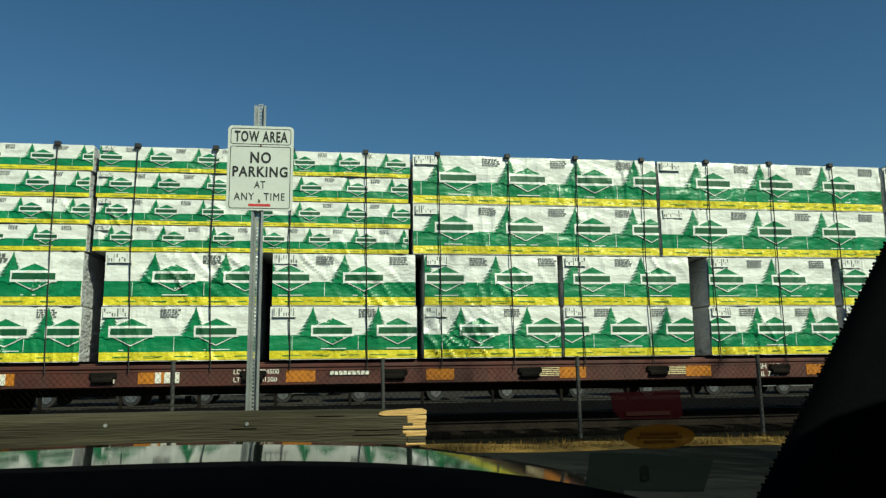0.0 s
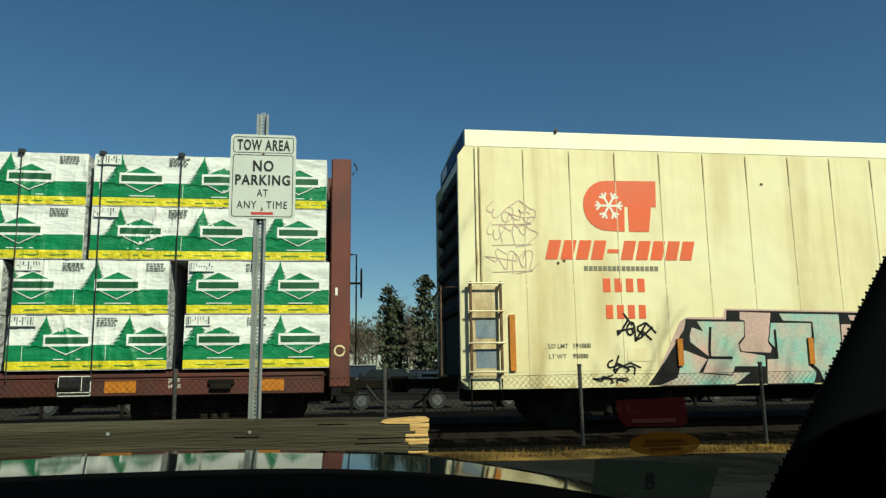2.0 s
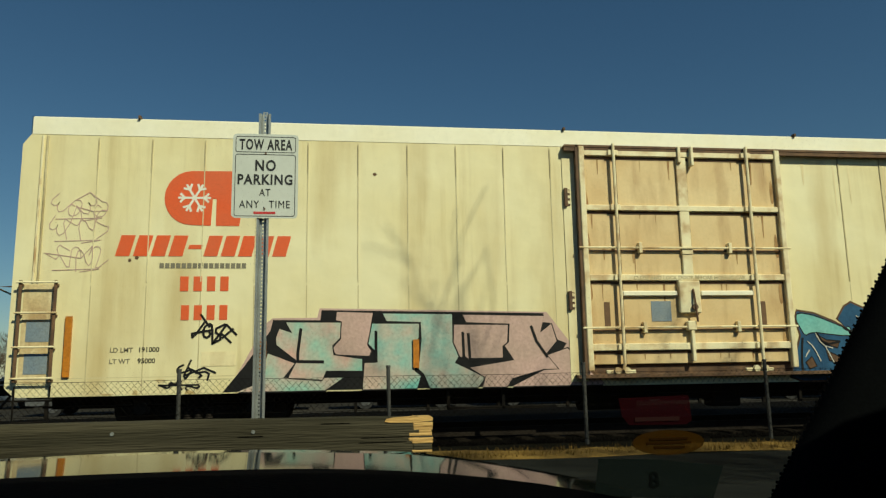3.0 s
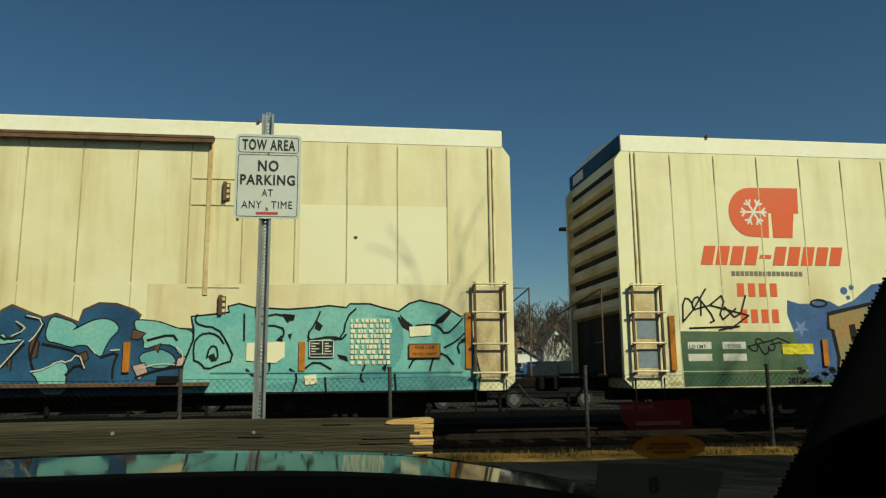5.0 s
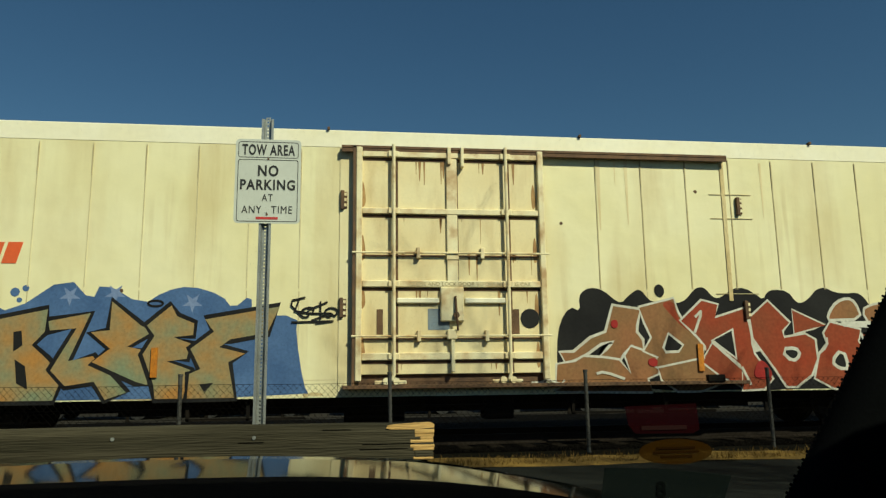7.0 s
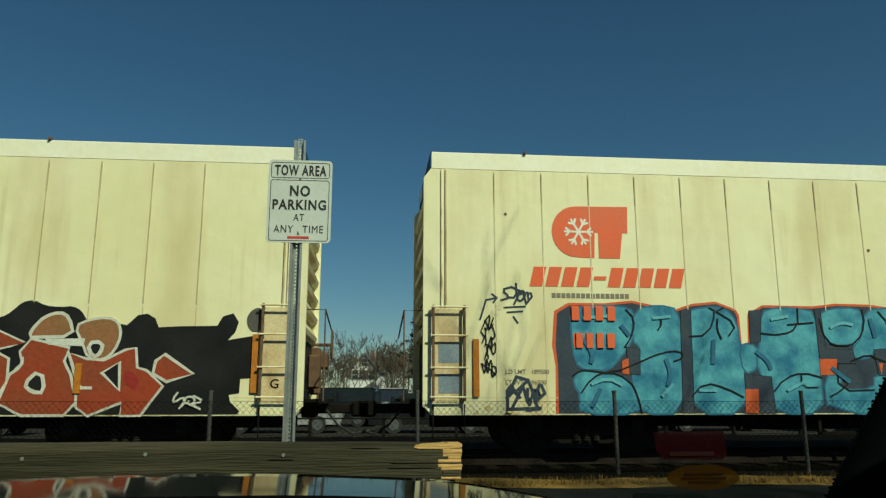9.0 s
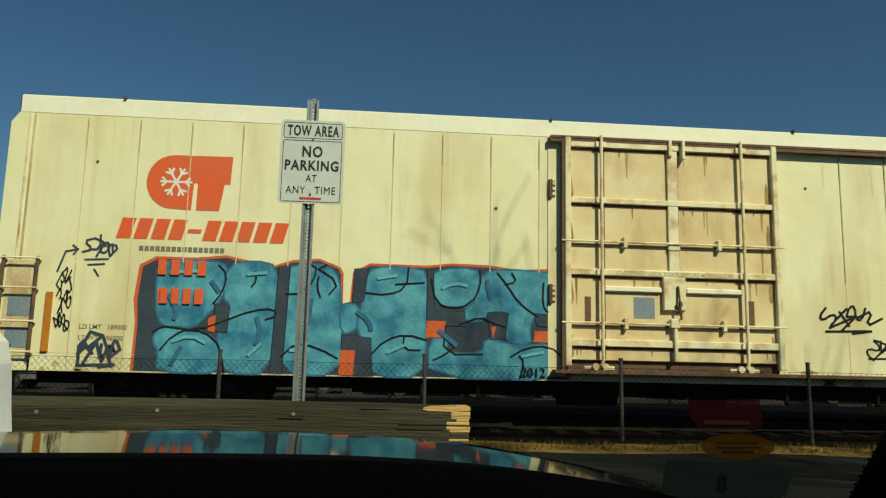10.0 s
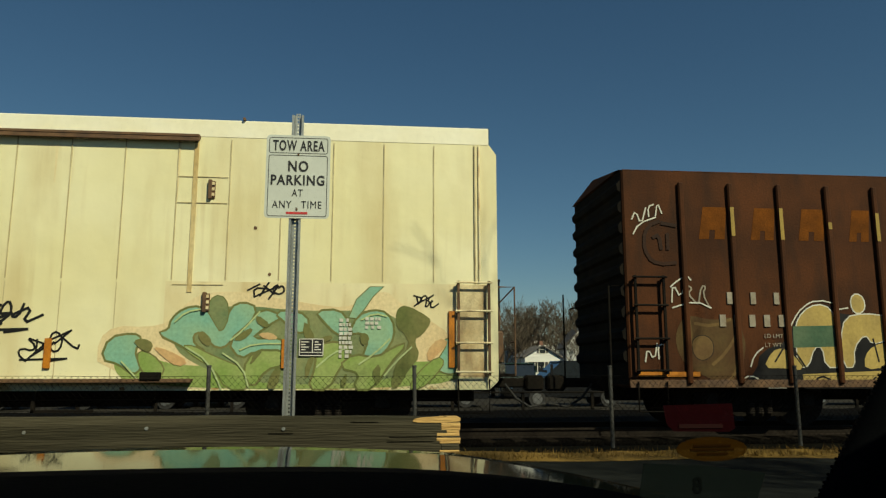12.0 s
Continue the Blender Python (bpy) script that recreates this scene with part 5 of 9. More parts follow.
def graffiti_b(car):
    rnd = random.Random(21)
    z = .80
    decal("green_patch", [(.9, z), (4.0, z), (3.3, 1.70), (.88, 1.72)], -.002, P_GREENPATCH, car, "dark green painted-over panel")
    cl = [(2.76, 2.28), (3.19, 2.16), (3.57, 2.28), (3.91, 2.1), (4.69, 2.68), (5.06, 2.27), (5.19, 2.59), (5.81, 2.22), (6.12, 2.44), (6.5, 2.53), (6.99, 2.38), (7.16, 2.16), (7.44, 2.4), (7.46, 2.06), (8.16, 2.06), (8.14, 1.76), (8.27, 0.99), (8.37, 0.8), (3.22, 0.8), (3.1, 1.21)]
    decal("graffiti_cloud", smooth_loop(cl, 1), -.003, P_BLUE, car, "blue sprayed cloud")
    pieces = (
        [(3.62, 1.98), (4.44, 2.16), (4.42, 1.82), (4.25, 1.62), (4.47, 1.42), (4.71, 1.14), (4.6, 0.8), (3.67, 0.8), (3.77, 1.26), (3.7, 1.74), (3.62, 1.77)],
        [(4.46, 1.98), (5.06, 2.1), (4.78, 1.38), (5.13, 1.45), (5.64, 0.9), (5.34, 0.8), (5.17, 1.07), (4.76, 1.01), (4.54, 1.24), (4.87, 1.87), (4.49, 1.84)],
        [(5.36, 2.28), (5.8, 1.91), (5.99, 1.82), (5.62, 1.59), (5.92, 1.52), (5.94, 1.01), (5.77, 1.06), (5.12, 1.36), (5.37, 1.56), (5.08, 1.81), (5.35, 1.84)],
        [(5.89, 1.91), (6.24, 2.22), (6.33, 2.05), (6.59, 1.94), (6.58, 1.76), (6.29, 1.73), (6.55, 1.63), (6.5, 1.4), (6.21, 1.36), (6.56, 1.23), (6.47, 0.8), (6.06, 0.8), (6.03, 1.01), (5.85, 1.47), (6.01, 1.75)],
        [(6.75, 2), (7.88, 2.2), (7.7, 1.79), (7.14, 1.69), (6.98, 1.57), (7.37, 1.47), (7.12, 1.34), (7.23, 0.8), (6.53, 0.8), (6.55, 1.17), (6.71, 1.24), (6.55, 1.55), (6.89, 1.81)],
    )
    for i, o in enumerate(pieces):
        painted(o, -.005 - .0008 * i, P_GOLD, P_BLACK, car, .07)
    for o in ([(3.98, 1.82), (4.09, 1.84), (4.12, 1.62), (4, 1.53)], [(4.03, 1.41), (4.18, 1.31), (4.24, 0.97), (4.08, 1.06)], [(6.7, 1.01), (6.91, 1.03), (6.78, 0.89)]):
        decal("graffiti_wedge", o, -.0098, P_BLACK, car)
    for i, (x, zz) in enumerate(((4.74, 2.37), (3.08, 1.77), (6.55, 2.26), (5.4, 2.4))):
        decal("sprayed_star", [(x + (.16 if k % 2 else .06) * math.sin(k * .628), zz + (.16 if k % 2 else .06) * math.cos(k * .628)) for k in range(10)], -.0036, P_HAZEBLUE, car)
    for x, zz, r in ((3.45, 2.2, .15), (6.0, 2.25, .11)):
        part("halo", strokes([[(x + r * math.cos(a), zz + .4 * r * math.sin(a)) for a in (k * math.pi / 8 for k in range(17))]], .03, -.011), P_BLACK, car, fix=False)
    for _ in range(16):
        x, zz, r = rnd.uniform(2.9, 3.6), rnd.uniform(.85, 1.1), rnd.uniform(.03, .07)
        decal("paint_spot", [(x + r * math.cos(k * .785), zz + r * .6 * math.sin(k * .785)) for k in range(8)], -.0105, P_BLACK, car)
    for x, zz, r in ((3.95, 2.42, .07), (4.1, 2.48, .05), (4.02, 2.3, .04)):
        decal("paint_spot", [(x + r * math.cos(k * .785), zz + r * math.sin(k * .785)) for k in range(8)], -.004, P_BLUE, car)
    for i in range(4):
        x = 1.0 + .62 * (i % 2)
        decal("white_plate", [(x, 1.22 + .2 * (i // 2)), (x + .42, 1.22 + .2 * (i // 2)), (x + .42, 1.34 + .2 * (i // 2)), (x, 1.34 + .2 * (i // 2))], -.004, P_CHALK, car)
    lettering("LD LMT", .09, M_BLACK, car, 1.02, -.0055, 1.43, name="load_data")
    lettering("192000", .1, M_BLACK, car, 1.65, -.0055, 1.43, name="load_data")
    decal("yellow_label", [(2.7, 1.32), (3.27, 1.32), (3.27, 1.5), (2.7, 1.5)], -.011, M_YELLOW, car)
    part("tag", strokes(scrawl(rnd, .95, 1.85, 1.05, .5, 14), .03, -.006), P_BLACK, car, fix=False)
    part("tag", strokes(scrawl(rnd, 2.1, 1.35, .6, .22, 10), .025, -.006), P_BLACK, car, fix=False)
    part("tag", strokes(scrawl(rnd, 8.0, 2.0, .75, .3, 14), .028, -.02), P_BLACK, car, fix=False)
    lettering("2012", .14, P_BLACK, car, 2.75, -.011, .84, name="tag_year")
    g = Sprayer(car)
    g.form(P_BLACK, [(12.35, 0.8), (12.35, 1.55), (12.42, 1.95), (12.6, 2.2), (12.78, 2.12), (12.76, 2.37), (12.87, 2.49), (13.03, 2.52), (13.2, 2.47), (13.37, 2.32), (13.5, 2.26), (13.61, 2.37), (13.77, 2.49), (13.87, 2.47), (13.94, 2.37), (14.03, 2.28), (14.48, 2.25), (14.65, 2.32), (14.8, 2.5), (14.93, 2.54), (15.02, 2.5), (15.12, 2.37), (15.23, 2.34), (15.36, 2.41), (15.52, 2.52), (15.74, 2.52), (15.92, 2.41), (16.05, 2.32), (16.13, 2.45), (16.26, 2.5), (16.52, 2.47), (16.66, 2.27), (16.79, 2.27), (16.92, 2.36), (17.05, 2.5), (17.22, 2.54), (17.4, 2.45), (17.63, 2.43), (17.81, 2.45), (17.94, 2.38), (18.03, 2.24), (18.17, 2.09), (20.43, 2.08), (20.39, 0.8)], None, 0, 1)
    g.form(P_BLACK, [(18.08, 2.09), (18.53, 2.18), (18.64, 2.16), (18.8, 2.32), (18.94, 2.34), (19.06, 2.27), (19.12, 2.13), (19.45, 2.15), (20.01, 2.16), (20.09, 2.31), (20.25, 2.36), (20.34, 2.22), (20.29, 2.06), (20.19, 1.94), (20.59, 2.01), (20.58, 1.35), (20.19, 1.33), (20.21, 1.21), (20.27, 0.99), (20.42, 0.85), (20.39, 0.8), (18.08, 0.8)], None, 0)
    g.form(P_SMOKE, [(20.44, 2.27), (20.54, 2.43), (20.7, 2.47), (20.71, 2.08), (20.52, 2.06)], None, 0, 2)
    g.form(P_TAN, [(13.35, 2.21), (13.81, 2.14), (13.73, 1.89), (13.72, 1.77), (13.82, 1.64), (13.83, 1.49), (13.62, 1.55), (13.48, 1.43), (13.41, 1.31), (13.04, 1.35), (13.21, 1.47), (13.31, 1.58), (13.34, 1.64), (13.1, 1.6), (12.8, 1.4), (12.5, 1.28), (12.41, 1.44), (12.64, 1.44), (12.94, 1.67), (13.21, 1.77)], P_CHALK, 0.05)
    g.form(P_TAN, [(12.35, 1.25), (12.65, 1.29), (12.8, 1.37), (13.12, 1.35), (13.4, 1.31), (13.6, 1.09), (13.52, 1.39), (13.62, 1.53), (14.11, 1.36), (14.07, 1.09), (13.87, 1.01), (13.96, 0.8), (12.31, 0.83)], P_CHALK, 0.04)
    g.form(P_TAN, [(13.8, 2.18), (14.42, 2.33), (14.47, 2.1), (14.59, 1.89), (14.79, 1.71), (14.9, 1.54), (14.84, 1.35), (14.5, 1.23), (14.08, 1.19), (13.97, 1.24), (14.1, 1.36), (13.85, 1.46), (14, 1.68), (13.89, 1.94)], P_CHALK, 0.04)
    g.form(P_BRICK, [(14.19, 2.26), (14.41, 2.31), (14.45, 2.09), (14.57, 1.88), (14.74, 1.74), (14.55, 1.85), (14.33, 2.09)], None, 0, 1)
    g.form(P_TAN, [(14.08, 1.17), (14.82, 1.31), (15.21, 1.14), (15.34, 0.98), (14.81, 0.8), (14.4, 0.8), (14.13, 0.99)], P_CHALK, 0.035)
    g.form(P_BLACK, [(14.29, 1.73), (14.52, 1.54), (14.45, 1.47), (14.23, 1.46), (14.21, 1.51)], P_CHALK, 0.045)
    g.form(P_BRICK, [(14.53, 1.96), (14.92, 2.3), (15.2, 2.23), (15.14, 2), (15.67, 2.16), (15.74, 1.88), (15.79, 1.4), (16.09, 0.97), (15.93, 0.82), (15.55, 0.8), (15.54, 1.22), (15.06, 1.63), (14.94, 1.41), (14.94, 1.54), (14.8, 1.71)], P_CHALK, 0.04)
    g.form(P_BLACK, [(15.09, 1.63), (15.42, 1.79), (15.46, 1.35)], P_CHALK, 0.06)
    g.form(P_BRICK, [(14.91, 1.35), (15.06, 1.57), (15.55, 1.13), (15.54, 0.85), (15.17, 1.04), (14.88, 1.26)], P_CHALK, 0.03)
    g.form(P_CHALK, [(15.76, 1.88), (15.82, 1.59), (15.94, 1.47), (15.87, 1.42), (15.76, 1.45)], None, 0, 1)
    g.form(P_BRICK, [(15.78, 2.01), (16.12, 2.29), (16.49, 1.92), (16.34, 1.79), (16.37, 1.66), (16.76, 1.72), (16.93, 1.63), (16.94, 1.3), (16.81, 1.04), (16.52, 0.85), (16.35, 0.85), (16.17, 1.14), (15.81, 1.66)], P_CHALK, 0.04)
    g.form(P_BLACK, [(16.33, 1.45), (16.56, 1.46), (16.61, 1.38), (16.49, 1.29)], P_CHALK, 0.06, 1)
    g.form(P_BRICK, [(16.56, 2.14), (17.15, 1.87), (16.93, 1.83), (16.57, 1.74)], P_CHALK, 0.03)
    g.form(P_TAN, [(17.23, 1.98), (17.29, 2.11), (17.42, 2.26), (17.63, 2.33), (17.75, 2.26), (17.84, 2), (17.32, 1.99)], P_CHALK, 0.05, 1)
    g.form(P_BRICK, [(17.25, 1.92), (17.81, 1.79), (17.74, 1.6), (17.86, 1.38), (17.92, 1.16), (17.99, 1.02), (17.82, 0.81), (17.21, 0.81), (16.88, 0.98), (17, 1.37), (17.17, 1.56), (17.12, 1.74)], P_CHALK, 0.04)
    g.form(P_BLACK, [(17.42, 1.44), (17.49, 1.15), (17.35, 1.17), (17.24, 1.25)], P_CHALK, 0.06, 1)
    g.form(P_TAN, [(17.89, 2.13), (18.08, 2.22), (18.35, 2.26), (18.5, 2.19), (18.55, 2), (18.47, 1.77), (18.33, 1.64), (18.12, 1.66), (18.02, 1.89)], P_CHALK, 0.04, 1)
    g.form(P_BLACK, [(18.11, 1.86), (18.28, 1.87), (18.26, 1.75), (18.19, 1.69)], P_CHALK, 0.06, 1)
    g.form(P_CHALK, [(17.45, 1.94), (18.04, 1.95), (18.02, 1.83), (17.5, 1.85)], None, 0)
    g.form(P_BRICK, [(17.83, 1.73), (18.08, 1.62), (18.35, 1.6), (18.66, 1.76), (18.79, 1.8), (18.83, 1.5), (18.98, 1.45), (19.23, 1.23), (18.93, 0.8), (18.66, 0.8), (18.65, 1), (18.17, 0.8), (18.01, 0.92), (17.99, 1.29)], P_CHALK, 0.04)
    g.form(P_BLACK, [(18.36, 1.43), (18.56, 1.57), (18.59, 1.19)], P_CHALK, 0.06)
    g.form(P_BRICK, [(19.11, 1.43), (19.14, 1.6), (19.24, 1.69), (19.67, 1.41), (19.3, 1.32)], P_CHALK, 0.05)
    g.line(P_CHALK, 0.045, [(14.76, 1.77), (14.93, 2.16), (14.79, 2.03)])
    g.line(P_CHALK, 0.045, [(13.47, 1.01), (13.14, 1.13), (13.02, 1.1)])
    g.line(P_CHALK, 0.045, [(17.81, 1.73), (17.92, 1.48), (17.99, 1.2), (18.19, 1.2)])
    g.line(P_CHALK, 0.045, [(15.56, 1.17), (15.69, 0.89)])
    g.line(P_CHALK, 0.045, [(16.98, 1.39), (17.15, 1.52), (17.15, 1.65)])
    g.form(P_RUBY, [(13.3, 1.98), (13.41, 1.98), (13.41, 1.84), (13.29, 1.85)], None, 0, 2)
    g.form(P_RUBY, [(13.91, 1.34), (14.07, 1.34), (14.06, 1.19), (13.9, 1.22)], None, 0, 2)
    g.form(P_RUBY, [(15.87, 1.32), (16.02, 1.23), (16.13, 0.97), (15.71, 0.98)], None, 0, 2)
    g.form(P_RUBY, [(18.66, 1.5), (18.89, 1.37), (18.87, 1.14), (18.66, 1.28)], None, 0, 2)
    g.form(P_BLACK, [(14.09, 2.54), (14.17, 2.59), (14.26, 2.52), (14.25, 2.4), (14.19, 2.36), (14.1, 2.42)], None, 0, 2)
    decal("spray_dot", [(11.9 + .16 * math.cos(k * .52), 2.0 + .16 * math.sin(k * .52)) for k in range(12)], -.08, P_BLACK, car)
    part("tag", strokes(scrawl(rnd, 19.42, .9, .42, .2, 9), .03, -.03), P_CHALK, car, fix=False)
    part("tag", strokes(scrawl(rnd, 11.9, .88, .5, .12, 9), .03, -.016), P_CHALK, car, fix=False)
    lettering("G", .2, P_BLACK, car, 20.86, -.012, 1.2, name="tag")


def graffiti_c(car):
    rnd = random.Random(31)
    z = .76

    decal("graffiti_edge", [(2.01, 0.8), (2.03, 1.55), (1.98, 1.89), (2.03, 2.45), (2.27, 2.59), (2.89, 2.59), (3.35, 2.64), (3.76, 2.56), (4.1, 2.5), (4.4, 2.6), (4.81, 2.64), (5.16, 2.51), (5.21, 2.41), (5.22, 1.89), (5.32, 1.89), (5.36, 2.44), (5.63, 2.59), (6.53, 2.58), (6.95, 2.63), (7.56, 2.62), (8.04, 2.56), (8.54, 2.59)] + [(8.93, 2.5), (8.93, .8)], -.002, P_RED, car, "vermilion sprayed outline")
    decal("graffiti_shade", [(2.06, 0.8), (2.07, 1.55), (2.04, 1.89), (2.08, 2.42), (2.3, 2.55), (2.89, 2.55), (3.35, 2.6), (3.76, 2.52), (4.1, 2.46), (4.4, 2.56), (4.81, 2.6), (5.13, 2.48), (5.17, 2.38), (5.17, 1.85), (5.37, 1.85), (5.4, 2.41), (5.63, 2.55), (6.53, 2.54), (6.95, 2.59), (7.56, 2.58), (8.04, 2.52), (8.53, 2.55)] + [(8.87, 2.45), (8.87, .8)], -.003, P_SLATE, car)
    g = Sprayer(car)
    g.form(P_TEAL, [(2.32, 2.45), (2.52, 2.52), (3.16, 2.54), (3.39, 2.45), (3.39, 2.12), (3.23, 1.84), (3.09, 1.69), (2.93, 1.51), (2.53, 1.49), (2.37, 1.62), (2.32, 2.07)], P_TEALDARK, 0.03, 1)
    g.form(P_TEAL, [(2.37, 1.44), (2.53, 1.49), (2.93, 1.46), (3.25, 1.33), (3.38, 1.09), (3.42, 0.8), (2.4, 0.8), (2.44, 1.09), (2.33, 1.27)], P_TEALDARK, 0.03, 1)
    g.form(P_TEAL, [(3.39, 2.48), (3.8, 2.56), (4.16, 2.49), (4.16, 1.82), (4.13, 0.8), (3.44, 0.8), (3.38, 1.09), (3.29, 1.33), (3.43, 1.62), (3.48, 1.87), (3.34, 1.98)], P_TEALDARK, 0.03, 1)
    g.form(P_TEAL, [(4.31, 2.46), (4.6, 2.53), (4.97, 2.52), (5.15, 2.3), (5.17, 1.94), (5.22, 1.53), (5.19, 0.8), (4.31, 0.8), (4.29, 1.62)], P_TEALDARK, 0.03, 1)
    g.form(P_TEAL, [(5.17, 1.89), (5.37, 1.94), (5.51, 1.8), (5.45, 1.53), (5.22, 1.44)], P_TEALDARK, 0.03, 1)
    g.form(P_TEAL, [(5.6, 2.45), (5.87, 2.54), (6.3, 2.52), (6.55, 2.47), (6.55, 1.89), (6.55, 1.43), (6.53, 0.8), (5.74, 0.8), (5.7, 1.17), (5.54, 1.39), (5.45, 1.62), (5.56, 1.98)], P_TEALDARK, 0.03, 1)
    g.form(P_TEAL, [(6.63, 2.43), (6.83, 2.53), (7.31, 2.55), (7.45, 2.41), (7.39, 2.08), (7.27, 1.94), (6.79, 1.93), (6.66, 2.08)], P_TEALDARK, 0.03, 1)
    g.form(P_TEAL, [(7.45, 2.5), (7.9, 2.55), (8.29, 2.53), (8.78, 2.51), (8.83, 2.37), (8.78, 1.85), (8.32, 1.85), (8.21, 1.62), (8.28, 1.34), (7.82, 1.39), (7.89, 1.88), (7.55, 1.87), (7.49, 1.73), (7.2, 1.69), (7.19, 1.89), (7.37, 2.03)], P_TEALDARK, 0.03, 1)
    g.form(P_TEAL, [(6.62, 1.39), (6.9, 1.42), (6.88, 1.16), (7.48, 1.18), (7.52, 1.43), (7.82, 1.36), (8.18, 1.32), (8.57, 1.36), (8.84, 1.15), (8.81, 0.8), (6.62, 0.8)], P_TEALDARK, 0.03, 1)
    g.form(P_SLATE, [(4.19, 2.49), (4.36, 2.49), (4.31, 0.8), (4.13, 0.8)], P_BLACK, 0.012)
    g.form(P_SLATE, [(5.39, 2.49), (5.6, 2.51), (5.54, 1.98), (5.37, 1.94)], P_BLACK, 0.012)
    g.form(P_SLATE, [(5.22, 1.44), (5.68, 1.39), (5.71, 0.8), (5.24, 0.8)], P_BLACK, 0.012)
    g.form(P_SLATE, [(6.56, 2.54), (6.65, 2.5), (6.69, 1.85), (7.17, 1.85), (7.2, 1.62), (6.68, 1.62), (6.57, 1.71)], P_BLACK, 0.012)
    g.form(P_SLATE, [(7.55, 1.85), (7.89, 1.85), (7.83, 1.43), (7.6, 1.41)], P_BLACK, 0.012)
    g.form(P_SLATE, [(8.32, 1.85), (8.77, 1.82), (8.75, 1.62), (8.36, 1.66)], P_BLACK, 0.012)
    g.form(P_SLATE, [(3.23, 1.87), (3.45, 1.85), (3.43, 1.42), (3.25, 1.44)], P_BLACK, 0.012)
    g.form(P_RED, [(6.57, 1.69), (6.87, 1.69), (6.85, 1.43), (6.55, 1.42)], None, 0)
    g.form(P_RED, [(3.14, 1.64), (3.25, 1.69), (3.25, 1.42), (3.14, 1.44)], None, 0)
    g.form(P_RED, [(5.21, 1.19), (5.44, 1.19), (5.42, 0.8), (5.19, 0.8)], None, 0)
    g.form(P_RED, [(7.61, 1.62), (7.69, 1.62), (7.64, 1.43)], None, 0)
    g.form(P_RED, [(8.32, 1.57), (8.75, 1.57), (8.73, 1.38), (8.3, 1.39)], None, 0)
    g.line(P_BLACK, 0.026, [(3.25, 2.48), (3.39, 2.34), (3.34, 2.07), (3.2, 1.87)])
    g.line(P_BLACK, 0.026, [(2.53, 1.49), (2.98, 1.44), (3.43, 1.62), (3.8, 1.78), (4.16, 1.82), (4.18, 1.69), (4.02, 1.64)])
    g.line(P_BLACK, 0.026, [(2.31, 1.4), (2.44, 1.49), (2.55, 1.49)])
    g.line(P_BLACK, 0.026, [(2.44, 1.13), (2.62, 1.37), (2.89, 1.48), (3.25, 1.35), (3.38, 1.09), (3.43, 0.8)])
    g.line(P_BLACK, 0.026, [(4.31, 2.05), (4.63, 2.07), (4.81, 2.47), (4.69, 2.53)])
    g.line(P_BLACK, 0.026, [(4.81, 2.47), (4.94, 2.54)])
    g.line(P_BLACK, 0.026, [(4.81, 2.47), (5.15, 2.26), (5, 2.07)])
    g.line(P_BLACK, 0.026, [(4.29, 1.07), (4.52, 1.3), (4.88, 1.21), (5.17, 1.06)])
    g.line(P_BLACK, 0.026, [(5.57, 2.11), (5.94, 2.08), (6.23, 2.21), (6.25, 2.54)])
    g.line(P_BLACK, 0.026, [(6.05, 2.26), (6.51, 2.3)])
    g.line(P_BLACK, 0.026, [(5.71, 1.15), (5.91, 1.37), (6.24, 1.47), (6.57, 1.38)])
    g.line(P_BLACK, 0.026, [(6.62, 2.36), (6.7, 1.98), (6.98, 1.89), (7.27, 1.97), (7.44, 2.27), (7.41, 2.53)])
    g.line(P_BLACK, 0.026, [(7.7, 2.5), (7.89, 2.27), (8.05, 2.02), (8.37, 1.8)])
    g.line(P_BLACK, 0.026, [(7.11, 1.65), (7.45, 1.78), (7.59, 1.69), (7.84, 1.62)])
    g.line(P_BLACK, 0.026, [(7.93, 1.14), (8.18, 1.3), (8.57, 1.34), (8.79, 1.14)])
    g.line(P_BLACK, 0.026, [(7.94, 2.5), (8.03, 2.36), (7.83, 2.31)])
    g.line(P_BLACK, 0.026, [(6.69, 1.07), (6.88, 1.16), (7.04, 1.3)])
    g.line(P_BLACK, 0.026, [(8.47, 2.36), (8.45, 1.99), (8.54, 1.88)])
    g.line(P_BLACK, 0.026, [(4.82, 2.35), (4.8, 2.17), (4.86, 2.02)])
    g.line(P_BLACK, 0.026, [(3.82, 2.39), (3.85, 2.25), (3.78, 2.16)])
    g.line(P_BLACK, 0.026, [(8.08, 0.8), (8.16, 1.07), (8.07, 1.16)])
    g.line(P_BLACK, 0.02, [(6.87, 1.62), (6.84, 1.16), (7.48, 1.18)])
    g.line(P_BLACK, 0.02, [(6.21, 1.44), (6.2, 1.22), (6.48, 1.22)])
    g.line(P_TEALDARK, 0.07, [(2.52, 1.98), (2.66, 1.75), (2.62, 1.62)])
    g.line(P_TEALDARK, 0.07, [(3.16, 2.21), (3.27, 2.07)])
    g.line(P_TEALDARK, 0.07, [(3.89, 1.66), (3.96, 1.44), (3.9, 1.26)])
    g.line(P_TEALDARK, 0.07, [(4.72, 1.98), (4.69, 1.62)])
    g.line(P_TEALDARK, 0.07, [(5.46, 1.8), (5.64, 1.66), (5.68, 1.53)])
    g.line(P_TEALDARK, 0.07, [(6.77, 1.53), (7.04, 1.32)])
    g.line(P_TEALDARK, 0.07, [(7.54, 2.36), (7.59, 2.08)])
    g.line(P_TEALDARK, 0.07, [(2.62, 0.92), (2.75, 1.18)])
    g.line(P_SKYLIT, 0.05, [(2.62, 1.27), (2.89, 1.37), (3.11, 1.26)])
    g.line(P_SKYLIT, 0.05, [(2.52, 2.34), (2.98, 2.38)])
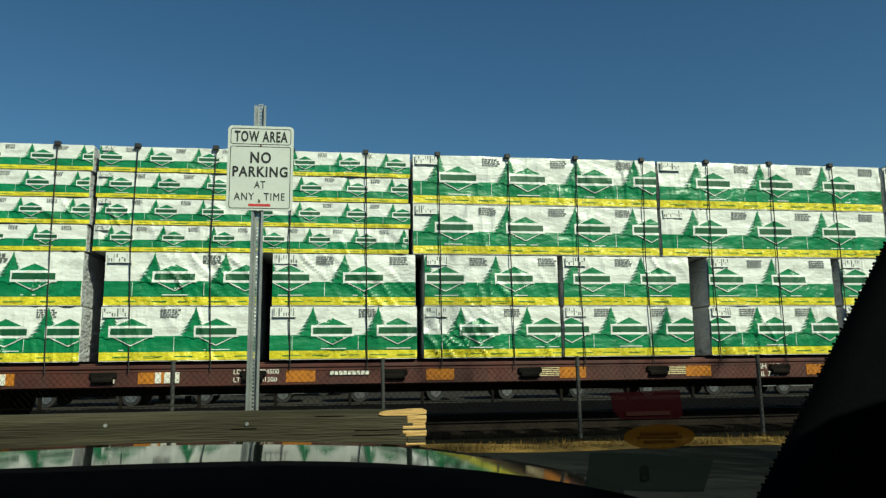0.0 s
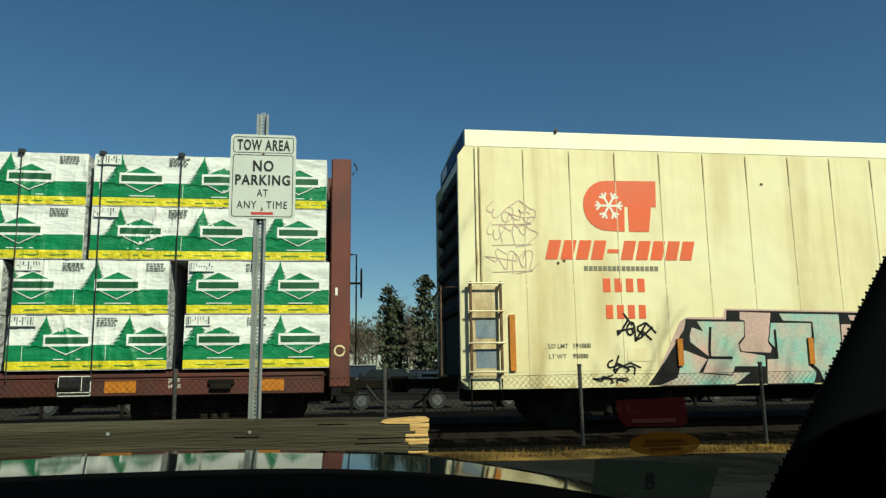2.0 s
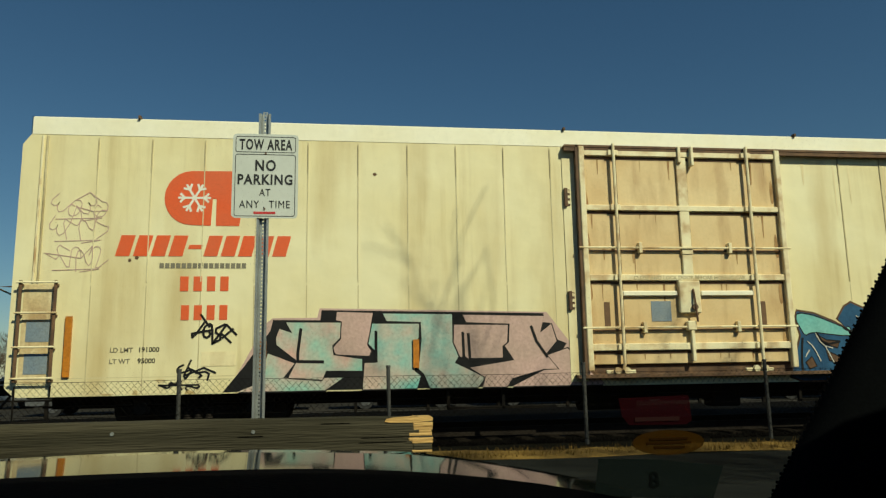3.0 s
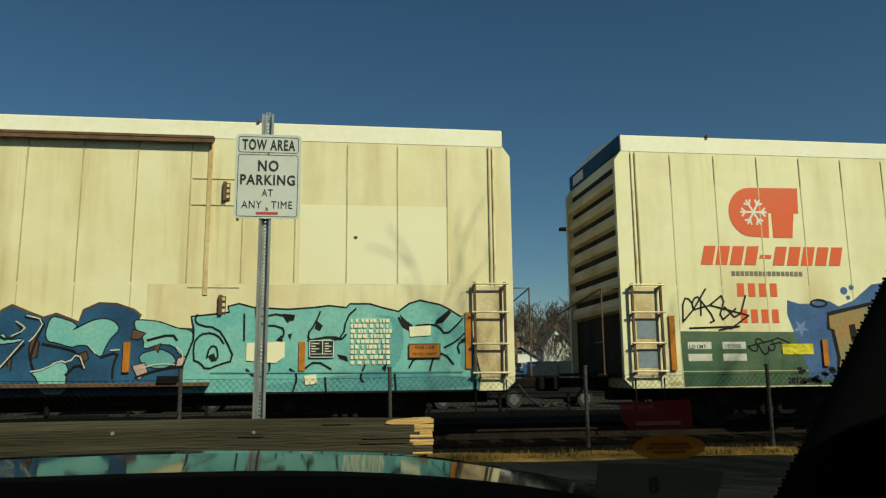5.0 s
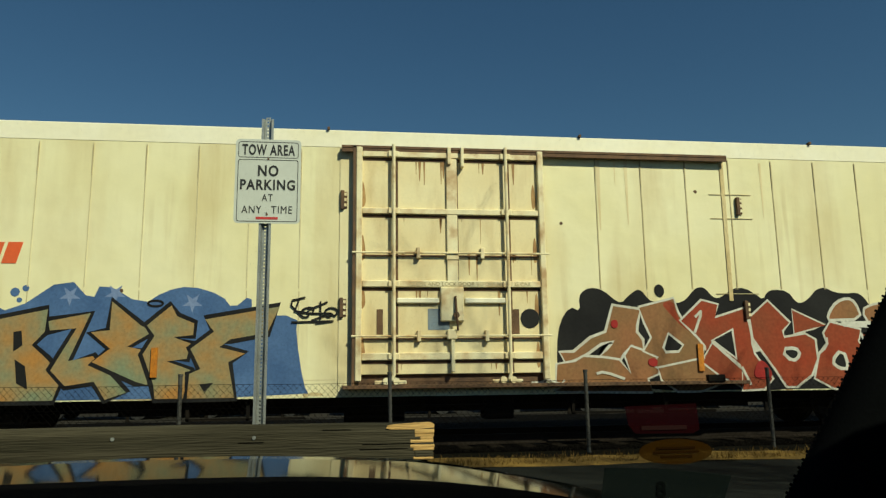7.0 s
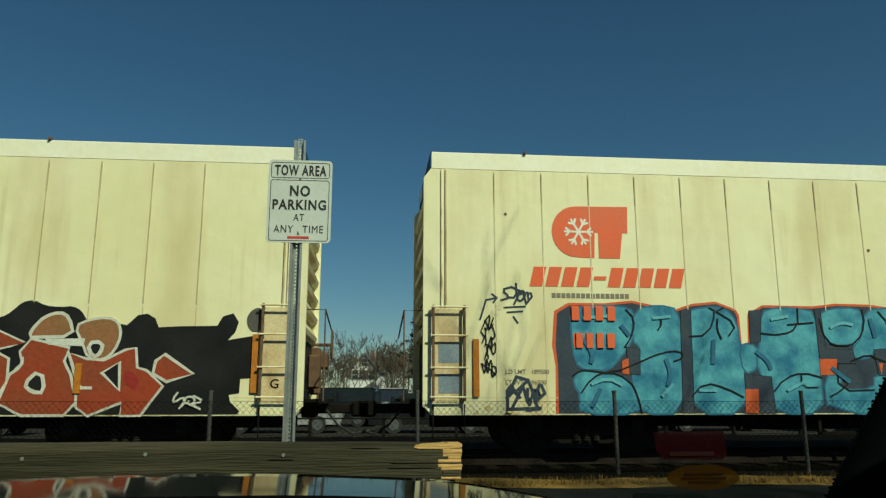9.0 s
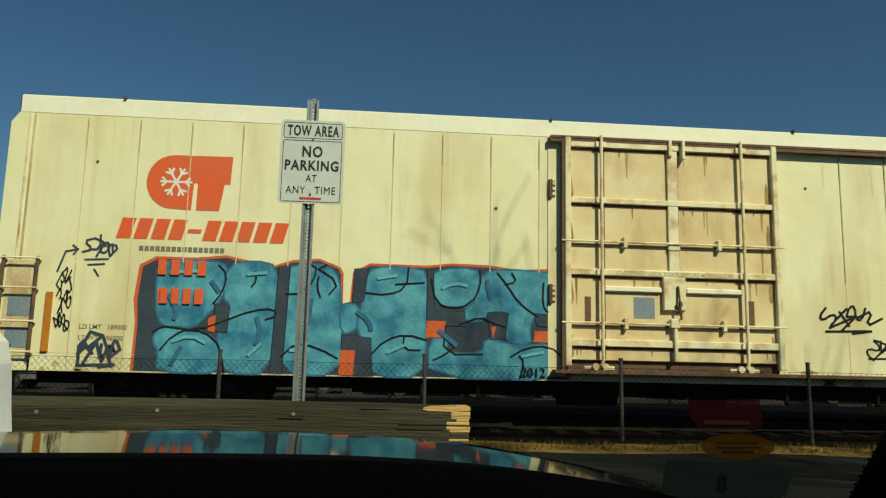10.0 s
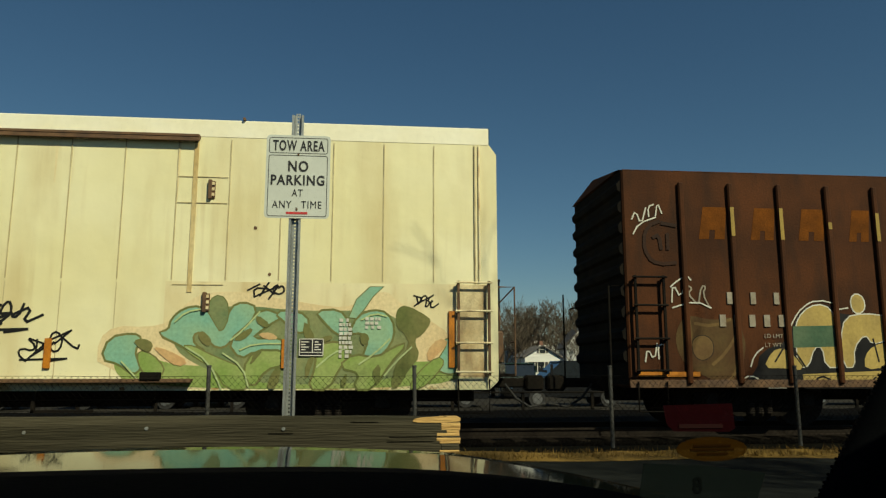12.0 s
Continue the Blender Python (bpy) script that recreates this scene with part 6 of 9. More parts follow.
    g.line(P_SKYLIT, 0.05, [(4.43, 1.17), (4.7, 1.17)])
    g.line(P_SKYLIT, 0.05, [(6.81, 2.22), (7.01, 2.31), (7.2, 2.27)])
    g.line(P_SKYLIT, 0.05, [(8.12, 1.16), (8.46, 1.23)])
    g.line(P_SKYLIT, 0.05, [(5.77, 2.35), (6.05, 2.4)])
    g.line(P_SKYLIT, 0.05, [(3.71, 2.35), (3.99, 2.38)])
    g.line(P_SKYLIT, 0.05, [(5.95, 1.17), (6.23, 1.3)])
    g.line(P_SKYLIT, 0.05, [(3.79, 1.08), (3.97, 1.26)])
    blocks("reporting_mark", 2.32, 3.13, 2.30, 2.53, 4, -.032, M_LOGO, car, gap=.38, hollow=False, label="orange-red mark")
    blocks("car_number", 2.38, 3.08, 1.85, 2.09, 4, -.032, M_LOGO, car, gap=.38, hollow=False, label="orange-red number")
    lettering("2012", .2, P_BLACK, car, 8.1, -.032, .84, name="tag_year")
    for i, (a, b) in enumerate((("LD LMT", "189500"), ("LT WT", "96500"))):
        lettering(a, .1, M_GREY_TXT, car, 1.2, -.005, 1.43 - .17 * i, name="load_data")
        lettering(b, .1, M_GREY_TXT, car, 1.62, -.005, 1.43 - .17 * i, name="load_data")
    part("tag", strokes(scrawl(rnd, 1.15, 2.62, .5, .25, 12), .035, -.006), P_SLATE, car, fix=False)
    part("tag", strokes([[(1.2, 2.5), (1.55, 2.52)], [(1.25, 2.42), (1.5, 2.44)], [(1.35, 2.35), (1.42, 2.25)], [(.8, 2.3), (.9, 2.62), (1.08, 2.66)], [(1.0, 2.72), (1.08, 2.66), (1.02, 2.58)]], .03, -.006), P_SLATE, car, fix=False)
    part("tag", strokes(scrawl(rnd, 1.15, .92, .65, .32, 16), .05, -.006), P_SLATE, car, fix=False)
    for zz in (1.35, 1.7, 2.05):
        part("tag", strokes(scrawl(rnd, .82, zz, .22, .28, 8), .02, -.013), P_BLACK, car, fix=False)
    part("tag", strokes(scrawl(rnd, 13.2, 1.75, .95, .4, 12), .04, -.006), P_BLACK, car, fix=False)
    part("tag", strokes(scrawl(rnd, 13.95, 1.3, .8, .35, 14), .03, -.006), P_BLACK, car, fix=False)
    part("tag", strokes(scrawl(rnd, 17.4, 2.25, .5, .18, 10), .03, -.006), P_BLACK, car, fix=False)
    part("tag", strokes(scrawl(rnd, 20.0, 2.1, .35, .18, 8), .025, -.006), P_BLACK, car, fix=False)
    # soft green piece towards the right end
    decal("tan_lower_panel", [(16.1, .80), (20.72, .80), (20.72, 2.47), (16.1, 2.47)], -.0016, M_CREAM_TAN, car, "browned lower side panel")
    g = Sprayer(car)
    g.form(P_BUFF, [(15.14, 1.78), (16.11, 1.74), (16.35, 2.05), (16.64, 2.29), (17.29, 2.33), (18.45, 2.11), (18.99, 2.07), (19.52, 2.4), (19.75, 2.17), (20.17, 1.95), (20.7, 1.59), (20.69, 0.8), (15.17, 0.88)], None, 0, 2)
    g.form(P_LIME, [(15.31, 1.22), (15.8, 1.31), (16.49, 1.13), (17.34, 1.22), (17.95, 1.22), (19, 1.22), (19.72, 1.22), (20.7, 1.23), (20.76, 0.8), (15.68, 0.8)], None, 0, 2)
    g.form(P_MOSS, [(16.21, 1.57), (16.36, 1.92), (16.7, 2.05), (17.39, 2.1), (18.1, 2.02), (18.81, 2.03), (19.62, 2.03), (20.08, 1.58), (20.03, 1.05), (19.19, 0.87), (17.44, 0.87), (16.48, 1.22)], None, 0, 2)
    g.form(P_SEA, [(15.22, 1.26), (15.32, 1.58), (15.66, 1.64), (15.79, 1.57), (15.71, 1.44), (15.7, 1.31), (15.81, 1.13), (15.7, 1.03), (15.48, 1.2)], P_OLIVE, 0.036, 1)
    g.form(P_LIME, [(15.76, 1.39), (15.97, 1.32), (16.15, 1.13), (16.12, 1.01), (15.92, 0.98), (15.77, 1.18)], P_OLIVE, 0.025, 1)
    g.form(P_SEA, [(16.2, 1.7), (16.23, 1.87), (16.4, 2.03), (16.65, 2.07), (16.83, 1.92), (16.98, 1.66), (17.06, 1.79), (17.13, 2.06), (17.3, 2.14), (17.52, 2.06), (17.4, 1.79), (17.15, 1.57), (17.03, 1.44), (16.86, 1.48), (16.82, 1.61), (16.67, 1.7), (16.55, 1.64), (16.57, 1.48), (16.78, 1.35), (16.67, 1.31), (16.39, 1.48), (16.03, 1.65)], P_OLIVE, 0.036, 1)
    g.form(P_LIME, [(16.57, 1.46), (16.78, 1.35), (17.08, 1.22), (17.35, 1.12), (17.46, 0.8), (17.1, 0.8), (16.92, 1.12), (16.61, 1.29), (16.4, 1.46)], P_OLIVE, 0.02, 1)
    g.form(P_MOSS, [(16.74, 2.05), (16.86, 2.26), (17.04, 2.21), (17.1, 1.92), (16.99, 1.66), (16.88, 1.83)], P_OLIVE, 0.015, 1)
    g.form(P_SEA, [(17.11, 1.52), (17.45, 1.82), (17.61, 2.04), (17.92, 1.93), (17.67, 1.78), (17.41, 1.56), (17.98, 1.57), (17.99, 1.38), (17.51, 1.4), (17.3, 1.27)], P_OLIVE, 0.036, 1)
    g.form(P_LIME, [(17.51, 1.38), (17.99, 1.38), (17.99, 1.18), (17.69, 1.12), (17.49, 0.8), (17.35, 1.09)], P_OLIVE, 0.036, 1)
    g.form(P_SEA, [(17.79, 2), (18.19, 2), (18.35, 1.84), (18.24, 1.65), (18.03, 1.8)], P_OLIVE, 0.036, 1)
    g.form(P_SEA, [(18.45, 2.01), (18.81, 2.03), (18.95, 1.85), (18.98, 1.62), (18.77, 1.67), (18.59, 1.85)], P_OLIVE, 0.036, 1)
    g.form(P_LIME, [(18.47, 1.47), (18.82, 1.53), (19.04, 1.42), (18.83, 1.14), (18.66, 0.8), (18.36, 0.8), (18.48, 1.14)], P_OLIVE, 0.036, 1)
    g.form(P_SEA, [(18.99, 1.67), (19.12, 1.94), (19.35, 2.03), (19.57, 1.99), (19.69, 1.76), (19.63, 1.49), (19.4, 1.27), (19.18, 1.22), (19.31, 1.58), (19.17, 1.69)], P_OLIVE, 0.036, 1)
    g.form(P_LIME, [(18.83, 1.14), (19.05, 1.33), (19.4, 1.26), (19.72, 1.45), (19.9, 1.51), (19.63, 1.22), (19.37, 0.8), (19.06, 0.8), (19.18, 1.05)], P_OLIVE, 0.036, 1)
    g.form(P_SEA, [(18.97, 1.92), (19.09, 2.21), (19.3, 2.41), (19.51, 2.42), (19.34, 2.26), (19.21, 2.06), (19.08, 1.91)], P_OLIVE, 0.015)
    g.form(P_OLIVE, [(19.71, 1.94), (19.75, 2.08), (19.89, 2.13), (20.26, 1.93), (20.28, 1.84), (20.17, 1.67), (20, 1.56), (20.12, 1.31), (19.92, 1.09), (19.77, 0.8), (19.63, 0.8), (19.72, 1.22), (19.94, 1.49), (19.85, 1.67), (19.73, 1.76)], None, 0, 1)
    g.form(P_SEA, [(20.33, 1.14), (20.58, 1.53), (20.47, 1.58), (20.7, 1.57), (20.7, 1.05), (20.53, 1.03)], P_OLIVE, 0.018, 1)
    g.form(P_LIME, [(20.12, 1.09), (20.4, 1.3), (20.5, 1.22), (20.37, 1.03), (20.13, 0.8), (19.92, 0.8)], P_OLIVE, 0.02, 1)
    g.form(P_PEACH, [(20.21, 1.39), (20.4, 1.6), (20.59, 1.54), (20.37, 1.31), (20.24, 1.21)], None, 0, 1)
    g.form(P_PEACH, [(17.54, 1.66), (17.76, 1.68), (17.89, 1.57), (17.67, 1.56)], None, 0, 1)
    g.form(P_PEACH, [(15.96, 1.46), (16.22, 1.39), (16.53, 1.22), (16.36, 1.13), (16.1, 1.31)], None, 0, 1)
    g.form(P_OLIVE, [(15.66, 1.54), (15.83, 1.58), (15.98, 1.5), (15.93, 1.35), (15.78, 1.41)], None, 0, 1)
    g.form(P_OLIVE, [(16.63, 1.66), (16.73, 1.7), (16.85, 1.53), (16.81, 1.44), (16.68, 1.53)], None, 0, 1)
    g.form(P_OLIVE, [(17.15, 1.55), (17.41, 1.75), (17.49, 1.71), (17.33, 1.54)], None, 0, 1)
    g.form(P_OLIVE, [(17.53, 1.96), (17.75, 1.8), (17.67, 1.73), (17.51, 1.84)], None, 0, 1)
    g.form(P_OLIVE, [(18.28, 1.89), (18.46, 1.58), (18.4, 1.47), (18.24, 1.66)], None, 0, 1)
    g.form(P_OLIVE, [(17.51, 1.38), (17.68, 1.44), (17.43, 1.12)], None, 0, 1)
    g.form(P_OLIVE, [(19.13, 1.67), (19.26, 1.67), (19.31, 1.56), (19.18, 1.45)], None, 0, 1)
    g.form(P_OLIVE, [(17.78, 1.05), (17.95, 1.22), (17.88, 0.8), (17.71, 0.8)], None, 0, 1)
    g.form(P_OLIVE, [(18.3, 1.22), (18.47, 1.36), (18.31, 0.87)], None, 0, 1)
    g.form(P_OLIVE, [(18.83, 0.87), (18.96, 1.09), (18.94, 0.8)], None, 0, 1)
    g.form(P_OLIVE, [(19.32, 1.05), (19.49, 1.22), (19.46, 0.8)], None, 0, 1)
    g.form(P_OLIVE, [(18.46, 1.56), (18.68, 1.65), (18.73, 1.58), (18.55, 1.51)], None, 0, 1)
    g.line(P_PALELIME, 0.025, [(17.03, 1.35), (17.34, 1.15), (17.44, 0.83)])
    g.line(P_PALELIME, 0.025, [(16.47, 1.44), (16.83, 1.22), (17.03, 0.8)])
    g.line(P_PALELIME, 0.025, [(17.98, 1.5), (17.5, 1.5), (17.29, 1.4)])
    g.line(P_PALELIME, 0.025, [(19.62, 1.58), (19.4, 1.36), (19.14, 1.18)])
    g.line(P_PALELIME, 0.025, [(17.57, 2), (17.32, 1.7), (17.14, 1.55)])
    g.line(P_PALELIME, 0.025, [(15.52, 1.22), (15.72, 1.01), (15.92, 0.8)])
    g.line(P_PALELIME, 0.025, [(18.48, 1.14), (18.73, 1.36), (18.91, 1.42)])
    g.line(P_PALELIME, 0.025, [(19.54, 1), (19.72, 1.22), (19.97, 1.45)])
    g.line(P_PALELIME, 0.025, [(16.28, 1.83), (16.44, 1.99), (16.66, 2.03)])
    g.line(P_PALELIME, 0.025, [(19.17, 1.88), (19.37, 1.99), (19.57, 1.94)])
    g.rows(P_CHALK, 18.82, 19.04, 1.28, 1.92, 9)
    g.rows(P_CHALK, 19.23, 19.49, 1.74, 1.94, 3)
    stencil_box(car, 18.2, 1.31, -.032)


CAR_A = reefer(15.77, M_CREAM_DIRTY, M_CREAM_TAN, True, lift=.05, strips=(3.56, 5.95, 15.31, 17.93), door_paint=M_DOOR_TAN)
graffiti_a(CAR_A)
rust_streaks(CAR_A, [13.0, 13.6, 13.9, 14.6, 15.2, 15.3, 15.8, 16.1], 1)
CAR_B = reefer(39.13, M_CREAM, M_CREAM_TAN, x1=9.12, x2=12.12, stop=15.52, seams=((.88, .81, 10), (13.15, .815, 10)), emblem=1.91, mark=1.96, strips=(3.43, 5.98, 14.78, 17.94))
graffiti_b(CAR_B)
rust_streaks(CAR_B, [13.2, 13.5, 13.7, 16.2], 2)
CAR_C = reefer(62.51, M_CREAM, M_CREAM_TAN, seams=((1.06, .815, 10), (13.7, .828, 9)), word=1.63, mark=2.31, strips=(14.38, 17.93), door_paint=M_DOOR_STAINED)
graffiti_c(CAR_C)
rust_streaks(CAR_C, [13.4, 14.3, 16.2], 3)


def brown_boxcar(x0):
    L, W, top = 15.6, CAR_W, 4.50
    car = railcar("boxcar", x0, "weathered brown ribbed steel boxcar covered in tags")
    part("body", Mesh().box(0, L, 0, W, .80, top, .03), M_BROWN, car)
    sec = [(0, top - .02), (W / 2, top + .17), (W, top - .02)]
    part("roof", Mesh().add([(x, y, z) for x in (-.05, L + .05) for y, z in sec], [(0, 1, 4, 3), (1, 2, 5, 4), (0, 2, 1), (3, 4, 5), (0, 3, 5, 2)]), M_BROWN, car)
    rib = Mesh().box(-.045, .045, -.075, 0, .86, 4.28, .02).make("side_rib")
    rib.materials.append(M_BROWN)
    for k in range(16):
        part("side_rib", rib, M_BROWN, car).location = (1.02 + k * .885, 0, 0)
    part("side_sill", Mesh().box(0, L, -.02, 0, .80, .93, .005), M_RUSTY, car)
    part("sill_stripe", Mesh().box(.15, 1.2, -.024, -.02, .98, 1.06), M_ORANGE, car)
    for xs, way in ((0, -1), (L, 1)):
        for k in range(9):
            z = 1.2 + k * .36
            o = [(0, z), (.07, z + .06), (.08, z + .16), (0, z + .26)]
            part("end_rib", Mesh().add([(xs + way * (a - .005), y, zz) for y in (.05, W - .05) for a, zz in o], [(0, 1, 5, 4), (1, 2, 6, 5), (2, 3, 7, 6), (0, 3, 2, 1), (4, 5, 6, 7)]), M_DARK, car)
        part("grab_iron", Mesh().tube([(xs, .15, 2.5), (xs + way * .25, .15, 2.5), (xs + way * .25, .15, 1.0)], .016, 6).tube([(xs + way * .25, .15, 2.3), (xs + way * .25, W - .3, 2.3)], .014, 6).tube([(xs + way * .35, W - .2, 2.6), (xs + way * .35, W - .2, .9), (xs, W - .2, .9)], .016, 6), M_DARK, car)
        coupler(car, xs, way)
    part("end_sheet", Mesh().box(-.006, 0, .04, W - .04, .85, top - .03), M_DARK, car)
    ladder(car, .13, .62, (2.62, 2.15, 1.6, 1.08), material=M_DARK, r=.018)
    part("step", Mesh().tube([(.13, -.05, .9), (.13, -.05, .42), (.62, -.05, .42), (.62, -.05, .9)], .016, 6), M_DARK, car)
    part("centre_sill", Mesh().box(.1, L - .1, W / 2 - .2, W / 2 + .2, .55, .8), M_DARK, car)
    faded = mat("faded_orange_letter", (.17, .055, .009), (.10, .034, .007), 3.0, rough=.9, spec=.1)
    for x, w in ((1.32, .5), (2.25, .45), (3.12, .5), (4.05, .4)):
        decal("faded_letter", [(x, 3.3), (x + w * .36, 3.3), (x + w * .40, 3.46), (x + w * .6, 3.46), (x + w * .56, 3.3), (x + w * .92, 3.3), (x + w * 1.05, 3.86), (x + .1, 3.86)], -.004, faded, car)
    for k, z in enumerate((1.62, 1.47)):
        lettering(("LD LMT", "LT WT")[k], .1, P_THINCHALK, car, 2.36, -.02, z, name="load_data", bold=.0)
    for x, z0, z1 in ((1.905, 3.35, 3.85), (2.79, 3.3, 3.85), (3.675, 3.5, 3.62), (4.56, 3.3, 3.8)):
        part("yellow_dab", Mesh().box(x - .03, x + .035, -.079, -.076, z0, z1), mat("yellow_dab", (.34, .22, .03)), car)
    blocks("reporting_mark", 1.75, 3.0, 2.19, 2.39, 3, -.022, P_THINCHALK, car, gap=.78, hollow=False)
    blocks("car_number", 1.6, 2.9, 1.81, 2.01, 5, -.022, P_THINCHALK, car, gap=.6, hollow=False)
    g = Sprayer(car)
    g.form(P_DULL, [(0.82, 1.74), (1.03, 2.02), (1.49, 1.9), (1.85, 2), (2.06, 1.6), (1.96, 1.14), (1.69, 0.82), (1.05, 1.09), (0.83, 1.37)], None, 0, 2)
    g.form(P_MUD, [(1.1, 1.6), (1.31, 1.68), (1.47, 1.56), (1.45, 1.32), (1.23, 1.23), (1.1, 1.37)], P_BLACK, 0.012, 2)
    g.line(P_MUD, 0.05, [(1.06, 1.96), (1.1, 1.6), (0.99, 1.23)])
    g.line(P_MUD, 0.05, [(1.17, 1.86), (1.48, 1.81), (1.79, 1.93)])
    g.line(P_MUD, 0.05, [(1.9, 1.7), (1.68, 1.37), (1.44, 1.18)])
    g.line(P_MUD, 0.05, [(1.58, 0.86), (1.8, 0.97), (1.87, 1.23)])
    g.form(P_BLACK, [(1.88, 0.8), (2.2, 1.09), (2.28, 1.4), (2.79, 1.56), (2.96, 1.99), (3.2, 2.19), (3.61, 2.19), (3.82, 2), (4.61, 2.08), (4.47, 0.8)], None, 0, 1)
    g.form(P_STRAW, [(2.94, 1.59), (2.94, 1.83), (3.09, 2.07), (3.35, 2.2), (3.6, 2.13), (3.68, 1.83), (3.66, 1.4), (3.71, 1.14), (3.43, 1.14), (3.4, 1.48), (3.24, 1.48), (3.11, 1.14), (2.93, 1.14)], P_CHALK, 0.02, 1)
    g.form(P_GREENPATCH, [(2.89, 1.82), (3.64, 1.84), (3.64, 1.48), (2.88, 1.46)], None, 0)
    g.form(P_STRAW, [(2.31, 1.12), (2.48, 1.4), (2.68, 1.46), (2.87, 1.34), (3.05, 1.08), (2.7, 1.12)], P_BLACK, 0.02, 1)
    g.form(P_STRAW, [(3.85, 1.98), (4.21, 2.04), (4.62, 2), (4.58, 1.61), (4.31, 1.52), (4.18, 1.71), (3.95, 1.47), (3.94, 1.14), (3.76, 1.14), (3.74, 1.61)], P_CHALK, 0.02, 1)
    g.form(P_STRAW, [(4.31, 1.5), (4.58, 1.56), (4.53, 1.14), (4.12, 1.09), (4.14, 1.33)], P_BLACK, 0.02, 1)
    g.form(P_STRAW, [(3, 1.02), (4.53, 1.08), (4.49, 0.8), (3.02, 0.8)], P_BLACK, 0.02)
    g.form(P_STRAW, [(3.99, 2.11), (3.98, 2.31), (4.09, 2.39), (4.21, 2.31), (4.22, 2.12), (4.09, 2.04)], P_CHALK, 0.02, 1)
    g.line(P_BLACK, 0.03, [(2.53, 1.23), (2.68, 1.44)])
    g.line(P_BLACK, 0.03, [(2.85, 1.47), (3.12, 1.04)])
    g.line(P_BLACK, 0.03, [(4.32, 1.61), (4.39, 1.23)])
    g.line(P_BLACK, 0.03, [(3.18, 0.86), (3.3, 1), (3.49, 0.93)])
    g.line(P_BLACK, 0.03, [(4.08, 0.8), (4.31, 0.97)])
    g.line(P_CHALK, 0.022, [(1.83, 0.8), (1.92, 0.93), (2.08, 1.01), (2.24, 0.93), (2.19, 0.86)])
    g.line(P_CHALK, 0.022, [(2.09, 1.14), (2.17, 1.34), (2.33, 1.46)])
    g.line(P_CHALK, 0.022, [(2.38, 0.8), (2.56, 0.8), (2.69, 0.8)])
    g.line(P_CHALK, 0.022, [(2.8, 1.7), (2.89, 1.91), (3.09, 2.16), (3.36, 2.28), (3.69, 2.21)])
    g.line(P_CHALK, 0.022, [(3.7, 2.11), (3.91, 2.14)])
    g.line(P_CHALK, 0.024, [(0.15, 3.62), (0.22, 3.78), (0.31, 3.51), (0.4, 3.82)])
    g.line(P_CHALK, 0.024, [(0.16, 3.36), (0.27, 3.55), (0.57, 3.66)])
    g.line(P_CHALK, 0.024, [(0.45, 3.67), (0.44, 3.84), (0.54, 3.88)])
    g.line(P_CHALK, 0.024, [(0.57, 3.69), (0.61, 3.93), (0.68, 3.73)])
    g.line(P_CHALK, 0.024, [(0.78, 2.21), (0.81, 2.55), (0.95, 2.24), (1.04, 2.69)])
    g.line(P_THINCHALK, 0.026, [(1.04, 2.26), (1.05, 2.5), (1.16, 2.45), (1.06, 2.36), (1.19, 2.22)])
    g.line(P_CHALK, 0.024, [(0.77, 2.47), (0.91, 2.59), (1.07, 2.66), (1.13, 2.59)])
    g.line(P_THINCHALK, 0.026, [(1.25, 2.22), (1.31, 2.5), (1.4, 2.48), (1.32, 2.36), (1.44, 2.12)])
    g.line(P_CHALK, 0.024, [(0.79, 2.12), (1.19, 2.24), (1.46, 2.12)])
    g.line(P_CHALK, 0.024, [(0.28, 1.23), (0.32, 1.46), (0.43, 1.23), (0.49, 1.52)])
    g.line(P_CHALK, 0.024, [(0.51, 1.27), (0.5, 1.49), (0.6, 1.51)])
    g.line(P_SOOT, 0.06, [(0.62, 3.59), (0.42, 3.51), (0.33, 3.26), (0.39, 2.97), (0.58, 2.85), (0.88, 2.88)])
    g.line(P_SOOT, 0.06, [(0.51, 3.31), (0.61, 3.36), (0.64, 3.12)])
    g.line(P_SOOT, 0.06, [(0.67, 3.56), (0.91, 3.52)])
    g.line(P_SOOT, 0.06, [(0.76, 3.37), (0.76, 3.12)])
    for x in (2.4, L - 2.4):
        truck(car, x)
    return car


brown_boxcar(86.06)


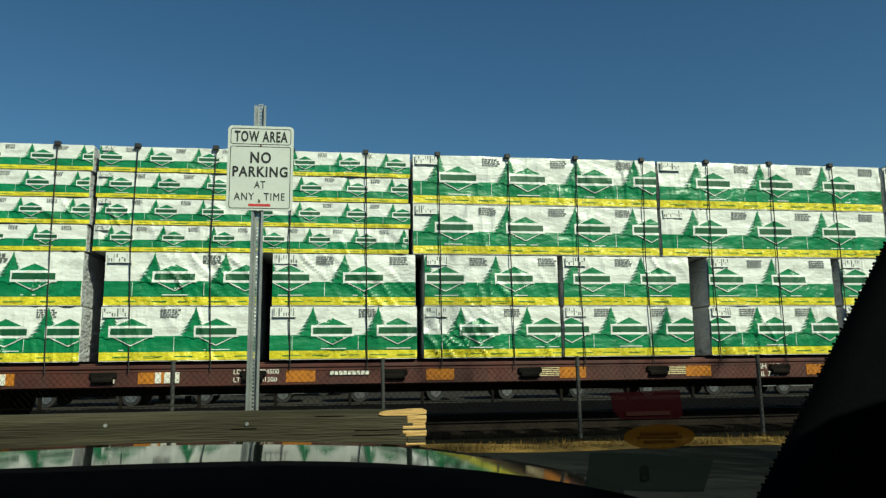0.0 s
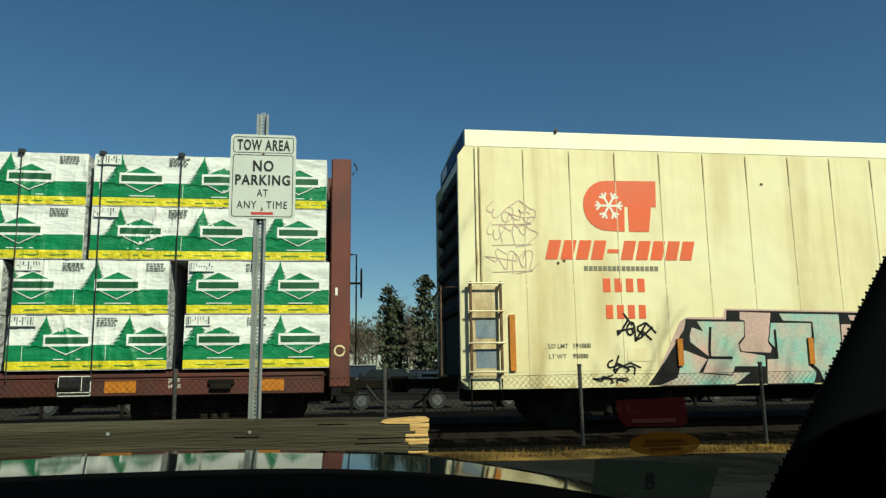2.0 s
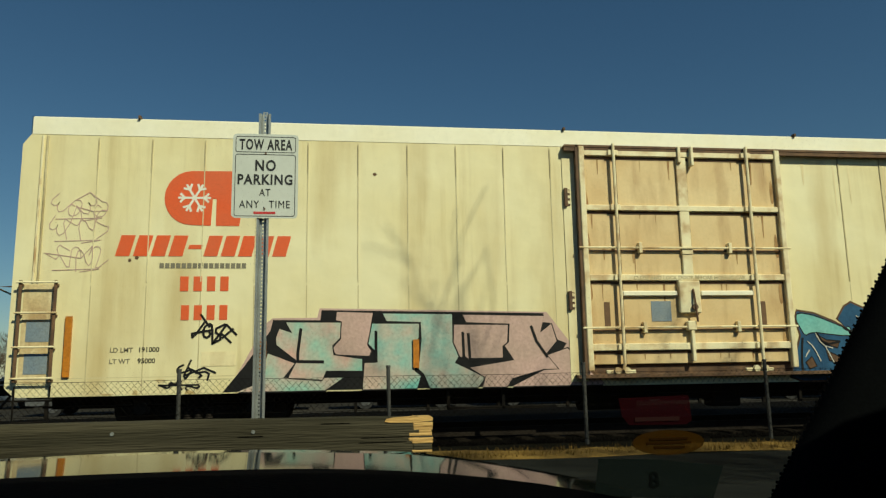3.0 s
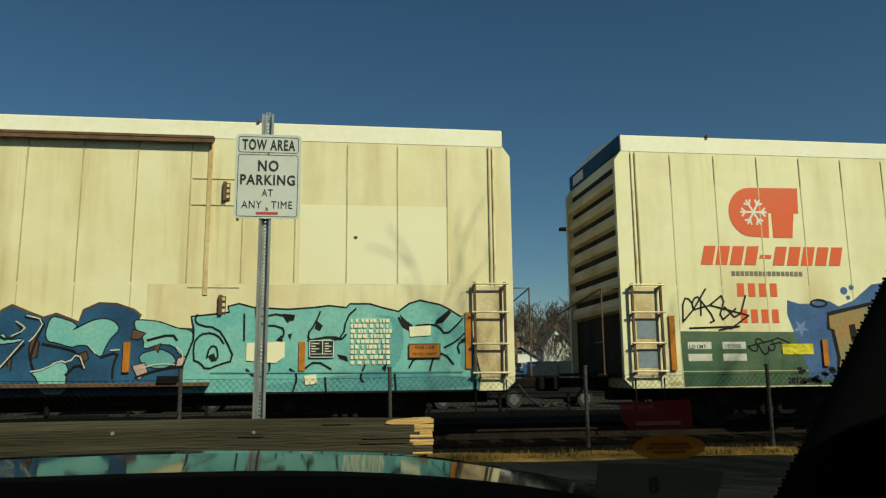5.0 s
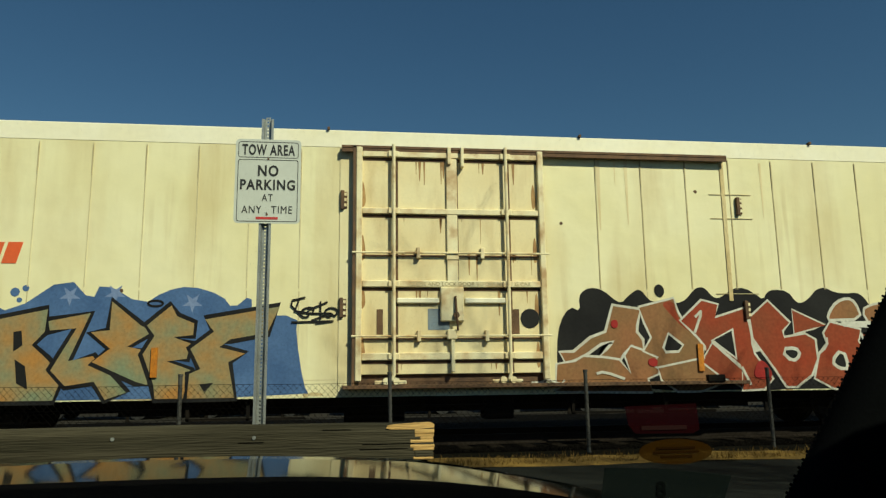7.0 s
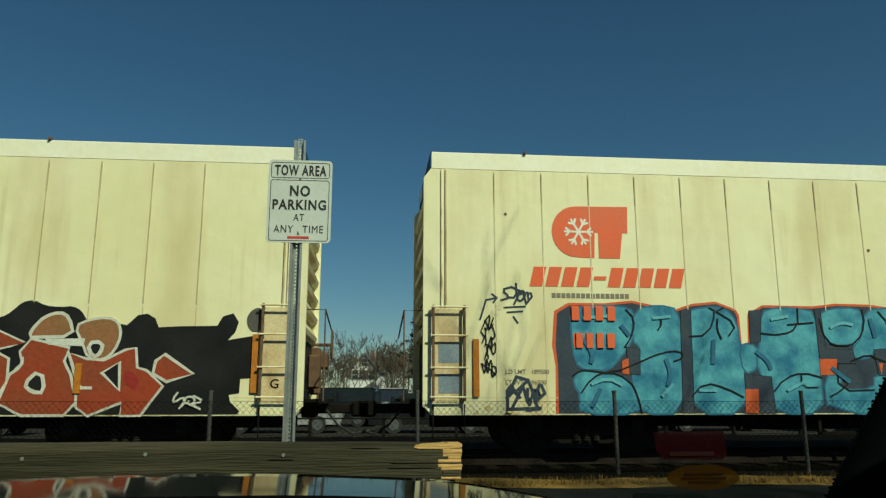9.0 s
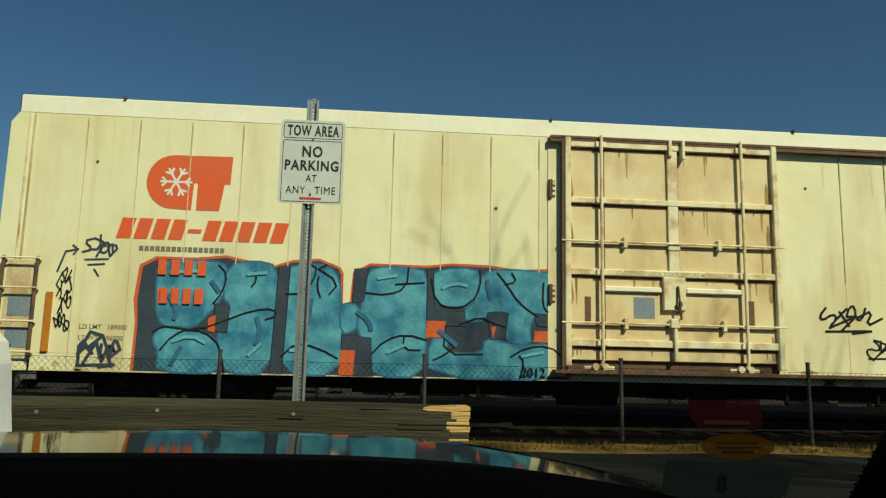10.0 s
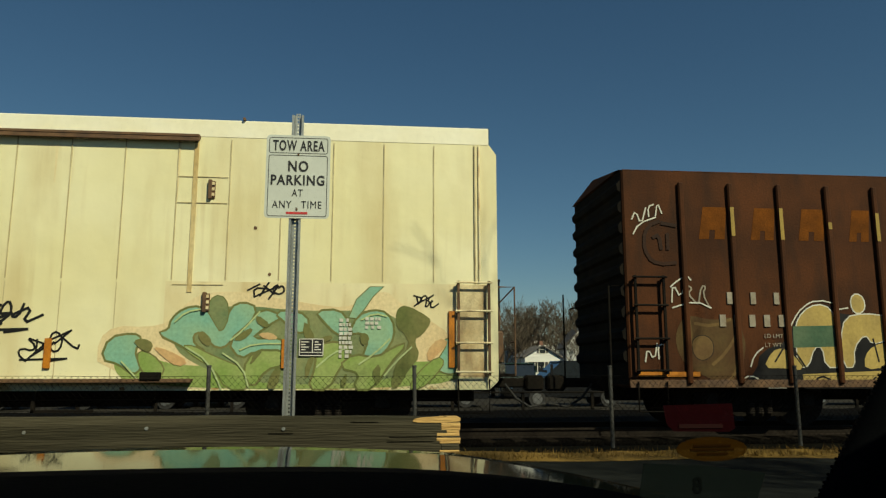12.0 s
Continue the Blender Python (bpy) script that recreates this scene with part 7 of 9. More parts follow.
def lumber_car():
    """Centre-beam flat car; local origin at -9.0 of the train's line."""
    o = -9.0
    L, W = 22.86, CAR_W
    car = railcar("lumber_flat_car", o, "maroon centre-beam flat car with tall end bulkheads")
    part("deck", Mesh().box(.0, L, .12, W - .12, 1.02, 1.13, .01), M_MAROON, car)
    part("side_sill", Mesh().box(0, L - .4, .02, .16, .76, 1.06, .02).box(0, L - .4, 0.0, .2, 1.04, 1.1, .01), M_MAROON, car)
    part("side_sill", Mesh().box(0, L - .4, W - .16, W - .02, .76, 1.06, .02), M_MAROON, car)
    part("centre_sill", Mesh().box(.3, L - .3, W / 2 - .25, W / 2 + .25, .6, 1.02), M_DARK, car)
    part("centre_beam", Mesh().box(.3, L - .3, W / 2 - .06, W / 2 + .06, 1.1, 4.6), M_MAROON, car)
    for xs, way in ((0.0, 1), (L, -1)):
        a, b = sorted((xs, xs + way * .32))
        bk = part("bulkhead", Mesh().box(a, b, .0, .12, .85, 4.56, .02).box(a, b, W - .12, W, .85, 4.56, .02), M_BULK, car, "maroon steel end bulkhead")
        part("bulkhead_plate", Mesh().box(min(xs + way * .12, xs + way * .2), max(xs + way * .12, xs + way * .2), .1, W - .1, 1.0, 4.5), M_SOOTY, bk)
        # Flat dark plate painted as the shade in the upper hollow.
        part("hollow_shade_plate", Mesh().box(min(xs + way * .108, xs + way * .119), max(xs + way * .108, xs + way * .119), W * .35, W - .2, 3.75, 4.42), M_DARK, bk)
        for y in (W / 2 - .1, W * .28, W * .72):
            part("bulkhead_post", Mesh().box(a, b - .1 if way > 0 else b, y - .05, y + .05, 1.0, 4.5, .01), M_SOOTY, bk)
        for z in (1.5, 2.15, 2.85, 3.5, 4.15):
            part("bulkhead_rib", Mesh().box(min(xs + way * .1, xs + way * .22), max(xs + way * .1, xs + way * .22), .12, W - .12, z, z + .14, .01), M_SOOTY, bk)
        part("grab_iron", Mesh().tube([(xs, .25, 3.0), (xs - way * .1, .25, 3.0), (xs - way * .1, .25, 1.2)], .015, 6).tube([(xs - way * .1, .25, 1.9), (xs - way * .1, .6, 1.9)], .013, 6).tube([(xs - way * .05, .05, 4.5), (xs - way * .1, .05, 4.4), (xs - way * .02, .05, 4.3)], .012, 6), M_DARK, bk)
        part("slot", Mesh().box(a + .08, a + .12, -.004, 0, 2.3, 2.42), M_WHITE, bk)
        part("round_mark", strokes([[((a + b) / 2 + .08 * math.cos(q), 1.42 + .08 * math.sin(q)) for q in (k * .6 for k in range(12))]], .025, -.004), M_DOOR, bk, fix=False)
        coupler(car, xs, -way)
    part("brake_wheel", Mesh().tube([(L + .2, .9 + .25 * math.cos(k * .4), 2.6 + .25 * math.sin(k * .4)) for k in range(17)], .014, 6).tube([(L, .9, 2.6), (L + .2, .9, 2.6)], .02, 6), M_DARK, car)
    for k in range(10):
        part("orange_patch", Mesh().box(1.6 + 2.2 * k, 2.05 + 2.2 * k, .012, .02, .82, 1.0), M_ORANGE, car)
        part("winch", Mesh().box(.9 + 2.2 * k, 1.3 + 2.2 * k, -.02, .1, .9, 1.0, .02).disc((1.1 + 2.2 * k, .0, .88), (1, 0, 0), .05, .3, 10), M_DARK, car)
    lettering("L 75-0", .14, M_WHITE, car, 9.0 + 8.62 - .4, .016, .86, name="stencil")
    lettering("IH 11-5", .12, M_WHITE, car, 9.0 + 7.15, .016, .93, name="stencil")
    lettering("IL 73-0", .12, M_WHITE, car, 9.0 + 7.15, .016, .80, name="stencil")
    lettering("JACK", .08, M_WHITE, car, 9.0 + 11.12, .016, .97, name="stencil")
    lettering("HERE", .08, M_WHITE, car, 9.0 + 11.12, .016, .88, name="stencil")
    lettering("LD LMT  224500", .1, M_WHITE, car, 9.0 - 1.6, .016, .95, name="stencil")
    lettering("LT WT    61500", .1, M_WHITE, car, 9.0 - 1.6, .016, .83, name="stencil")
    blocks("car_number", 9.0 - 5.2, 9.0 - 4.8, .83, .99, 2, .016, M_WHITE, car, gap=.35, hollow=False)
    blocks("car_number", 9.0 - 3.6, 9.0 - 3.28, .83, .99, 2, .016, M_WHITE, car, gap=.35, hollow=False)
    blocks("car_number", 9.0 - 2.75, 9.0 - 2.35, .83, .99, 3, .016, M_WHITE, car, gap=.35, hollow=False)
    blocks("web_mark", 9.0 - .12, 9.0 + .5, .92, .98, 9, .016, M_WHITE, car, hollow=False)
    for k in range(5):
        part("small_print", Mesh().box(9.0 + 3.2, 9.0 + 3.65 + .1 * (k % 2), .014, .02, .86 + k * .03, .875 + k * .03).box(9.0 + 5.25, 9.0 + 5.85 + .1 * (k % 2), .014, .02, .86 + k * .03, .875 + k * .03), M_DOOR, car)
    dp = part("data_panel", Mesh().box(9 + 9.55, 9 + 10.02, -.03, .01, .78, 1.08), M_BLACK, car, "black stencil panel")
    bd = Mesh()
    for a, b, c, d in ((0, .47, 0, .012), (0, .47, .288, .3), (0, .012, 0, .3), (.458, .47, 0, .3), (.33, .34, .05, .3), (0, .47, .05, .06)):
        bd.box(9 + 9.55 + a, 9 + 9.55 + b, -.034, -.031, .78 + c, .78 + d)
    part("panel_border", bd, M_WHITE, dp)
    for x in (2.4, L - 2.1):
        truck(car, x)
    # load straps from the top corners to the winches
    for k in range(18):
        x = 9.0 - 7.95 + 1.195 * k
        part("strap", Mesh().tube([(x, W / 2, 4.60), (x, .02, 4.565), (x + .01, -.045, 4.5), (x + .03 * math.sin(k), -.045, 2.85), (x + .04, -.03, 1.0)], .009, 5), M_STRAP, car)
        part("corner_guard", Mesh().box(x - .045, x + .045, -.06, .03, 4.50, 4.575, .01), M_STRAP, car)
    return car


lumber_car()


def cut_up(outline, pitch):
    """An outline in x and z, cut along a grid so that it can follow creased film."""
    bm = bmesh.new()
    bm.faces.new([bm.verts.new((x, 0, z)) for x, z in outline])
    for axis in (0, 2):
        vals = [v.co[axis] for v in bm.verts]
        k = math.ceil(min(vals) / pitch)
        while k * pitch < max(vals) - 1e-4:
            co, no = Vector((0, 0, 0)), Vector((0, 0, 0))
            co[axis], no[axis] = k * pitch, 1.0
            bmesh.ops.bisect_plane(bm, geom=bm.verts[:] + bm.edges[:] + bm.faces[:], plane_co=co, plane_no=no)
            k += 1
    bm.verts.index_update()
    verts, faces = [(v.co.x, v.co.z) for v in bm.verts], [tuple(v.index for v in f.verts) for f in bm.faces]
    bm.free()
    return verts, faces


def logo_forms(s):
    """Print of one mark: pine, roof shape, white band with one plain bar, chevron. Layer, slot, outline."""
    forms = []
    for i in range(8):
        zt, w = .36 - .055 * i, .022 + .03 * i
        forms.append((1, 0, [(-.30 - w * 1.25, zt - .075), (-.30 - w * .5, zt - .052), (-.30 - w * .1, zt - .09), (-.30 + w * .5, zt - .05), (-.30 + w, zt - .07), (-.295, zt + .03)]))
    forms.append((1, 0, [(-.52, -.075), (-.44, -.02), (-.3, .0), (-.2, -.02), (-.2, -.075)]))
    forms.append((2, 1, [(-.31, .06), (.33, .06), (.01, .212)]))
    forms.append((3, 0, [(-.262, .07), (.282, .07), (.01, .198)]))
    forms.append((2, 1, [(-.31, -.06), (.33, -.06), (.01, -.222)]))
    forms.append((3, 0, [(-.262, -.07), (.282, -.07), (.01, -.205)]))
    forms.append((4, 1, [(-.325, -.088), (.345, -.088), (.345, .088), (-.325, .088)]))
    forms.append((5, 2, [(-.295, -.05), (.315, -.05), (.315, .05), (-.295, .05)]))
    return [(layer, slot, *cut_up([(a * s, b * s) for a, b in o], .04)) for layer, slot, o in forms]


LOGO_LARGE, LOGO_SMALL = logo_forms(1.0), logo_forms(.52)


def lumber_pack(x0, x1, z0, z1, seed, thin=False, marks=()):
    """A wrapped bundle: creased film, printed bands, marks, end film, bearers."""
    rnd = random.Random(seed)
    w, h, dep = x1 - x0, z1 - z0 - .012, 1.3
    top = tagged(new("lumber_pack"), "lumber bundle in white wrap printed with green and yellow bands", "lumber", "lumber bundles on the flat car")
    top.matrix_basis = pose(x0, TRAIN_Y, z0)
    nx, nz = max(8, int(w / .036)), 10 if thin else 21
    slope, slack = rnd.uniform(-.9, .9), rnd.uniform(.6, 1.3)

    def wave(x, z):
        big = noise.noise(Vector((x * 1.4 + seed * 7.1, z * 2.6, seed))) * .018
        u, v = x + slope * z, z - slope * x
        fold = abs(noise.noise(Vector((u * 3.2, v * .8, seed * 3.3))))
        fine = abs(noise.noise(Vector((u * 7.5 + 4, v * 1.6, seed * 1.7))))
        loose = max(0.0, noise.noise(Vector((x * .9, z * 1.1 + 9, seed * 2.1))) + .42)
        return big - slack * loose * (.030 * max(0, .22 - fold) / .22 + .010 * max(0, .18 - fine) / .18)

    def sheet(xa, xb, za, zb, y, rows):
        m = Mesh()
        vs = [(xa + (xb - xa) * i / nx, y + wave(xa + (xb - xa) * i / nx, za + (zb - za) * j / rows), za + (zb - za) * j / rows) for j in range(rows + 1) for i in range(nx + 1)]
        m.add(vs, [(j * (nx + 1) + i, j * (nx + 1) + i + 1, (j + 1) * (nx + 1) + i + 1, (j + 1) * (nx + 1) + i) for j in range(rows) for i in range(nx)])
        return m

    body = sheet(0, w, 0, h, 0, nz)
    part("wrap", body, M_WRAP, top, fix=False)
    part("bundle", Mesh().box(.006, w - .006, .035, dep, .004, h - .003), M_WRAP, top)
    part("end_film", Mesh().box(-.004, .0, .02, dep, .01, h - .01).box(w, w + .004, .02, dep, .01, h - .01), M_WRAP_END, top, "grey crumpled end film")
    part("green_band", sheet(0.0, w, h * .17, h * .46, -.006, 5), M_GREEN, top, "green printed band", fix=False)
    part("yellow_band", sheet(0.0, w, h * .015, h * .168, -.006, 3), M_YELLOW, top, "yellow printed band", fix=False)
    s = .52 if thin else 1.0
    pitch = .74 if thin else 1.2
    if not marks:
        x = rnd.uniform(.25, .95) * s
        marks = []
        while x < w + .1:
            marks.append(x)
            x += pitch * rnd.uniform(.97, 1.05)
    zc = h * .54

    def flat(x0p, x1p, za, zb):
        y = -.0075 + min(wave(x0p, za), wave(x1p, zb), wave(x1p, za), wave(x0p, zb))
        return [(x0p, y, za), (x1p, y, za), (x1p, y, zb), (x0p, y, zb)], [(0, 1, 2, 3)]

    for x in marks:
        m = Mesh()
        for layer, slot, vs, fs in LOGO_SMALL if thin else LOGO_LARGE:
            pts = [(min(max(a + x, .003), w - .003), b + zc) for a, b in vs]
            m.add([(a, wave(a, b) - .017 - .0014 * layer, b) for a, b in pts], fs, slot)
        part("printed_logo", m, [M_GREEN, M_WRAP, M_DEEP_GREEN], top, fix=False)
        px = x + .42 * s
        if .02 < px and px + .3 * s < w:
            pr = Mesh()
            for k in range(4):
                a = px
                while a < px + .26 * s:
                    d = rnd.uniform(.02, .06) * s
                    pr.add(*flat(a, a + d, h * (.80 + .042 * k), h * (.827 + .042 * k)))
                    a += d + .012
            part("small_print", pr, M_PRINT, top, fix=False)
        if 0 < x - .62 * s < w:
            part("print_joint", Mesh().add(*flat(x - .62 * s, x - .612 * s, h * .18, h * .44)), M_WRAP, top, fix=False)
        if 0 < x - .2 * s and x + .25 * s < w:
            part("small_print", Mesh().add(*flat(x - .17 * s, x + .22 * s, h * .195, h * .212)), M_WRAP, top, fix=False)
    lb = part("barcode_label", Mesh().box(.04, .04 + .36 * s, -.035, -.026, h * .80, h * .985), M_WRAP, top)
    m = Mesh()
    for k in range(9):
        a = .05 + .038 * k * s
        m.box(a, a + rnd.uniform(.008, .026) * s, -.0365, -.0352, h * rnd.choice((.82, .90)), h * rnd.choice((.88, .965)))
    part("barcode", m, M_PRINT, lb)
    m = Mesh()
    for k in range(int(w / .45)):
        a = .2 + k * .45
        m.add(*flat(a, a + .28, h * .075, h * .09))
    part("band_print", m, M_GREEN, top, fix=False)
    for a in (w * .12, w * .5, w * .88):
        part("bearer", Mesh().box(a - .045, a + .045, .03, dep, -.011, .004), M_TIMBER, top)
    MOVERS.append((top, x0))


seed = 0
for xa, xb in ((-8.6, -3.83), (-3.76, 1.15)):
    for k in range(4):
        seed += 1
        lumber_pack(xa + .02 * (k % 2), xb - .03 * ((k + 1) % 2), 2.845 + .424 * k, 2.845 + .424 * (k + 1), seed, True)
# (ends of the bundle, places of the printed marks on the lower and on the upper one)
UPPER = (((1.2, 5.44), (1.88, 3.08, 4.26, 5.29), (1.95, 3.14, 4.32, 5.35)), ((5.5, 9.76), (6.39, 7.6, 8.83), (6.5, 7.7, 8.92)), ((9.86, 13.46), (), ()))
LOWER = (((-8.5, -6.3), (), ()), ((-6.1, -3.88), (-4.92, -4.03), (-5.7, -4.6)), ((-3.58, -1.26), (-3.13, -1.88), (-2.55, -1.48)), ((-1.06, 1.23), (-.1, .93), (-.8, .37)),
         ((1.36, 3.62), (2.27, 3.38), (1.69, 2.85)), ((3.70, 5.95), (3.81, 4.82, 5.8), (4.19, 5.37)), ((6.28, 8.63), (6.41, 7.45, 8.46), (6.6, 7.77)),
         ((8.78, 11.06), (), ()), ((11.32, 13.52), (), ()))
for (xa, xb), *marks in UPPER:
    for k in range(2):
        seed += 1
        lumber_pack(xa, xb, 2.85 + .845 * k, 2.85 + .845 * (k + 1), seed, False, [x - xa for x in marks[k]])
for (xa, xb), *marks in LOWER:
    for k in range(2):
        seed += 1
        lumber_pack(xa + .02 * k, xb + .02 * (1 - k), 1.16 + .843 * k, 1.16 + .843 * (k + 1), seed, False, [x - xa for x in marks[k]])


# ---- beside the track: fence, sign, timber barrier ----
def build_fence():
    fence = thing("chain_link_fence", "low galvanised chain-link fence with bare posts", "fence")
    post = Mesh().tube([(0, 0, -.05), (0, 0, 1.13)], .028, 10).disc((0, 0, 1.14), (0, 0, 1), .034, .03, 10).make("post")
    post.materials.append(M_POST)
    rnd = random.Random(8)
    for k in range(-3, 6):
        p = part("post", post, M_POST, fence)
        p.matrix_basis = pose(.63 + 2.81 * k, FENCE_Y, 0, rnd.uniform(-.8, .8), rnd.uniform(-1.2, .6), 0)
    wires = Mesh()
    x0, x1, z0, z1, r = -8.0, 14.5, .08, 1.0, .0022
    step = .084
    n = int((x1 - x0) / step)
    for i in range(n):
        for s in (-1, 1):
            xa = x0 + i * step
            xb = xa + s * (z1 - z0) * .92
            wob = .012 * math.sin(xa * .9)
            wires.tube([(xa, FENCE_Y - .03 + s * .002, z0), (xb, FENCE_Y - .03 + s * .002 + wob, z1)], r, 4)
    for z in (z0, z1 + .005, .55):
        wires.tube([(x0 + k * .75, FENCE_Y - .03, z + .006 * math.sin(k * 1.7)) for k in range(31)], .003, 4)
    tagged(part("mesh", wires, M_WIRE, fence, "chain-link wire mesh", fix=False), kind="stuff")


def build_sign():
    sign = thing("parking_sign", "white no-parking sign on a perforated galvanised post", "sign", at=(-.565, 5.13, 0))
    # perforated hat-section post
    post = Mesh()
    pitch, w, hole = .0254, .034, .005
    z = 0.0
    while z < 2.9:
        a, b = z + pitch / 2 - hole, z + pitch / 2 + hole
        for xa, xb, za, zb in ((-w / 2, w / 2, z, a), (-w / 2, w / 2, b, z + pitch), (-w / 2, -hole, a, b), (hole, w / 2, a, b)):
            post.add([(xa, .03, za), (xb, .03, za), (xb, .03, zb), (xa, .03, zb)], [(0, 1, 2, 3)])
        z += pitch
    for s in (-1, 1):
        prof = [(s * .017, .03), (s * .026, .0), (s * .042, .0), (s * .042, .004), (s * .029, .004), (s * .019, .033)]
        n = len(prof)
        post.add([(x, y, zz) for zz in (0, 2.9) for x, y in prof], [(i, (i + 1) % n, n + (i + 1) % n, n + i) for i in range(n)] + [tuple(range(n)), tuple(range(n, 2 * n))])
    part("post", post, M_STEEL, sign, "perforated galvanised channel post")
    # plate with rounded corners
    W, H, zc = .452, .607, 2.441

    def rounded(w, h, r, n=6):
        out = []
        for cx, cz, a0 in ((w - r, h - r, 0), (-w + r, h - r, 90), (-w + r, -h + r, 180), (w - r, -h + r, 270)):
            out += [(cx + r * math.cos(radians(a0 + 90 * k / n)), cz + r * math.sin(radians(a0 + 90 * k / n))) for k in range(n + 1)]
        return out

    dx = .012
    part("plate", Mesh().prism([(x + dx, z + zc) for x, z in rounded(W / 2, H / 2, .03)], -.008, -.004), M_SIGN, sign, "aged white sign plate")

    def frame_line(zlo, zhi, name):
        m = Mesh()
        cz, hh, t = (zlo + zhi) / 2, (zhi - zlo) / 2, .0045
        o, i = rounded(W / 2 - .018, hh, .018), rounded(W / 2 - .018 - t, hh - t, .014)
        n = len(o)
        m.add([(x + dx, -.0092, z + cz) for x, z in o] + [(x + dx, -.0092, z + cz) for x, z in i], [(k, (k + 1) % n, n + (k + 1) % n, n + k) for k in range(n)])
        part(name, m, M_BLACK, sign, "thin black border", fix=False)

    frame_line(zc + H / 2 - .135, zc + H / 2 - .018, "border")
    frame_line(zc - H / 2 + .012, zc + H / 2 - .148, "border")
    top = zc + H / 2
    for text, size, base, width in (("TOW AREA", .098, .113, .365), ("NO", .108, .266, .142), ("PARKING", .1, .365, .376), ("AT", .074, .449, .075), ("ANY . TIME", .076, .535, .345)):
        t = lettering(text, size, M_BLACK, sign, dx, -.0092, top - base, width=width, align="CENTER", name="sign_words", bold=.026 if size > .09 else 0.0, space=1.15)
        if text == "TOW AREA":
            for v in t.data.vertices:
                v.co.z = top - base + (v.co.z - (top - base)) * 1.08
    part("red_line", Mesh().box(dx - .075, dx + .075, -.0095, -.008, zc - H / 2 + .028, zc - H / 2 + .046), M_REDP, sign, "small red printed strip")
    for z in (top - .142, zc - H / 2 + .065):
        part("bolt", Mesh().disc((dx, -.010, z), (0, 1, 0), .007, .008, 8), M_RUSTY, sign)


def build_barrier():
    """Long weathered timber on stub posts; its end is split and raw."""
    rnd = random.Random(14)
    bar = thing("timber_barrier", "long weathered timber barrier with a raw splintered end", "barrier", at=(0, TIMBER_Y, 0))
    m = Mesh()
    n = 60
    ring = [(-.0, .545), (-.004, .60), (-.002, .72), (.012, .765), (.06, .772), (.15, .768), (.18, .755), (.185, .56), (.15, .535), (.03, .533)]
    k = len(ring)
    vs = []
    for i in range(n + 1):
        x = -9.0 + 9.50 * i / n
        for y, z in ring:
            vs.append((x, y + .006 * noise.noise(Vector((x * 2, z * 9, y * 9))), z + .008 * noise.noise(Vector((x * 1.3, y * 8, z * 8 + 5))) + (.012 if x < -1 else .012 * (.5 - x) / 1.5)))
    m.add(vs, [(i * k + j, i * k + (j + 1) % k, (i + 1) * k + (j + 1) % k, (i + 1) * k + j) for i in range(n) for j in range(k)] + [tuple(range(k)), tuple(n * k + j for j in range(k))])
    part("beam", m, M_TIMBER, bar, "grey weathered beam")
    # remaining length as torn fibres
    part("split_core", Mesh().box(.46, .583, .0, .168, .54, .762, .006), M_SPLIT, bar, "raw yellow split wood")
    z = .536
    while z < .76:
        t = rnd.uniform(.012, .03)
        e, s0 = .592 - rnd.uniform(0, .012), rnd.choice((.43, .45, .46, .495))
        part("splinter", Mesh().box(s0, e, -.010 + rnd.uniform(0, .008), .17, z, min(z + t + .005, .768), .004), M_SPLIT if rnd.random() < .8 else M_TIMBER, bar, "raw yellow split wood")
        z += t
    part("torn_top", Mesh().prism([(.27, .742), (.30, .735), (.46, .732), (.59, .742), (.592, .762), (.56, .768), (.50, .766), (.47, .772), (.32, .766), (.28, .758)], -.009, .05), M_SPLIT, bar, "raw yellow split wood")
    for i in range(5):
        x = rnd.uniform(-3, .3)
        z = rnd.uniform(.56, .75)
        part("crack", Mesh().box(x, x + rnd.uniform(.15, .7), -.0065, .004, z, z + rnd.uniform(.002, .005)), M_BALLAST, bar)
    for x, z in ((-.58, .70), (-1.45, .71), (-2.2, .69)):
        part("nail_plug", Mesh().disc((x, -.004, z), (0, 1, 0), .012, .012, 8), M_STEEL, bar)
    for x in (-7.4, -4.6, -1.9, .49):
        part("stub_post", Mesh().box(x - .06, x + .06, .03, .16, -.05, .54, .01), M_DARK, bar)


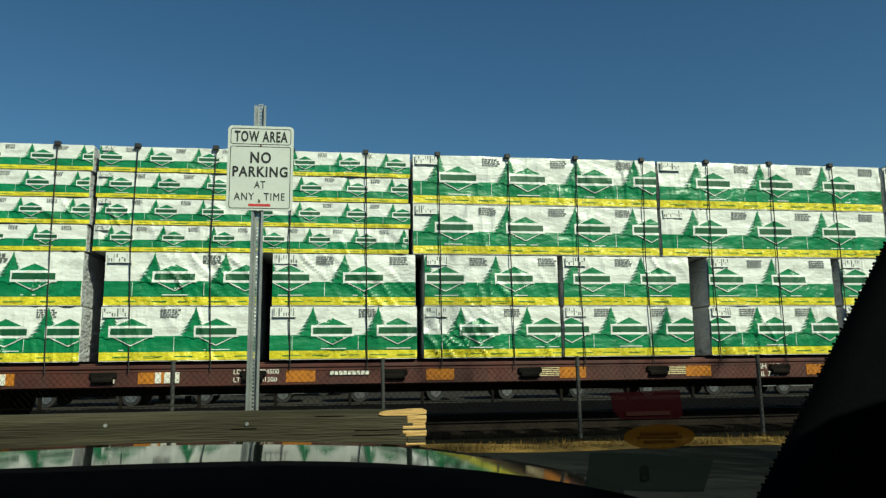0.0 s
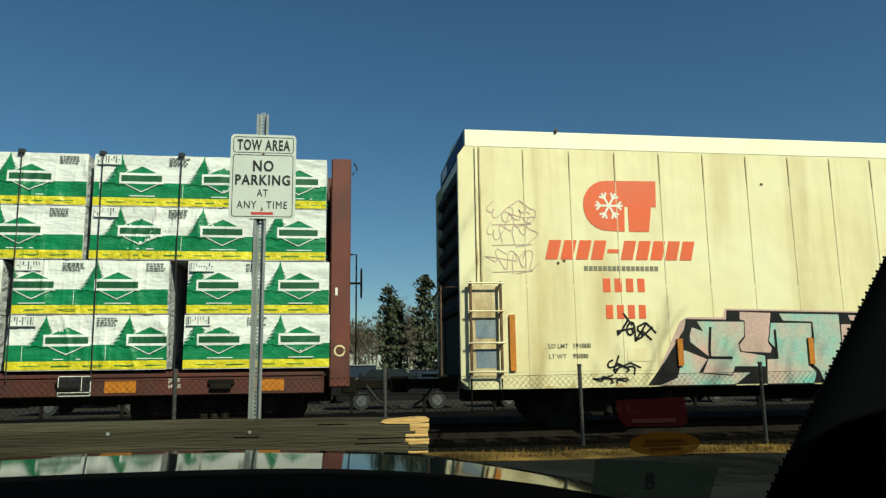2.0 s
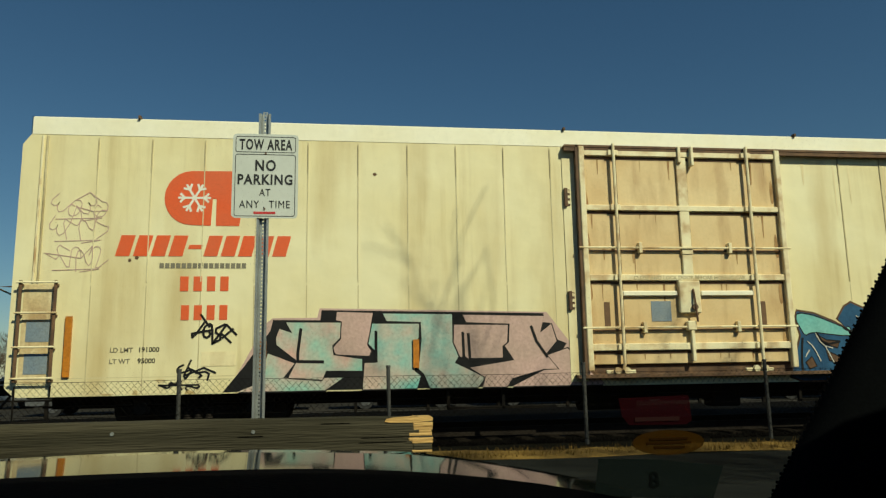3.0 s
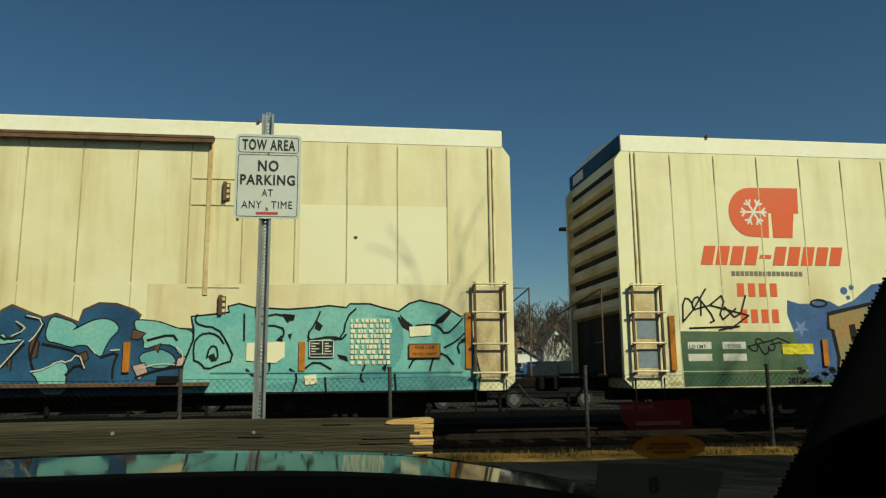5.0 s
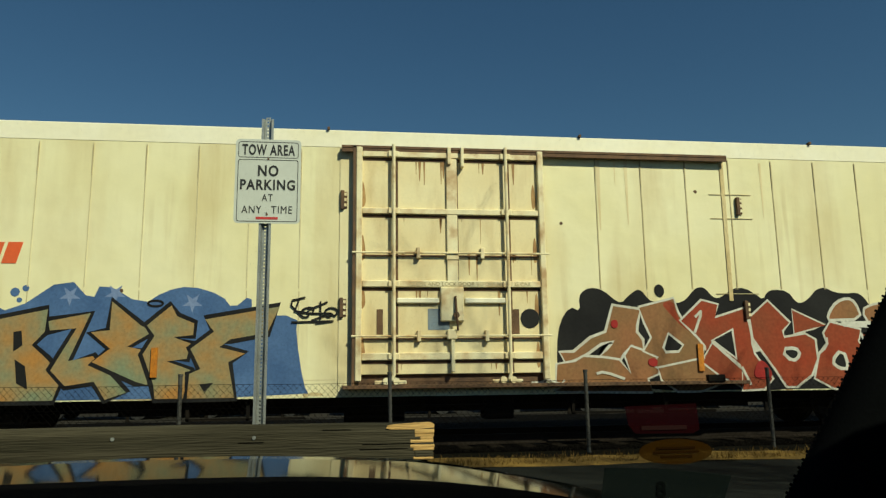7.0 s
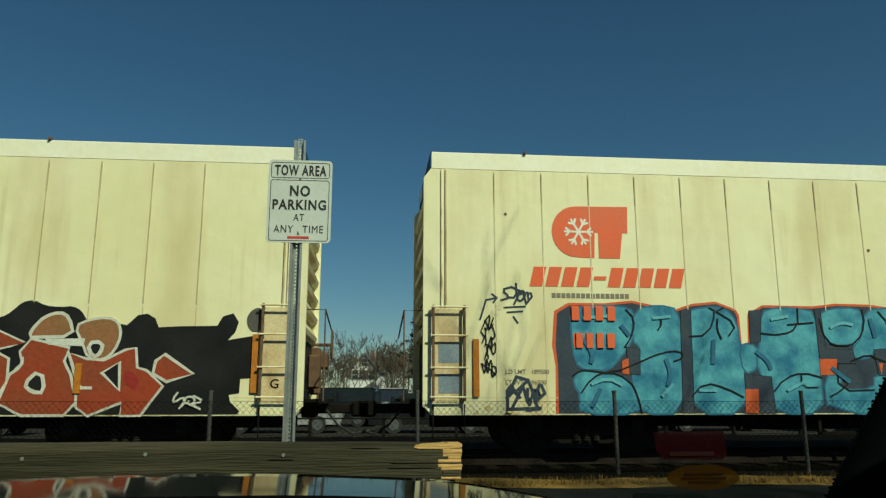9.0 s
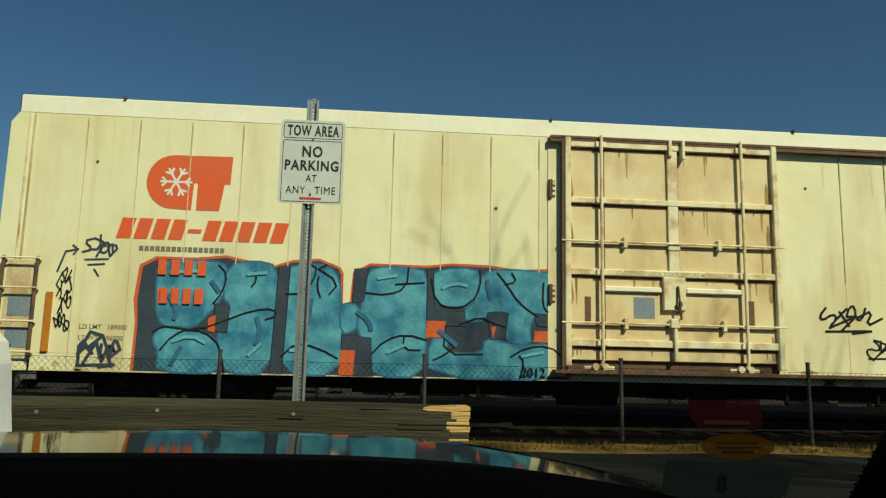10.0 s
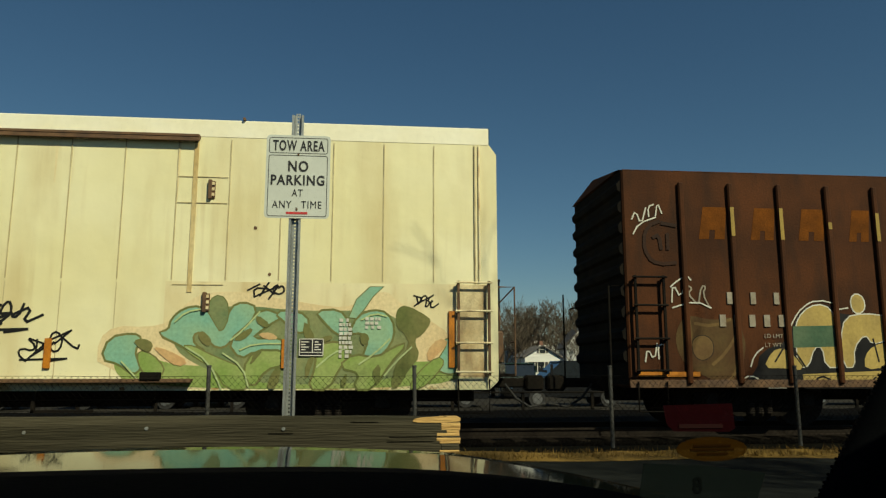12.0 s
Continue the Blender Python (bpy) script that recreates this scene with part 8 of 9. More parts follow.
def build_van():
    """Rear corner of a white van parked alongside."""
    van = thing("parked_van", "white van parked beside the timber barrier", "van", at=(-2.045, 4.38, 0), turn=0)
    prof = [(0.0, .46), (0.02, .62), (.0, .78), (-.02, 1.0), (-.05, 1.12), (-.13, 1.20), (-.22, 1.7), (-.4, 1.92), (-3.2, 1.95), (-3.9, 1.2), (-4.7, 1.05), (-4.8, .5)]
    b = Mesh()
    n = len(prof)
    rows = [(-.0, .99), (.05, 1.0), (1.75, 1.0), (1.8, .99)]
    vs = []
    for y, s in rows:
        for x, z in prof:
            vs.append((-2.4 + (x + 2.4) * s if s < 1 else x, -y, .46 + (z - .46) * (1 if s == 1 else .985)))
    b.add(vs, [(r * n + i, r * n + (i + 1) % n, (r + 1) * n + (i + 1) % n, (r + 1) * n + i) for r in range(3) for i in range(n)] + [tuple(range(n)), tuple(3 * n + i for i in range(n))])
    body = part("body", b, M_VANWHITE, van, smooth=False)
    for y in (-.02, -1.78):
        part("tail_lamp", Mesh().box(-.05, .008, y - .34 if y > -1 else y + .24, y - .24 if y > -1 else y + .34, .80, .96, .02), M_TAIL, body, "red tail lamp")
    part("bumper", Mesh().box(-.1, .1, -1.82, .04, .44, .62, .05), M_VANWHITE, van, "white rear bumper")
    part("step_plate", Mesh().box(-.05, .16, -1.6, -.2, .40, .46, .02), M_CHROME, van)
    part("side_window", Mesh().box(-2.6, -.55, .0, .012, 1.25, 1.75, .01), M_WINDOW, van)
    for x in (-.9, -3.9):
        for y in (.0, -1.8):
            w = part("wheel", Mesh().disc((x, y - .08 if y == 0 else y + .08, .33), (0, 1, 0), .33, .22, 24), M_RUBBER, van)
            part("rim", Mesh().disc((x, y - .0 if y == 0 else y, .33), (0, 1, 0), .21, .08, 16), M_CHROME, w)


def build_own_car():
    """The parked car from which one looks out: bonnet, dash top, right pillar, roof, windscreen films."""
    car = thing("own_car", "dark parked car seen from its front seat", "car", at=(0, 0, 0))
    m = Mesh()
    nx, ny = 48, 14

    def hood(i, v):
        y = .95 + 1.0 * v
        x = -1.15 + (.40 * y - .02 + 1.15) * i / nx
        z = .884 - .055 * max(0, (x + .35)) ** 1.6 - .03 * max(0, -.5 - x) ** 1.5 - .13 * max(0, x - .15) ** 1.3 + .012 * (1 - v)
        return (x, y, z)

    m.add([hood(i, j / ny) for j in range(ny + 1) for i in range(nx + 1)] + [(hood(i, 1)[0], 1.98, .60) for i in range(nx + 1)],
          [(j * (nx + 1) + i, j * (nx + 1) + i + 1, (j + 1) * (nx + 1) + i + 1, (j + 1) * (nx + 1) + i) for j in range(ny + 1) for i in range(nx)])
    part("bonnet", m, M_HOOD, car, "glossy dark bonnet", smooth=True)
    d = Mesh()
    n = 40
    vs = []
    for i in range(n + 1):
        x = -1.2 + 2.0 * i / n
        z = .977 - .306 * max(0, x + .15) ** 2.4 - .02 * max(0, -.2 - x) ** 1.5
        vs += [(x, .80, z - .05), (x, .80, z - .004), (x, .775, z), (x, .45, z - .035), (x, .30, z - .09), (x, .28, .3)]
    d.add(vs, [(i * 6 + k, (i + 1) * 6 + k, (i + 1) * 6 + k + 1, i * 6 + k + 1) for i in range(n) for k in range(5)])
    part("dashboard", d, M_DASH, car, "black dash top", smooth=True)
    # pillar, leaning back and up from the dash corner
    p = Mesh()
    lo, hi = Vector((.42, .75, .90)), Vector((.664, .75, 1.27))
    secs = []
    for t in (-.35, 0, .35, .7, 1.0, 1.4):
        c = lo.lerp(hi, t)
        secs.append([c + Vector((.0, .0, 0)), c + Vector((.02, -.03, 0)), c + Vector((.09, -.06, 0)), c + Vector((.22, -.05, 0)), c + Vector((.24, .03, 0)), c + Vector((.03, .03, 0))])
    p.add([v for s in secs for v in s], [(i * 6 + k, i * 6 + (k + 1) % 6, (i + 1) * 6 + (k + 1) % 6, (i + 1) * 6 + k) for i in range(5) for k in range(6)] + [tuple(range(6)), tuple(30 + k for k in range(6))])
    part("pillar", p, M_PILLAR, car, "charcoal cloth windscreen pillar", smooth=True)
    dots = Mesh()
    for k in range(110):
        c = lo.lerp(hi, -.1 + k * .011) + Vector((-.0005 - .0022 * (k % 2), -.002, 0))
        dots.disc(c, (0, 1, 0), .0017, .001, 6)
    tagged(part("frit_dots", dots, M_DASH, car, "black dots printed along the glass edge"), kind="stuff")
    part("roof_lining", Mesh().box(-1.3, .95, -1.6, .34, 1.38, 1.43, .02), M_DASH, car)
    part("door_panel", Mesh().box(.85, .95, -1.6, .6, .05, 1.38, .02), M_DASH, car)
    part("rear_panel", Mesh().box(-1.3, .95, -1.7, -1.6, .05, 1.43, .02), M_DASH, car)
    for wx in (-1.2, .8):
        part("wheel", Mesh().disc((wx, 1.3 if wx < 0 else -1.0, .31), (1, 0, 0), .31, .2, 20), M_RUBBER, car)
    part("seat_back", Mesh().box(-.9, .5, -.75, -.55, .3, 1.15, .05), M_DASH, car)
    ws = Mesh().add([(-1.25, .86, .93), (.72, .86, .93), (.62, .18, 1.36), (-1.15, .18, 1.36)], [(0, 1, 2, 3)])
    g = part("windscreen", ws, glass("clear_windscreen", (.97, .98, .97), .003), car, fix=False)
    g.visible_shadow = False
    # films inside the windscreen
    red, yel, grey = film_mat("red_film", (.034, .003, .006), .4), film_mat("amber_film", (.07, .03, .002), .35), film_mat("grey_green_film", (.012, .019, .018), .3)
    y = .80

    def slab(o, name, mt, lab, yy=y):
        return part(name, Mesh().prism([(a, b - .012) for a, b in o], yy, yy + .0015), mt, car, lab)

    slab([(.301, 1.048), (.383, 1.050), (.385, 1.022), (.378, 1.018), (.312, 1.019), (.304, 1.028)], "red_sticker", red, "dim red sticker on the windscreen")
    slab([(.318, 1.027), (.37, 1.027), (.37, 1.0225), (.318, 1.0225)], "sticker_print", film_mat("pale_print", (.05, .02, .02), .1), "", y - .001)
    slab([(.356 + .042 * math.cos(k * .26), .999 + .0135 * math.sin(k * .26)) for k in range(24)], "amber_sticker", yel, "oval amber sticker on the windscreen")
    for zz, w in ((1.003, .022), (.9985, .026), (.994, .018)):
        slab([(.356 - w, zz - .0012), (.356 + w, zz - .0012), (.356 + w, zz + .0012), (.356 - w, zz + .0012)], "sticker_print", film_mat("dark_print", (.035, .014, .002), .05), "", y - .001)
    slab([(.275, .984), (.345, .981), (.418, .972), (.404, .938), (.335, .941), (.268, .946)], "inspection_sticker", grey, "back of a grey inspection sticker")
    lettering("8", .024, film_mat("black_print_film", (.006, .009, .009), .2), car, .336, y - .001, .940, name="sticker_print", align="CENTER", thick=.0002, bold=.02)


build_fence()
build_sign()
build_barrier()
build_van()
build_own_car()


# ---- behind the camera: an unseen wall added to close the lot ----
def build_behind():
    # Added out of view; low enough to leave the sun free.
    m = Mesh().box(-40, 60, -22, -9.0, -.1, 4.6, .05)
    tagged(part("wall_south", m, M_BRICK), "unseen brick block added to close the lot", "building", kind="structure")


build_behind()


# ---- trees ----
def bare_tree_mesh(seed, height, spread, depth=5, lean=0.0, girth=.013, finest=.022):
    rnd = random.Random(seed)
    m = Mesh()

    def grow(p, d, length, r, level):
        n = 3
        pts = [p]
        q = Vector(p)
        dd = Vector(d)
        for _ in range(n):
            dd = (dd + Vector((rnd.gauss(0, .13), rnd.gauss(0, .13), rnd.gauss(.06, .08)))).normalized()
            q = q + dd * length / n
            pts.append(q.copy())
        r = max(r, finest)
        m.tube(pts, r, 6 if level < 2 else 3, r2=r * .7, slot=0 if level < 3 else 1)
        if level >= depth:
            return
        kids = 3 if level < 2 else rnd.choice((2, 3, 3))
        for k in range(kids):
            base = pts[-1] if k == 0 else pts[rnd.choice((1, 2, 3))]
            a = rnd.uniform(0, 6.28)
            s = spread * rnd.uniform(.6, 1.2)
            nd = (dd + Vector((math.cos(a) * s, math.sin(a) * s, rnd.uniform(-.05, .35)))).normalized()
            grow(base, nd, length * rnd.uniform(.62, .82), r * (.62 if k == 0 else .5), level + 1)

    grow(Vector((0, 0, -.2)), Vector((lean, 0, 1)), height * .32, height * girth, 0)
    me = m.make("tree_crown")
    me.materials.append(M_BARK)
    me.materials.append(M_TWIG)
    return me


def pine_mesh(seed, height):
    rnd = random.Random(seed)
    trunk, crown = Mesh(), Mesh()
    trunk.tube([(0, 0, -.2), (.1, 0, height * .5), (0, .05, height)], height * .018, 7, r2=.03)
    z = height * .16
    while z < height * .98:
        u = (z - height * .16) / (height * .84)
        reach = height * (.17 * (1 - u) ** .55 * (.55 + .45 * min(1, u * 4)) + .025) * rnd.uniform(.5, 1.3)
        for _ in range(rnd.choice((3, 4, 5))):
            a = rnd.uniform(0, 6.28)
            r = reach * rnd.uniform(.5, 1.1)
            tip = Vector((math.cos(a) * r, math.sin(a) * r, z + r * rnd.uniform(-.15, .25)))
            trunk.tube([(0, 0, z), tip], .03, 3)
            for t in range(int(7 + r * 6)):
                w = rnd.uniform(.25, 1.08)
                c = Vector((0, 0, z)).lerp(tip, w) + Vector((rnd.gauss(0, .18), rnd.gauss(0, .18), rnd.gauss(.05, .13)))
                s = rnd.uniform(.14, .34)
                n = Vector((rnd.gauss(0, 1), rnd.gauss(0, 1), rnd.gauss(0, 1))).normalized()
                e1 = n.orthogonal().normalized() * s
                e2 = n.cross(e1) * .45
                crown.add([c - e1, c + e2, c + e1, c - e2], [(0, 1, 2, 3)])
        z += height * .028 * rnd.uniform(.7, 1.3)
    a, b = trunk.make("trunk"), crown.make("crown")
    a.materials.append(M_BARK)
    b.materials.append(M_NEEDLE)
    return a, b


BARE = [bare_tree_mesh(s, 10.0, .75, 6) for s in (2, 5, 9, 13)]
BARE += [bare_tree_mesh(s, 10.0, .75, 6, 0, .0055, .0085) for s in (2, 9, 13)]
PINES = [pine_mesh(s, 10.0) for s in (1, 4, 7)]


def bare_tree(x, y, h, k, turn=0):
    t = thing("bare_tree", "leafless deciduous tree with fine brown twigs", "tree", "trees behind the lot", at=(x, y, heights(y)), turn=turn)
    o = part("crown", BARE[k % len(BARE)], M_TWIG, t)
    t.scale = (h / 10,) * 3
    return t


def pine_tree(x, y, h, k, turn=0):
    t = thing("pine_tree", "tall dark green pine with a ragged outline", "tree", "trees behind the lot", at=(x, y, heights(y)), turn=turn)
    part("trunk", PINES[k % 3][0], M_BARK, t)
    part("crown", PINES[k % 3][1], M_NEEDLE, t)
    t.scale = (h / 10,) * 3
    return t


rt = random.Random(77)


def far_woods():
    """Brown leafless woods behind the houses: countless twig sprays with an uneven top."""
    rnd = random.Random(19)
    m = Mesh()
    for _ in range(26000):
        x = rnd.uniform(-150, 190)
        top = 9.5 + 3.2 * noise.noise(Vector((x * .07, 0, 3))) + 2.2 * noise.noise(Vector((x * .31, 5, 0)))
        if x < -18:
            top *= .62
        z = top * (1 - abs(rnd.gauss(0, .42)))
        if z < 0:
            continue
        y = 178 + rnd.uniform(-8, 8)
        a, l, w = rnd.gauss(0, .5), rnd.uniform(.6, 1.6), rnd.uniform(.05, .16)
        dx, dz = math.sin(a) * l, math.cos(a) * l
        m.add([(x - w, y, z - .28), (x + w, y, z - .28), (x + dx, y, z + dz - .28)], [(0, 1, 2)])
    tagged(part("far_woods", m, M_TWIG, fix=False), "distant brown leafless woods", "woods", kind="stuff")


far_woods()
for x, y, h in ((5.2, 80, 10.8), (9.1, 80, 12.0), (11.3, 84, 10.2), (27.5, 84, 8.0), (40, 95, 11), (13.8, 95, 10.5), (12.6, 82, 9.0), (6.6, 84, 9.5), (34.4, 104, 10.2)):
    pine_tree(x, y, h, rt.randrange(3), rt.uniform(0, 360))
for i in range(46):
    x = -62 + i * 2.75 + rt.uniform(-1, 1)
    y = rt.uniform(122, 165)
    x *= y / 120
    bare_tree(x, y, rt.uniform(11, 15) * (.75 if x < -14 else 1.0), rt.randrange(4), rt.uniform(0, 360))
for x, y, h in ((-17.6, 98, 8.5), (-27.5, 100, 7), (1.8, 100, 9.5), (-2.5, 104, 9), (19, 95, 9), (31, 110, 10), (-.9, 92, 7.8), (1.1, 96, 8.6), (2.7, 91, 8.8), (4.4, 95, 9.2), (-3.6, 97, 7.6), (7.6, 92, 9.4), (30.2, 100, 8.2), (31.8, 103, 8.6), (29.2, 104, 8.0), (33.4, 101, 8.4)):
    bare_tree(x, y, h, rt.randrange(4), rt.uniform(0, 360))
for i in range(26):
    bare_tree(14 + i * 1.35 + rt.uniform(-.5, .5), rt.uniform(122, 148), rt.uniform(12, 16.5), rt.randrange(4), rt.uniform(0, 360))
# the bare trees behind the lot whose shadows fall on the passing cars
for x, y, h, k in ((10.9, -2.0, 14.2, 4), (9.3, -1.2, 13.3, 5), (12.3, -1.0, 13.7, 6), (13.3, -1.6, 14.2, 5)):
    t = bare_tree(x, y, h, k, 40)


# ---- houses, lamps, vehicles across the tracks ----
def house(x, y, w, d, wall_h, roof_h, siding, turn=0, porch=False, label=""):
    h = thing("house", label or "white clapboard house with a gabled roof", "house", "houses beyond the lot", at=(x, y, heights(y)), turn=turn)
    m = Mesh()
    o = [(-w / 2, 0), (w / 2, 0), (w / 2, wall_h), (0, wall_h + roof_h), (-w / 2, wall_h)]
    m.prism(o, 0, d)
    wall = part("wall", m, siding, h)
    for s in (-1, 1):
        r = Mesh()
        a, b = Vector((s * (w / 2 + .35), 0, wall_h - .25)), Vector((0, 0, wall_h + roof_h + .08))
        n = Vector((s * roof_h, 0, w / 2)).normalized() * .18
        r.add([(p.x, yy, p.z) for yy in (-.35, d + .35) for p in (a, b, b + n, a + n)], [(0, 1, 2, 3), (4, 7, 6, 5), (0, 4, 5, 1), (1, 5, 6, 2), (2, 6, 7, 3), (3, 7, 4, 0)])
        part("roof", r, M_SHINGLE, h)
    part("chimney", Mesh().box(w * .1, w * .1 + .5, d * .5, d * .5 + .5, wall_h, wall_h + roof_h + 1.0), M_BRICK, h)
    rows = (1.2, 4.0) if wall_h > 5 else (1.2,)
    spots = [(xx, z, 1.0, 1.5) for z in rows for xx in (-w * .32, -w * .05, w * .27)] + [(0, wall_h + roof_h * .3, .9, 1.1)]
    for xx, z, ww, hh in spots:
        win = part("window", Mesh().box(xx - ww / 2 - .08, xx + ww / 2 + .08, -.06, .0, z - .08, z + hh + .08), M_WHITE, h)
        part("pane", Mesh().box(xx - ww / 2, xx + ww / 2, -.075, -.062, z, z + hh * .48).box(xx - ww / 2, xx + ww / 2, -.075, -.062, z + hh * .52, z + hh), M_WINDOW, win)
        for s in (-1, 1):
            part("shutter", Mesh().box(xx + s * (ww / 2 + .1), xx + s * (ww / 2 + .42), -.05, -.0, z, z + hh), M_SHINGLE, win)
    if porch:
        part("porch_roof", Mesh().prism([(w * .05, 2.7), (w * .62, 2.7), (w * .34, 3.6)], -1.8, 0), M_SHINGLE, h)
        for xx in (w * .1, w * .34, w * .58):
            part("porch_post", Mesh().box(xx - .08, xx + .08, -1.75, -1.6, 0, 2.7), M_WHITE, h)
        part("porch_deck", Mesh().box(w * .05, w * .62, -1.8, 0, 0, .4), M_SIDING, h)
    return h


house(-23.4, 110, 6.0, 10, 5.9, 2.9, M_SIDING, 4, True, "white two-storey clapboard house with a small porch")
house(-33.8, 112, 4.5, 8, 5.0, 2.3, M_SIDING, 0)
house(-29.9, 108, 4.6, 8, 4.0, 1.8, M_SIDING_TAN, 90 if False else 0, False, "pale green one-storey house with a low roof")
house(-1.3, 122, 4.6, 9, 5.4, 2.6, M_SIDING, -8, True, "white two-storey house behind bare trees")
house(26.2, 110, 5.4, 8, 3.6, 1.4, M_SIDING, 0, False, "low white house in front of bare woods")
house(32.8, 112, 4.6, 8, 5.0, 2.9, M_SIDING, -6, True)
house(35.5, 150, 8.0, 10, 6.0, 2.4, M_SIDING, 12, True)


def street_lamp(x, y, h, arm):
    l = thing("street_lamp", "dark steel lot lamp on a tall pole", "lamp", "lot lamps", at=(x, y, heights(y)))
    part("pole", Mesh().tube([(0, 0, -.1), (0, 0, h)], .11, 8, r2=.07).box(-.2, .2, -.2, .2, -.05, .5, .05), M_DARK, l)
    part("head", Mesh().box(min(-.1, arm - .3), max(.1, arm), -.18, .18, h - .12, h + .06, .03) if arm >= 0 else Mesh().box(arm, .1, -.18, .18, h - .12, h + .06, .03), M_DARK, l)


street_lamp(12.9, 40, 9.4, -.85)
street_lamp(10.7, 60, 8.8, -.8)
street_lamp(-15.1, 60, 7.35, .35)

CARPAINT = {
    "silver": mat("silver_car_paint", (.42, .43, .43), None, 2.0, .3, metal=.3, bump=0, grain=.03, coat=.5),
    "black": mat("black_car_paint", (.015, .016, .018), None, 2.0, .2, bump=0, grain=.03, coat=.6),
    "white": M_VANWHITE,
    "green": mat("dark_green_car_paint", (.02, .045, .035), None, 2.0, .25, bump=0, grain=.03, coat=.5),
    "grey": mat("grey_car_paint", (.13, .135, .14), None, 2.0, .3, bump=0, grain=.03, coat=.5),
    "yellow": mat("yellow_car_paint", (.60, .33, .02), None, 2.0, .3, bump=0, grain=.03, coat=.5),
}


def parked_car(x, y, colour, tall=False, turn=0):
    kind = "suv" if tall else "sedan"
    c = thing("parked_car", f"{colour} {kind} parked in the sunny lot", "car", "cars in the far lot", at=(x, y, -.272), turn=turn)
    H = 1.72 if tall else 1.45
    if tall:
        body = [(-2.25, .38), (2.3, .38), (2.35, .7), (2.25, .98), (1.1, 1.08), (-2.2, 1.1), (-2.32, .7)]
        cab = [(-2.18, 1.08), (1.1, 1.08), (.45, H - .08), (.25, H), (-1.85, H), (-2.05, H - .1)]
    else:
        body = [(-2.3, .32), (2.25, .32), (2.32, .6), (2.2, .8), (.95, .95), (-1.5, .98), (-2.25, .92), (-2.36, .6)]
        cab = [(-1.75, .96), (1.0, .94), (.25, H - .06), (-.05, H), (-.85, H), (-1.1, H - .05)]
    part("body", Mesh().prism(body, -.88, .88).prism([(a, z) for a, z in cab if z > H - .12] + [(cab[-1][0] * .98, H - .13), (cab[2][0] * .98, H - .13)] if False else body, -.86, .86), CARPAINT[colour], c)
    part("cabin", Mesh().prism(cab, -.74, .74), M_WINDOW, c, "dark glazed cabin")
    rx = [p for p in cab if p[1] > H - .11]
    part("roof", Mesh().box(min(p[0] for p in rx), max(p[0] for p in rx), -.7, .7, H - .05, H + .015, .03), CARPAINT[colour], c)
    for px in ((cab[0][0] + cab[-1][0]) / 2, -.45, (cab[1][0] + cab[2][0]) / 2):
        part("door_pillar", Mesh().box(px - .05, px + .05, -.76, -.73, .98, H - .12).box(px - .05, px + .05, .73, .76, .98, H - .12), CARPAINT[colour], c)
    for wx in (-1.4, 1.4):
        for wy in (-.8, .8):
            w = part("wheel", Mesh().disc((wx, wy, .32), (0, 1, 0), .32, .2, 20), M_RUBBER, c)
            s = -1 if wy < 0 else 1
            part("rim", Mesh().disc((wx, wy + s * .1, .32), (0, 1, 0), .2, .03, 14), M_CHROME, w)
    for s in (-1, 1):
        part("headlamp", Mesh().box(2.2, 2.33, s * .7 - .14, s * .7 + .14, .6, .74, .02), M_CHROME, c)
        part("tail_lamp", Mesh().box(-2.34, -2.22, s * .72 - .12, s * .72 + .12, .68, .86, .02), M_TAIL, c)


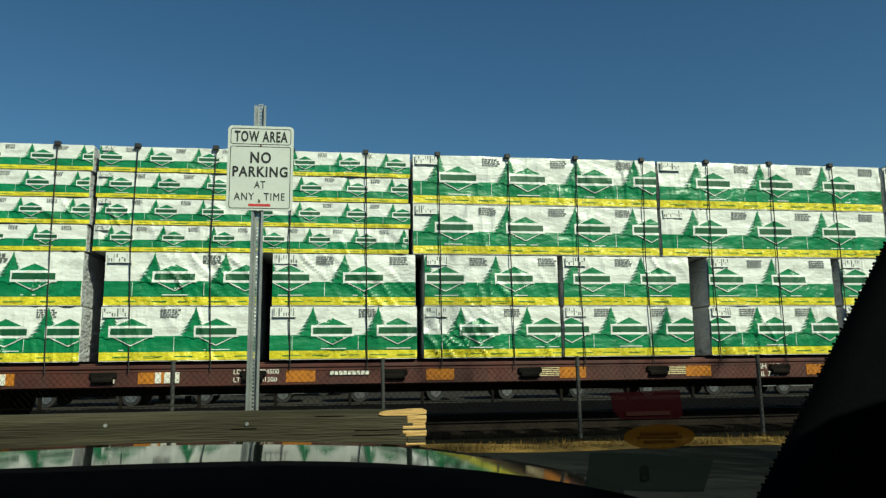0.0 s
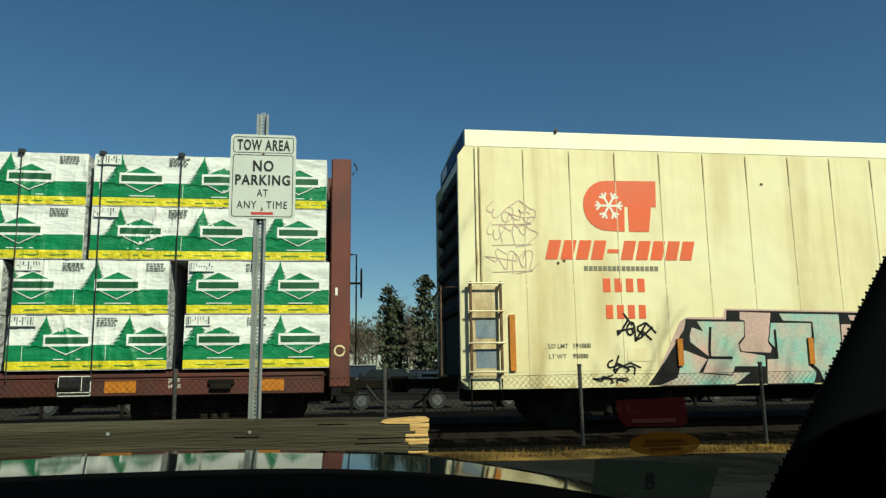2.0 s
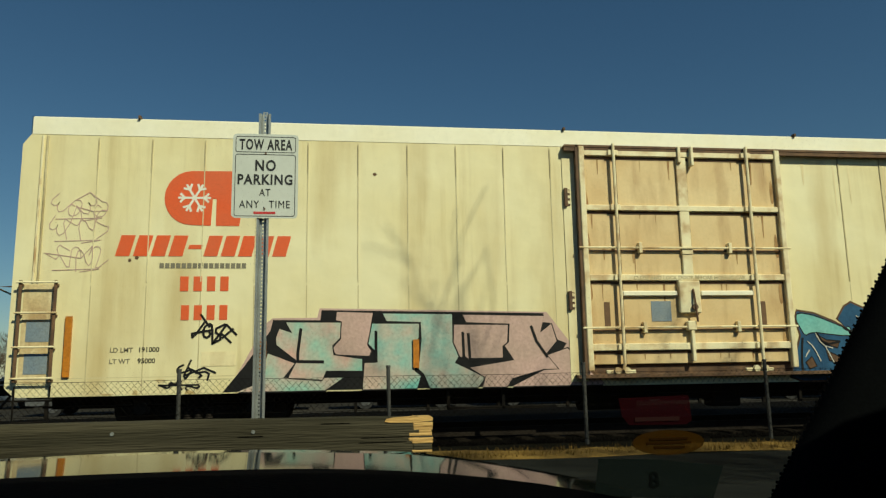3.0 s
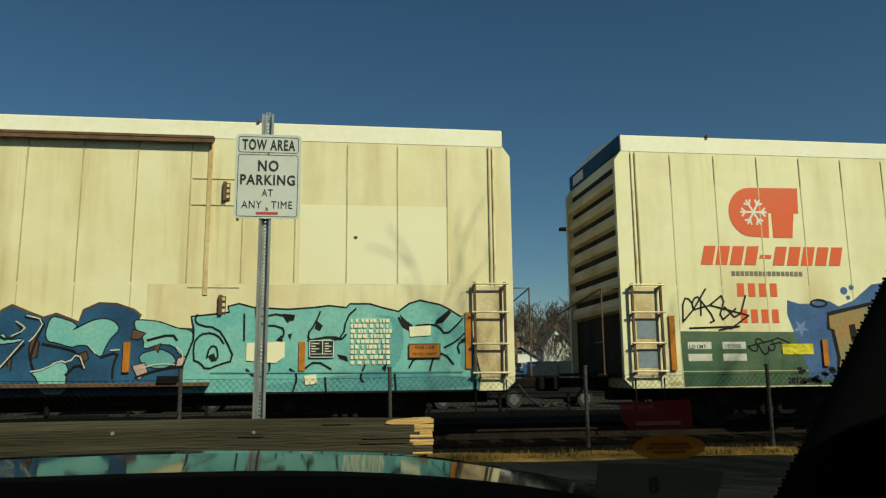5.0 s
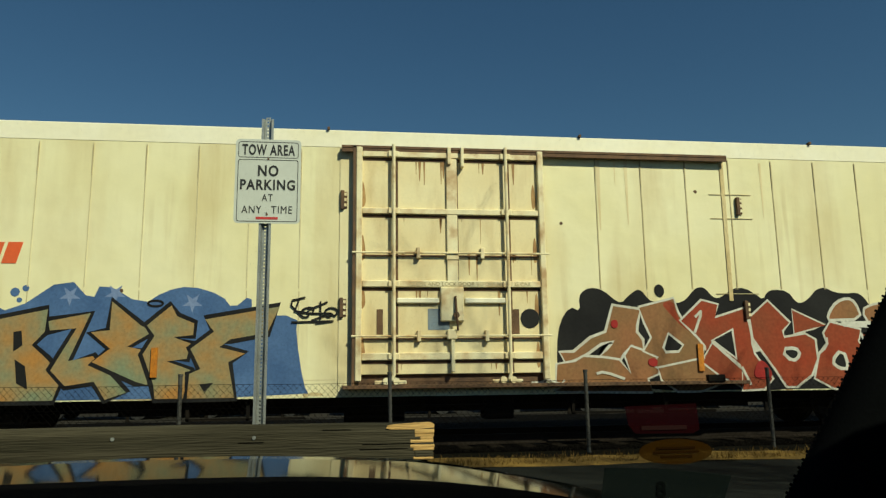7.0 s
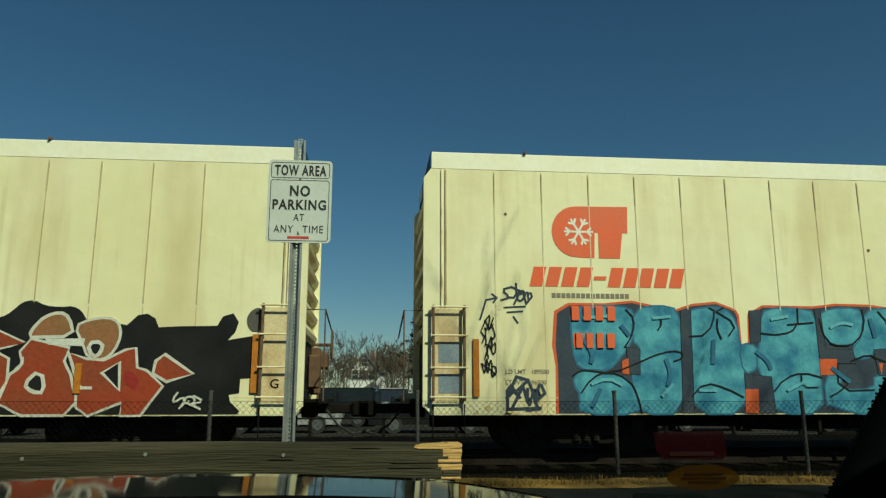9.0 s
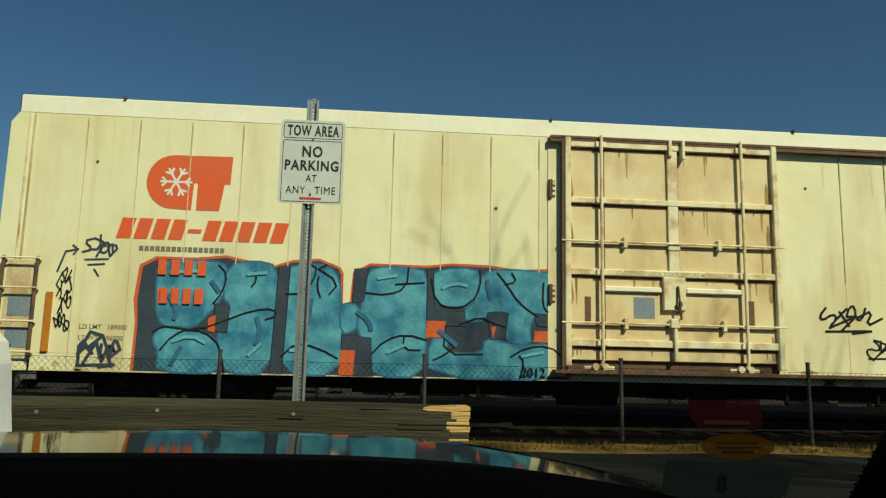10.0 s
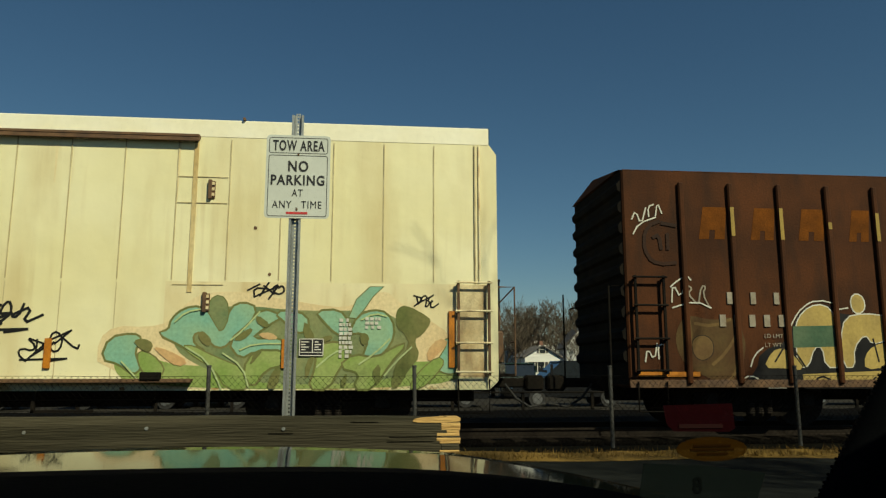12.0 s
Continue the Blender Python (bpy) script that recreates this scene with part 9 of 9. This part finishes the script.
rc = random.Random(12)
for x, y, col, tall, turn in ((-14.2, 28, "grey", False, 4), (-8.6, 28.5, "grey", True, 180), (-3.4, 29, "silver", False, 0), (-1.85, 35.0, "black", True, 170), (2.2, 28.5, "black", False, 0), (7.7, 28.6, "black", True, 182), (13.5, 29, "black", True, 0), (19, 28.5, "silver", False, 180), (25, 29, "grey", True, 0),
                              (-6.4, 31, "black", False, 90), (-2.6, 38, "white", False, 90), (1.0, 38, "silver", True, 90), (4.2, 38.5, "black", False, 90), (7.4, 38, "green", True, 90), (11.0, 38, "white", False, 92), (15.2, 38, "silver", False, 88), (19.5, 38.5, "grey", True, 90), (24, 38, "white", False, 90), (-10.5, 36, "black", True, 90), (-14.5, 37, "silver", False, 90), (-20, 33, "white", False, 0)):
    parked_car(x, y, col, tall, turn)


def guard_rail():
    g = thing("lot_guard_rail", "low dark pipe rail along the far lot", "railing", at=(0, 24.9, -.22))
    for k in range(26):
        part("post", Mesh().box(-26 + 2.4 * k - .05, -26 + 2.4 * k + .05, -.05, .05, -.1, .62, .01), M_DARK, g)
    for z in (.58,):
        part("rail", Mesh().tube([(-28, -.06, z), (36, -.06, z)], .03, 6), M_DARK, g)


guard_rail()


# ---- motion of the train ----
RUN = [  # seconds and the train's shift along x
    (0.0, 0.000), (0.5, -3.441), (1.0, -6.874), (1.5, -10.290), (2.0, -13.709), (2.5, -17.152), (3.0, -20.622), (3.2, -22.006),
    (4.8, -33.050), (5.0, -34.420), (5.5, -37.823), (6.0, -41.231), (6.5, -44.640), (6.7, -46.001), (8.3, -56.872), (8.5, -58.225),
    (9.0, -61.592), (9.5, -64.964), (10.0, -68.352), (10.5, -71.714), (11.0, -75.084), (11.5, -78.464), (12.0, -81.825),
]


def run(t):
    return float(np.interp(t, [a for a, _ in RUN], [b for _, b in RUN]))


def motions():
    for ob, x0 in MOVERS:
        base = ob.matrix_basis.copy()
        walk(ob, [(t, Matrix.Translation((d, 0, 0)) @ base) for t, d in RUN])
    steps = [i / 10 for i in range(121)]
    for ob, p in WHEELSETS:
        walk(ob, [(t, pose(*p, 0, math.degrees(run(t) / 0.455), 0)) for t in steps])


motions()
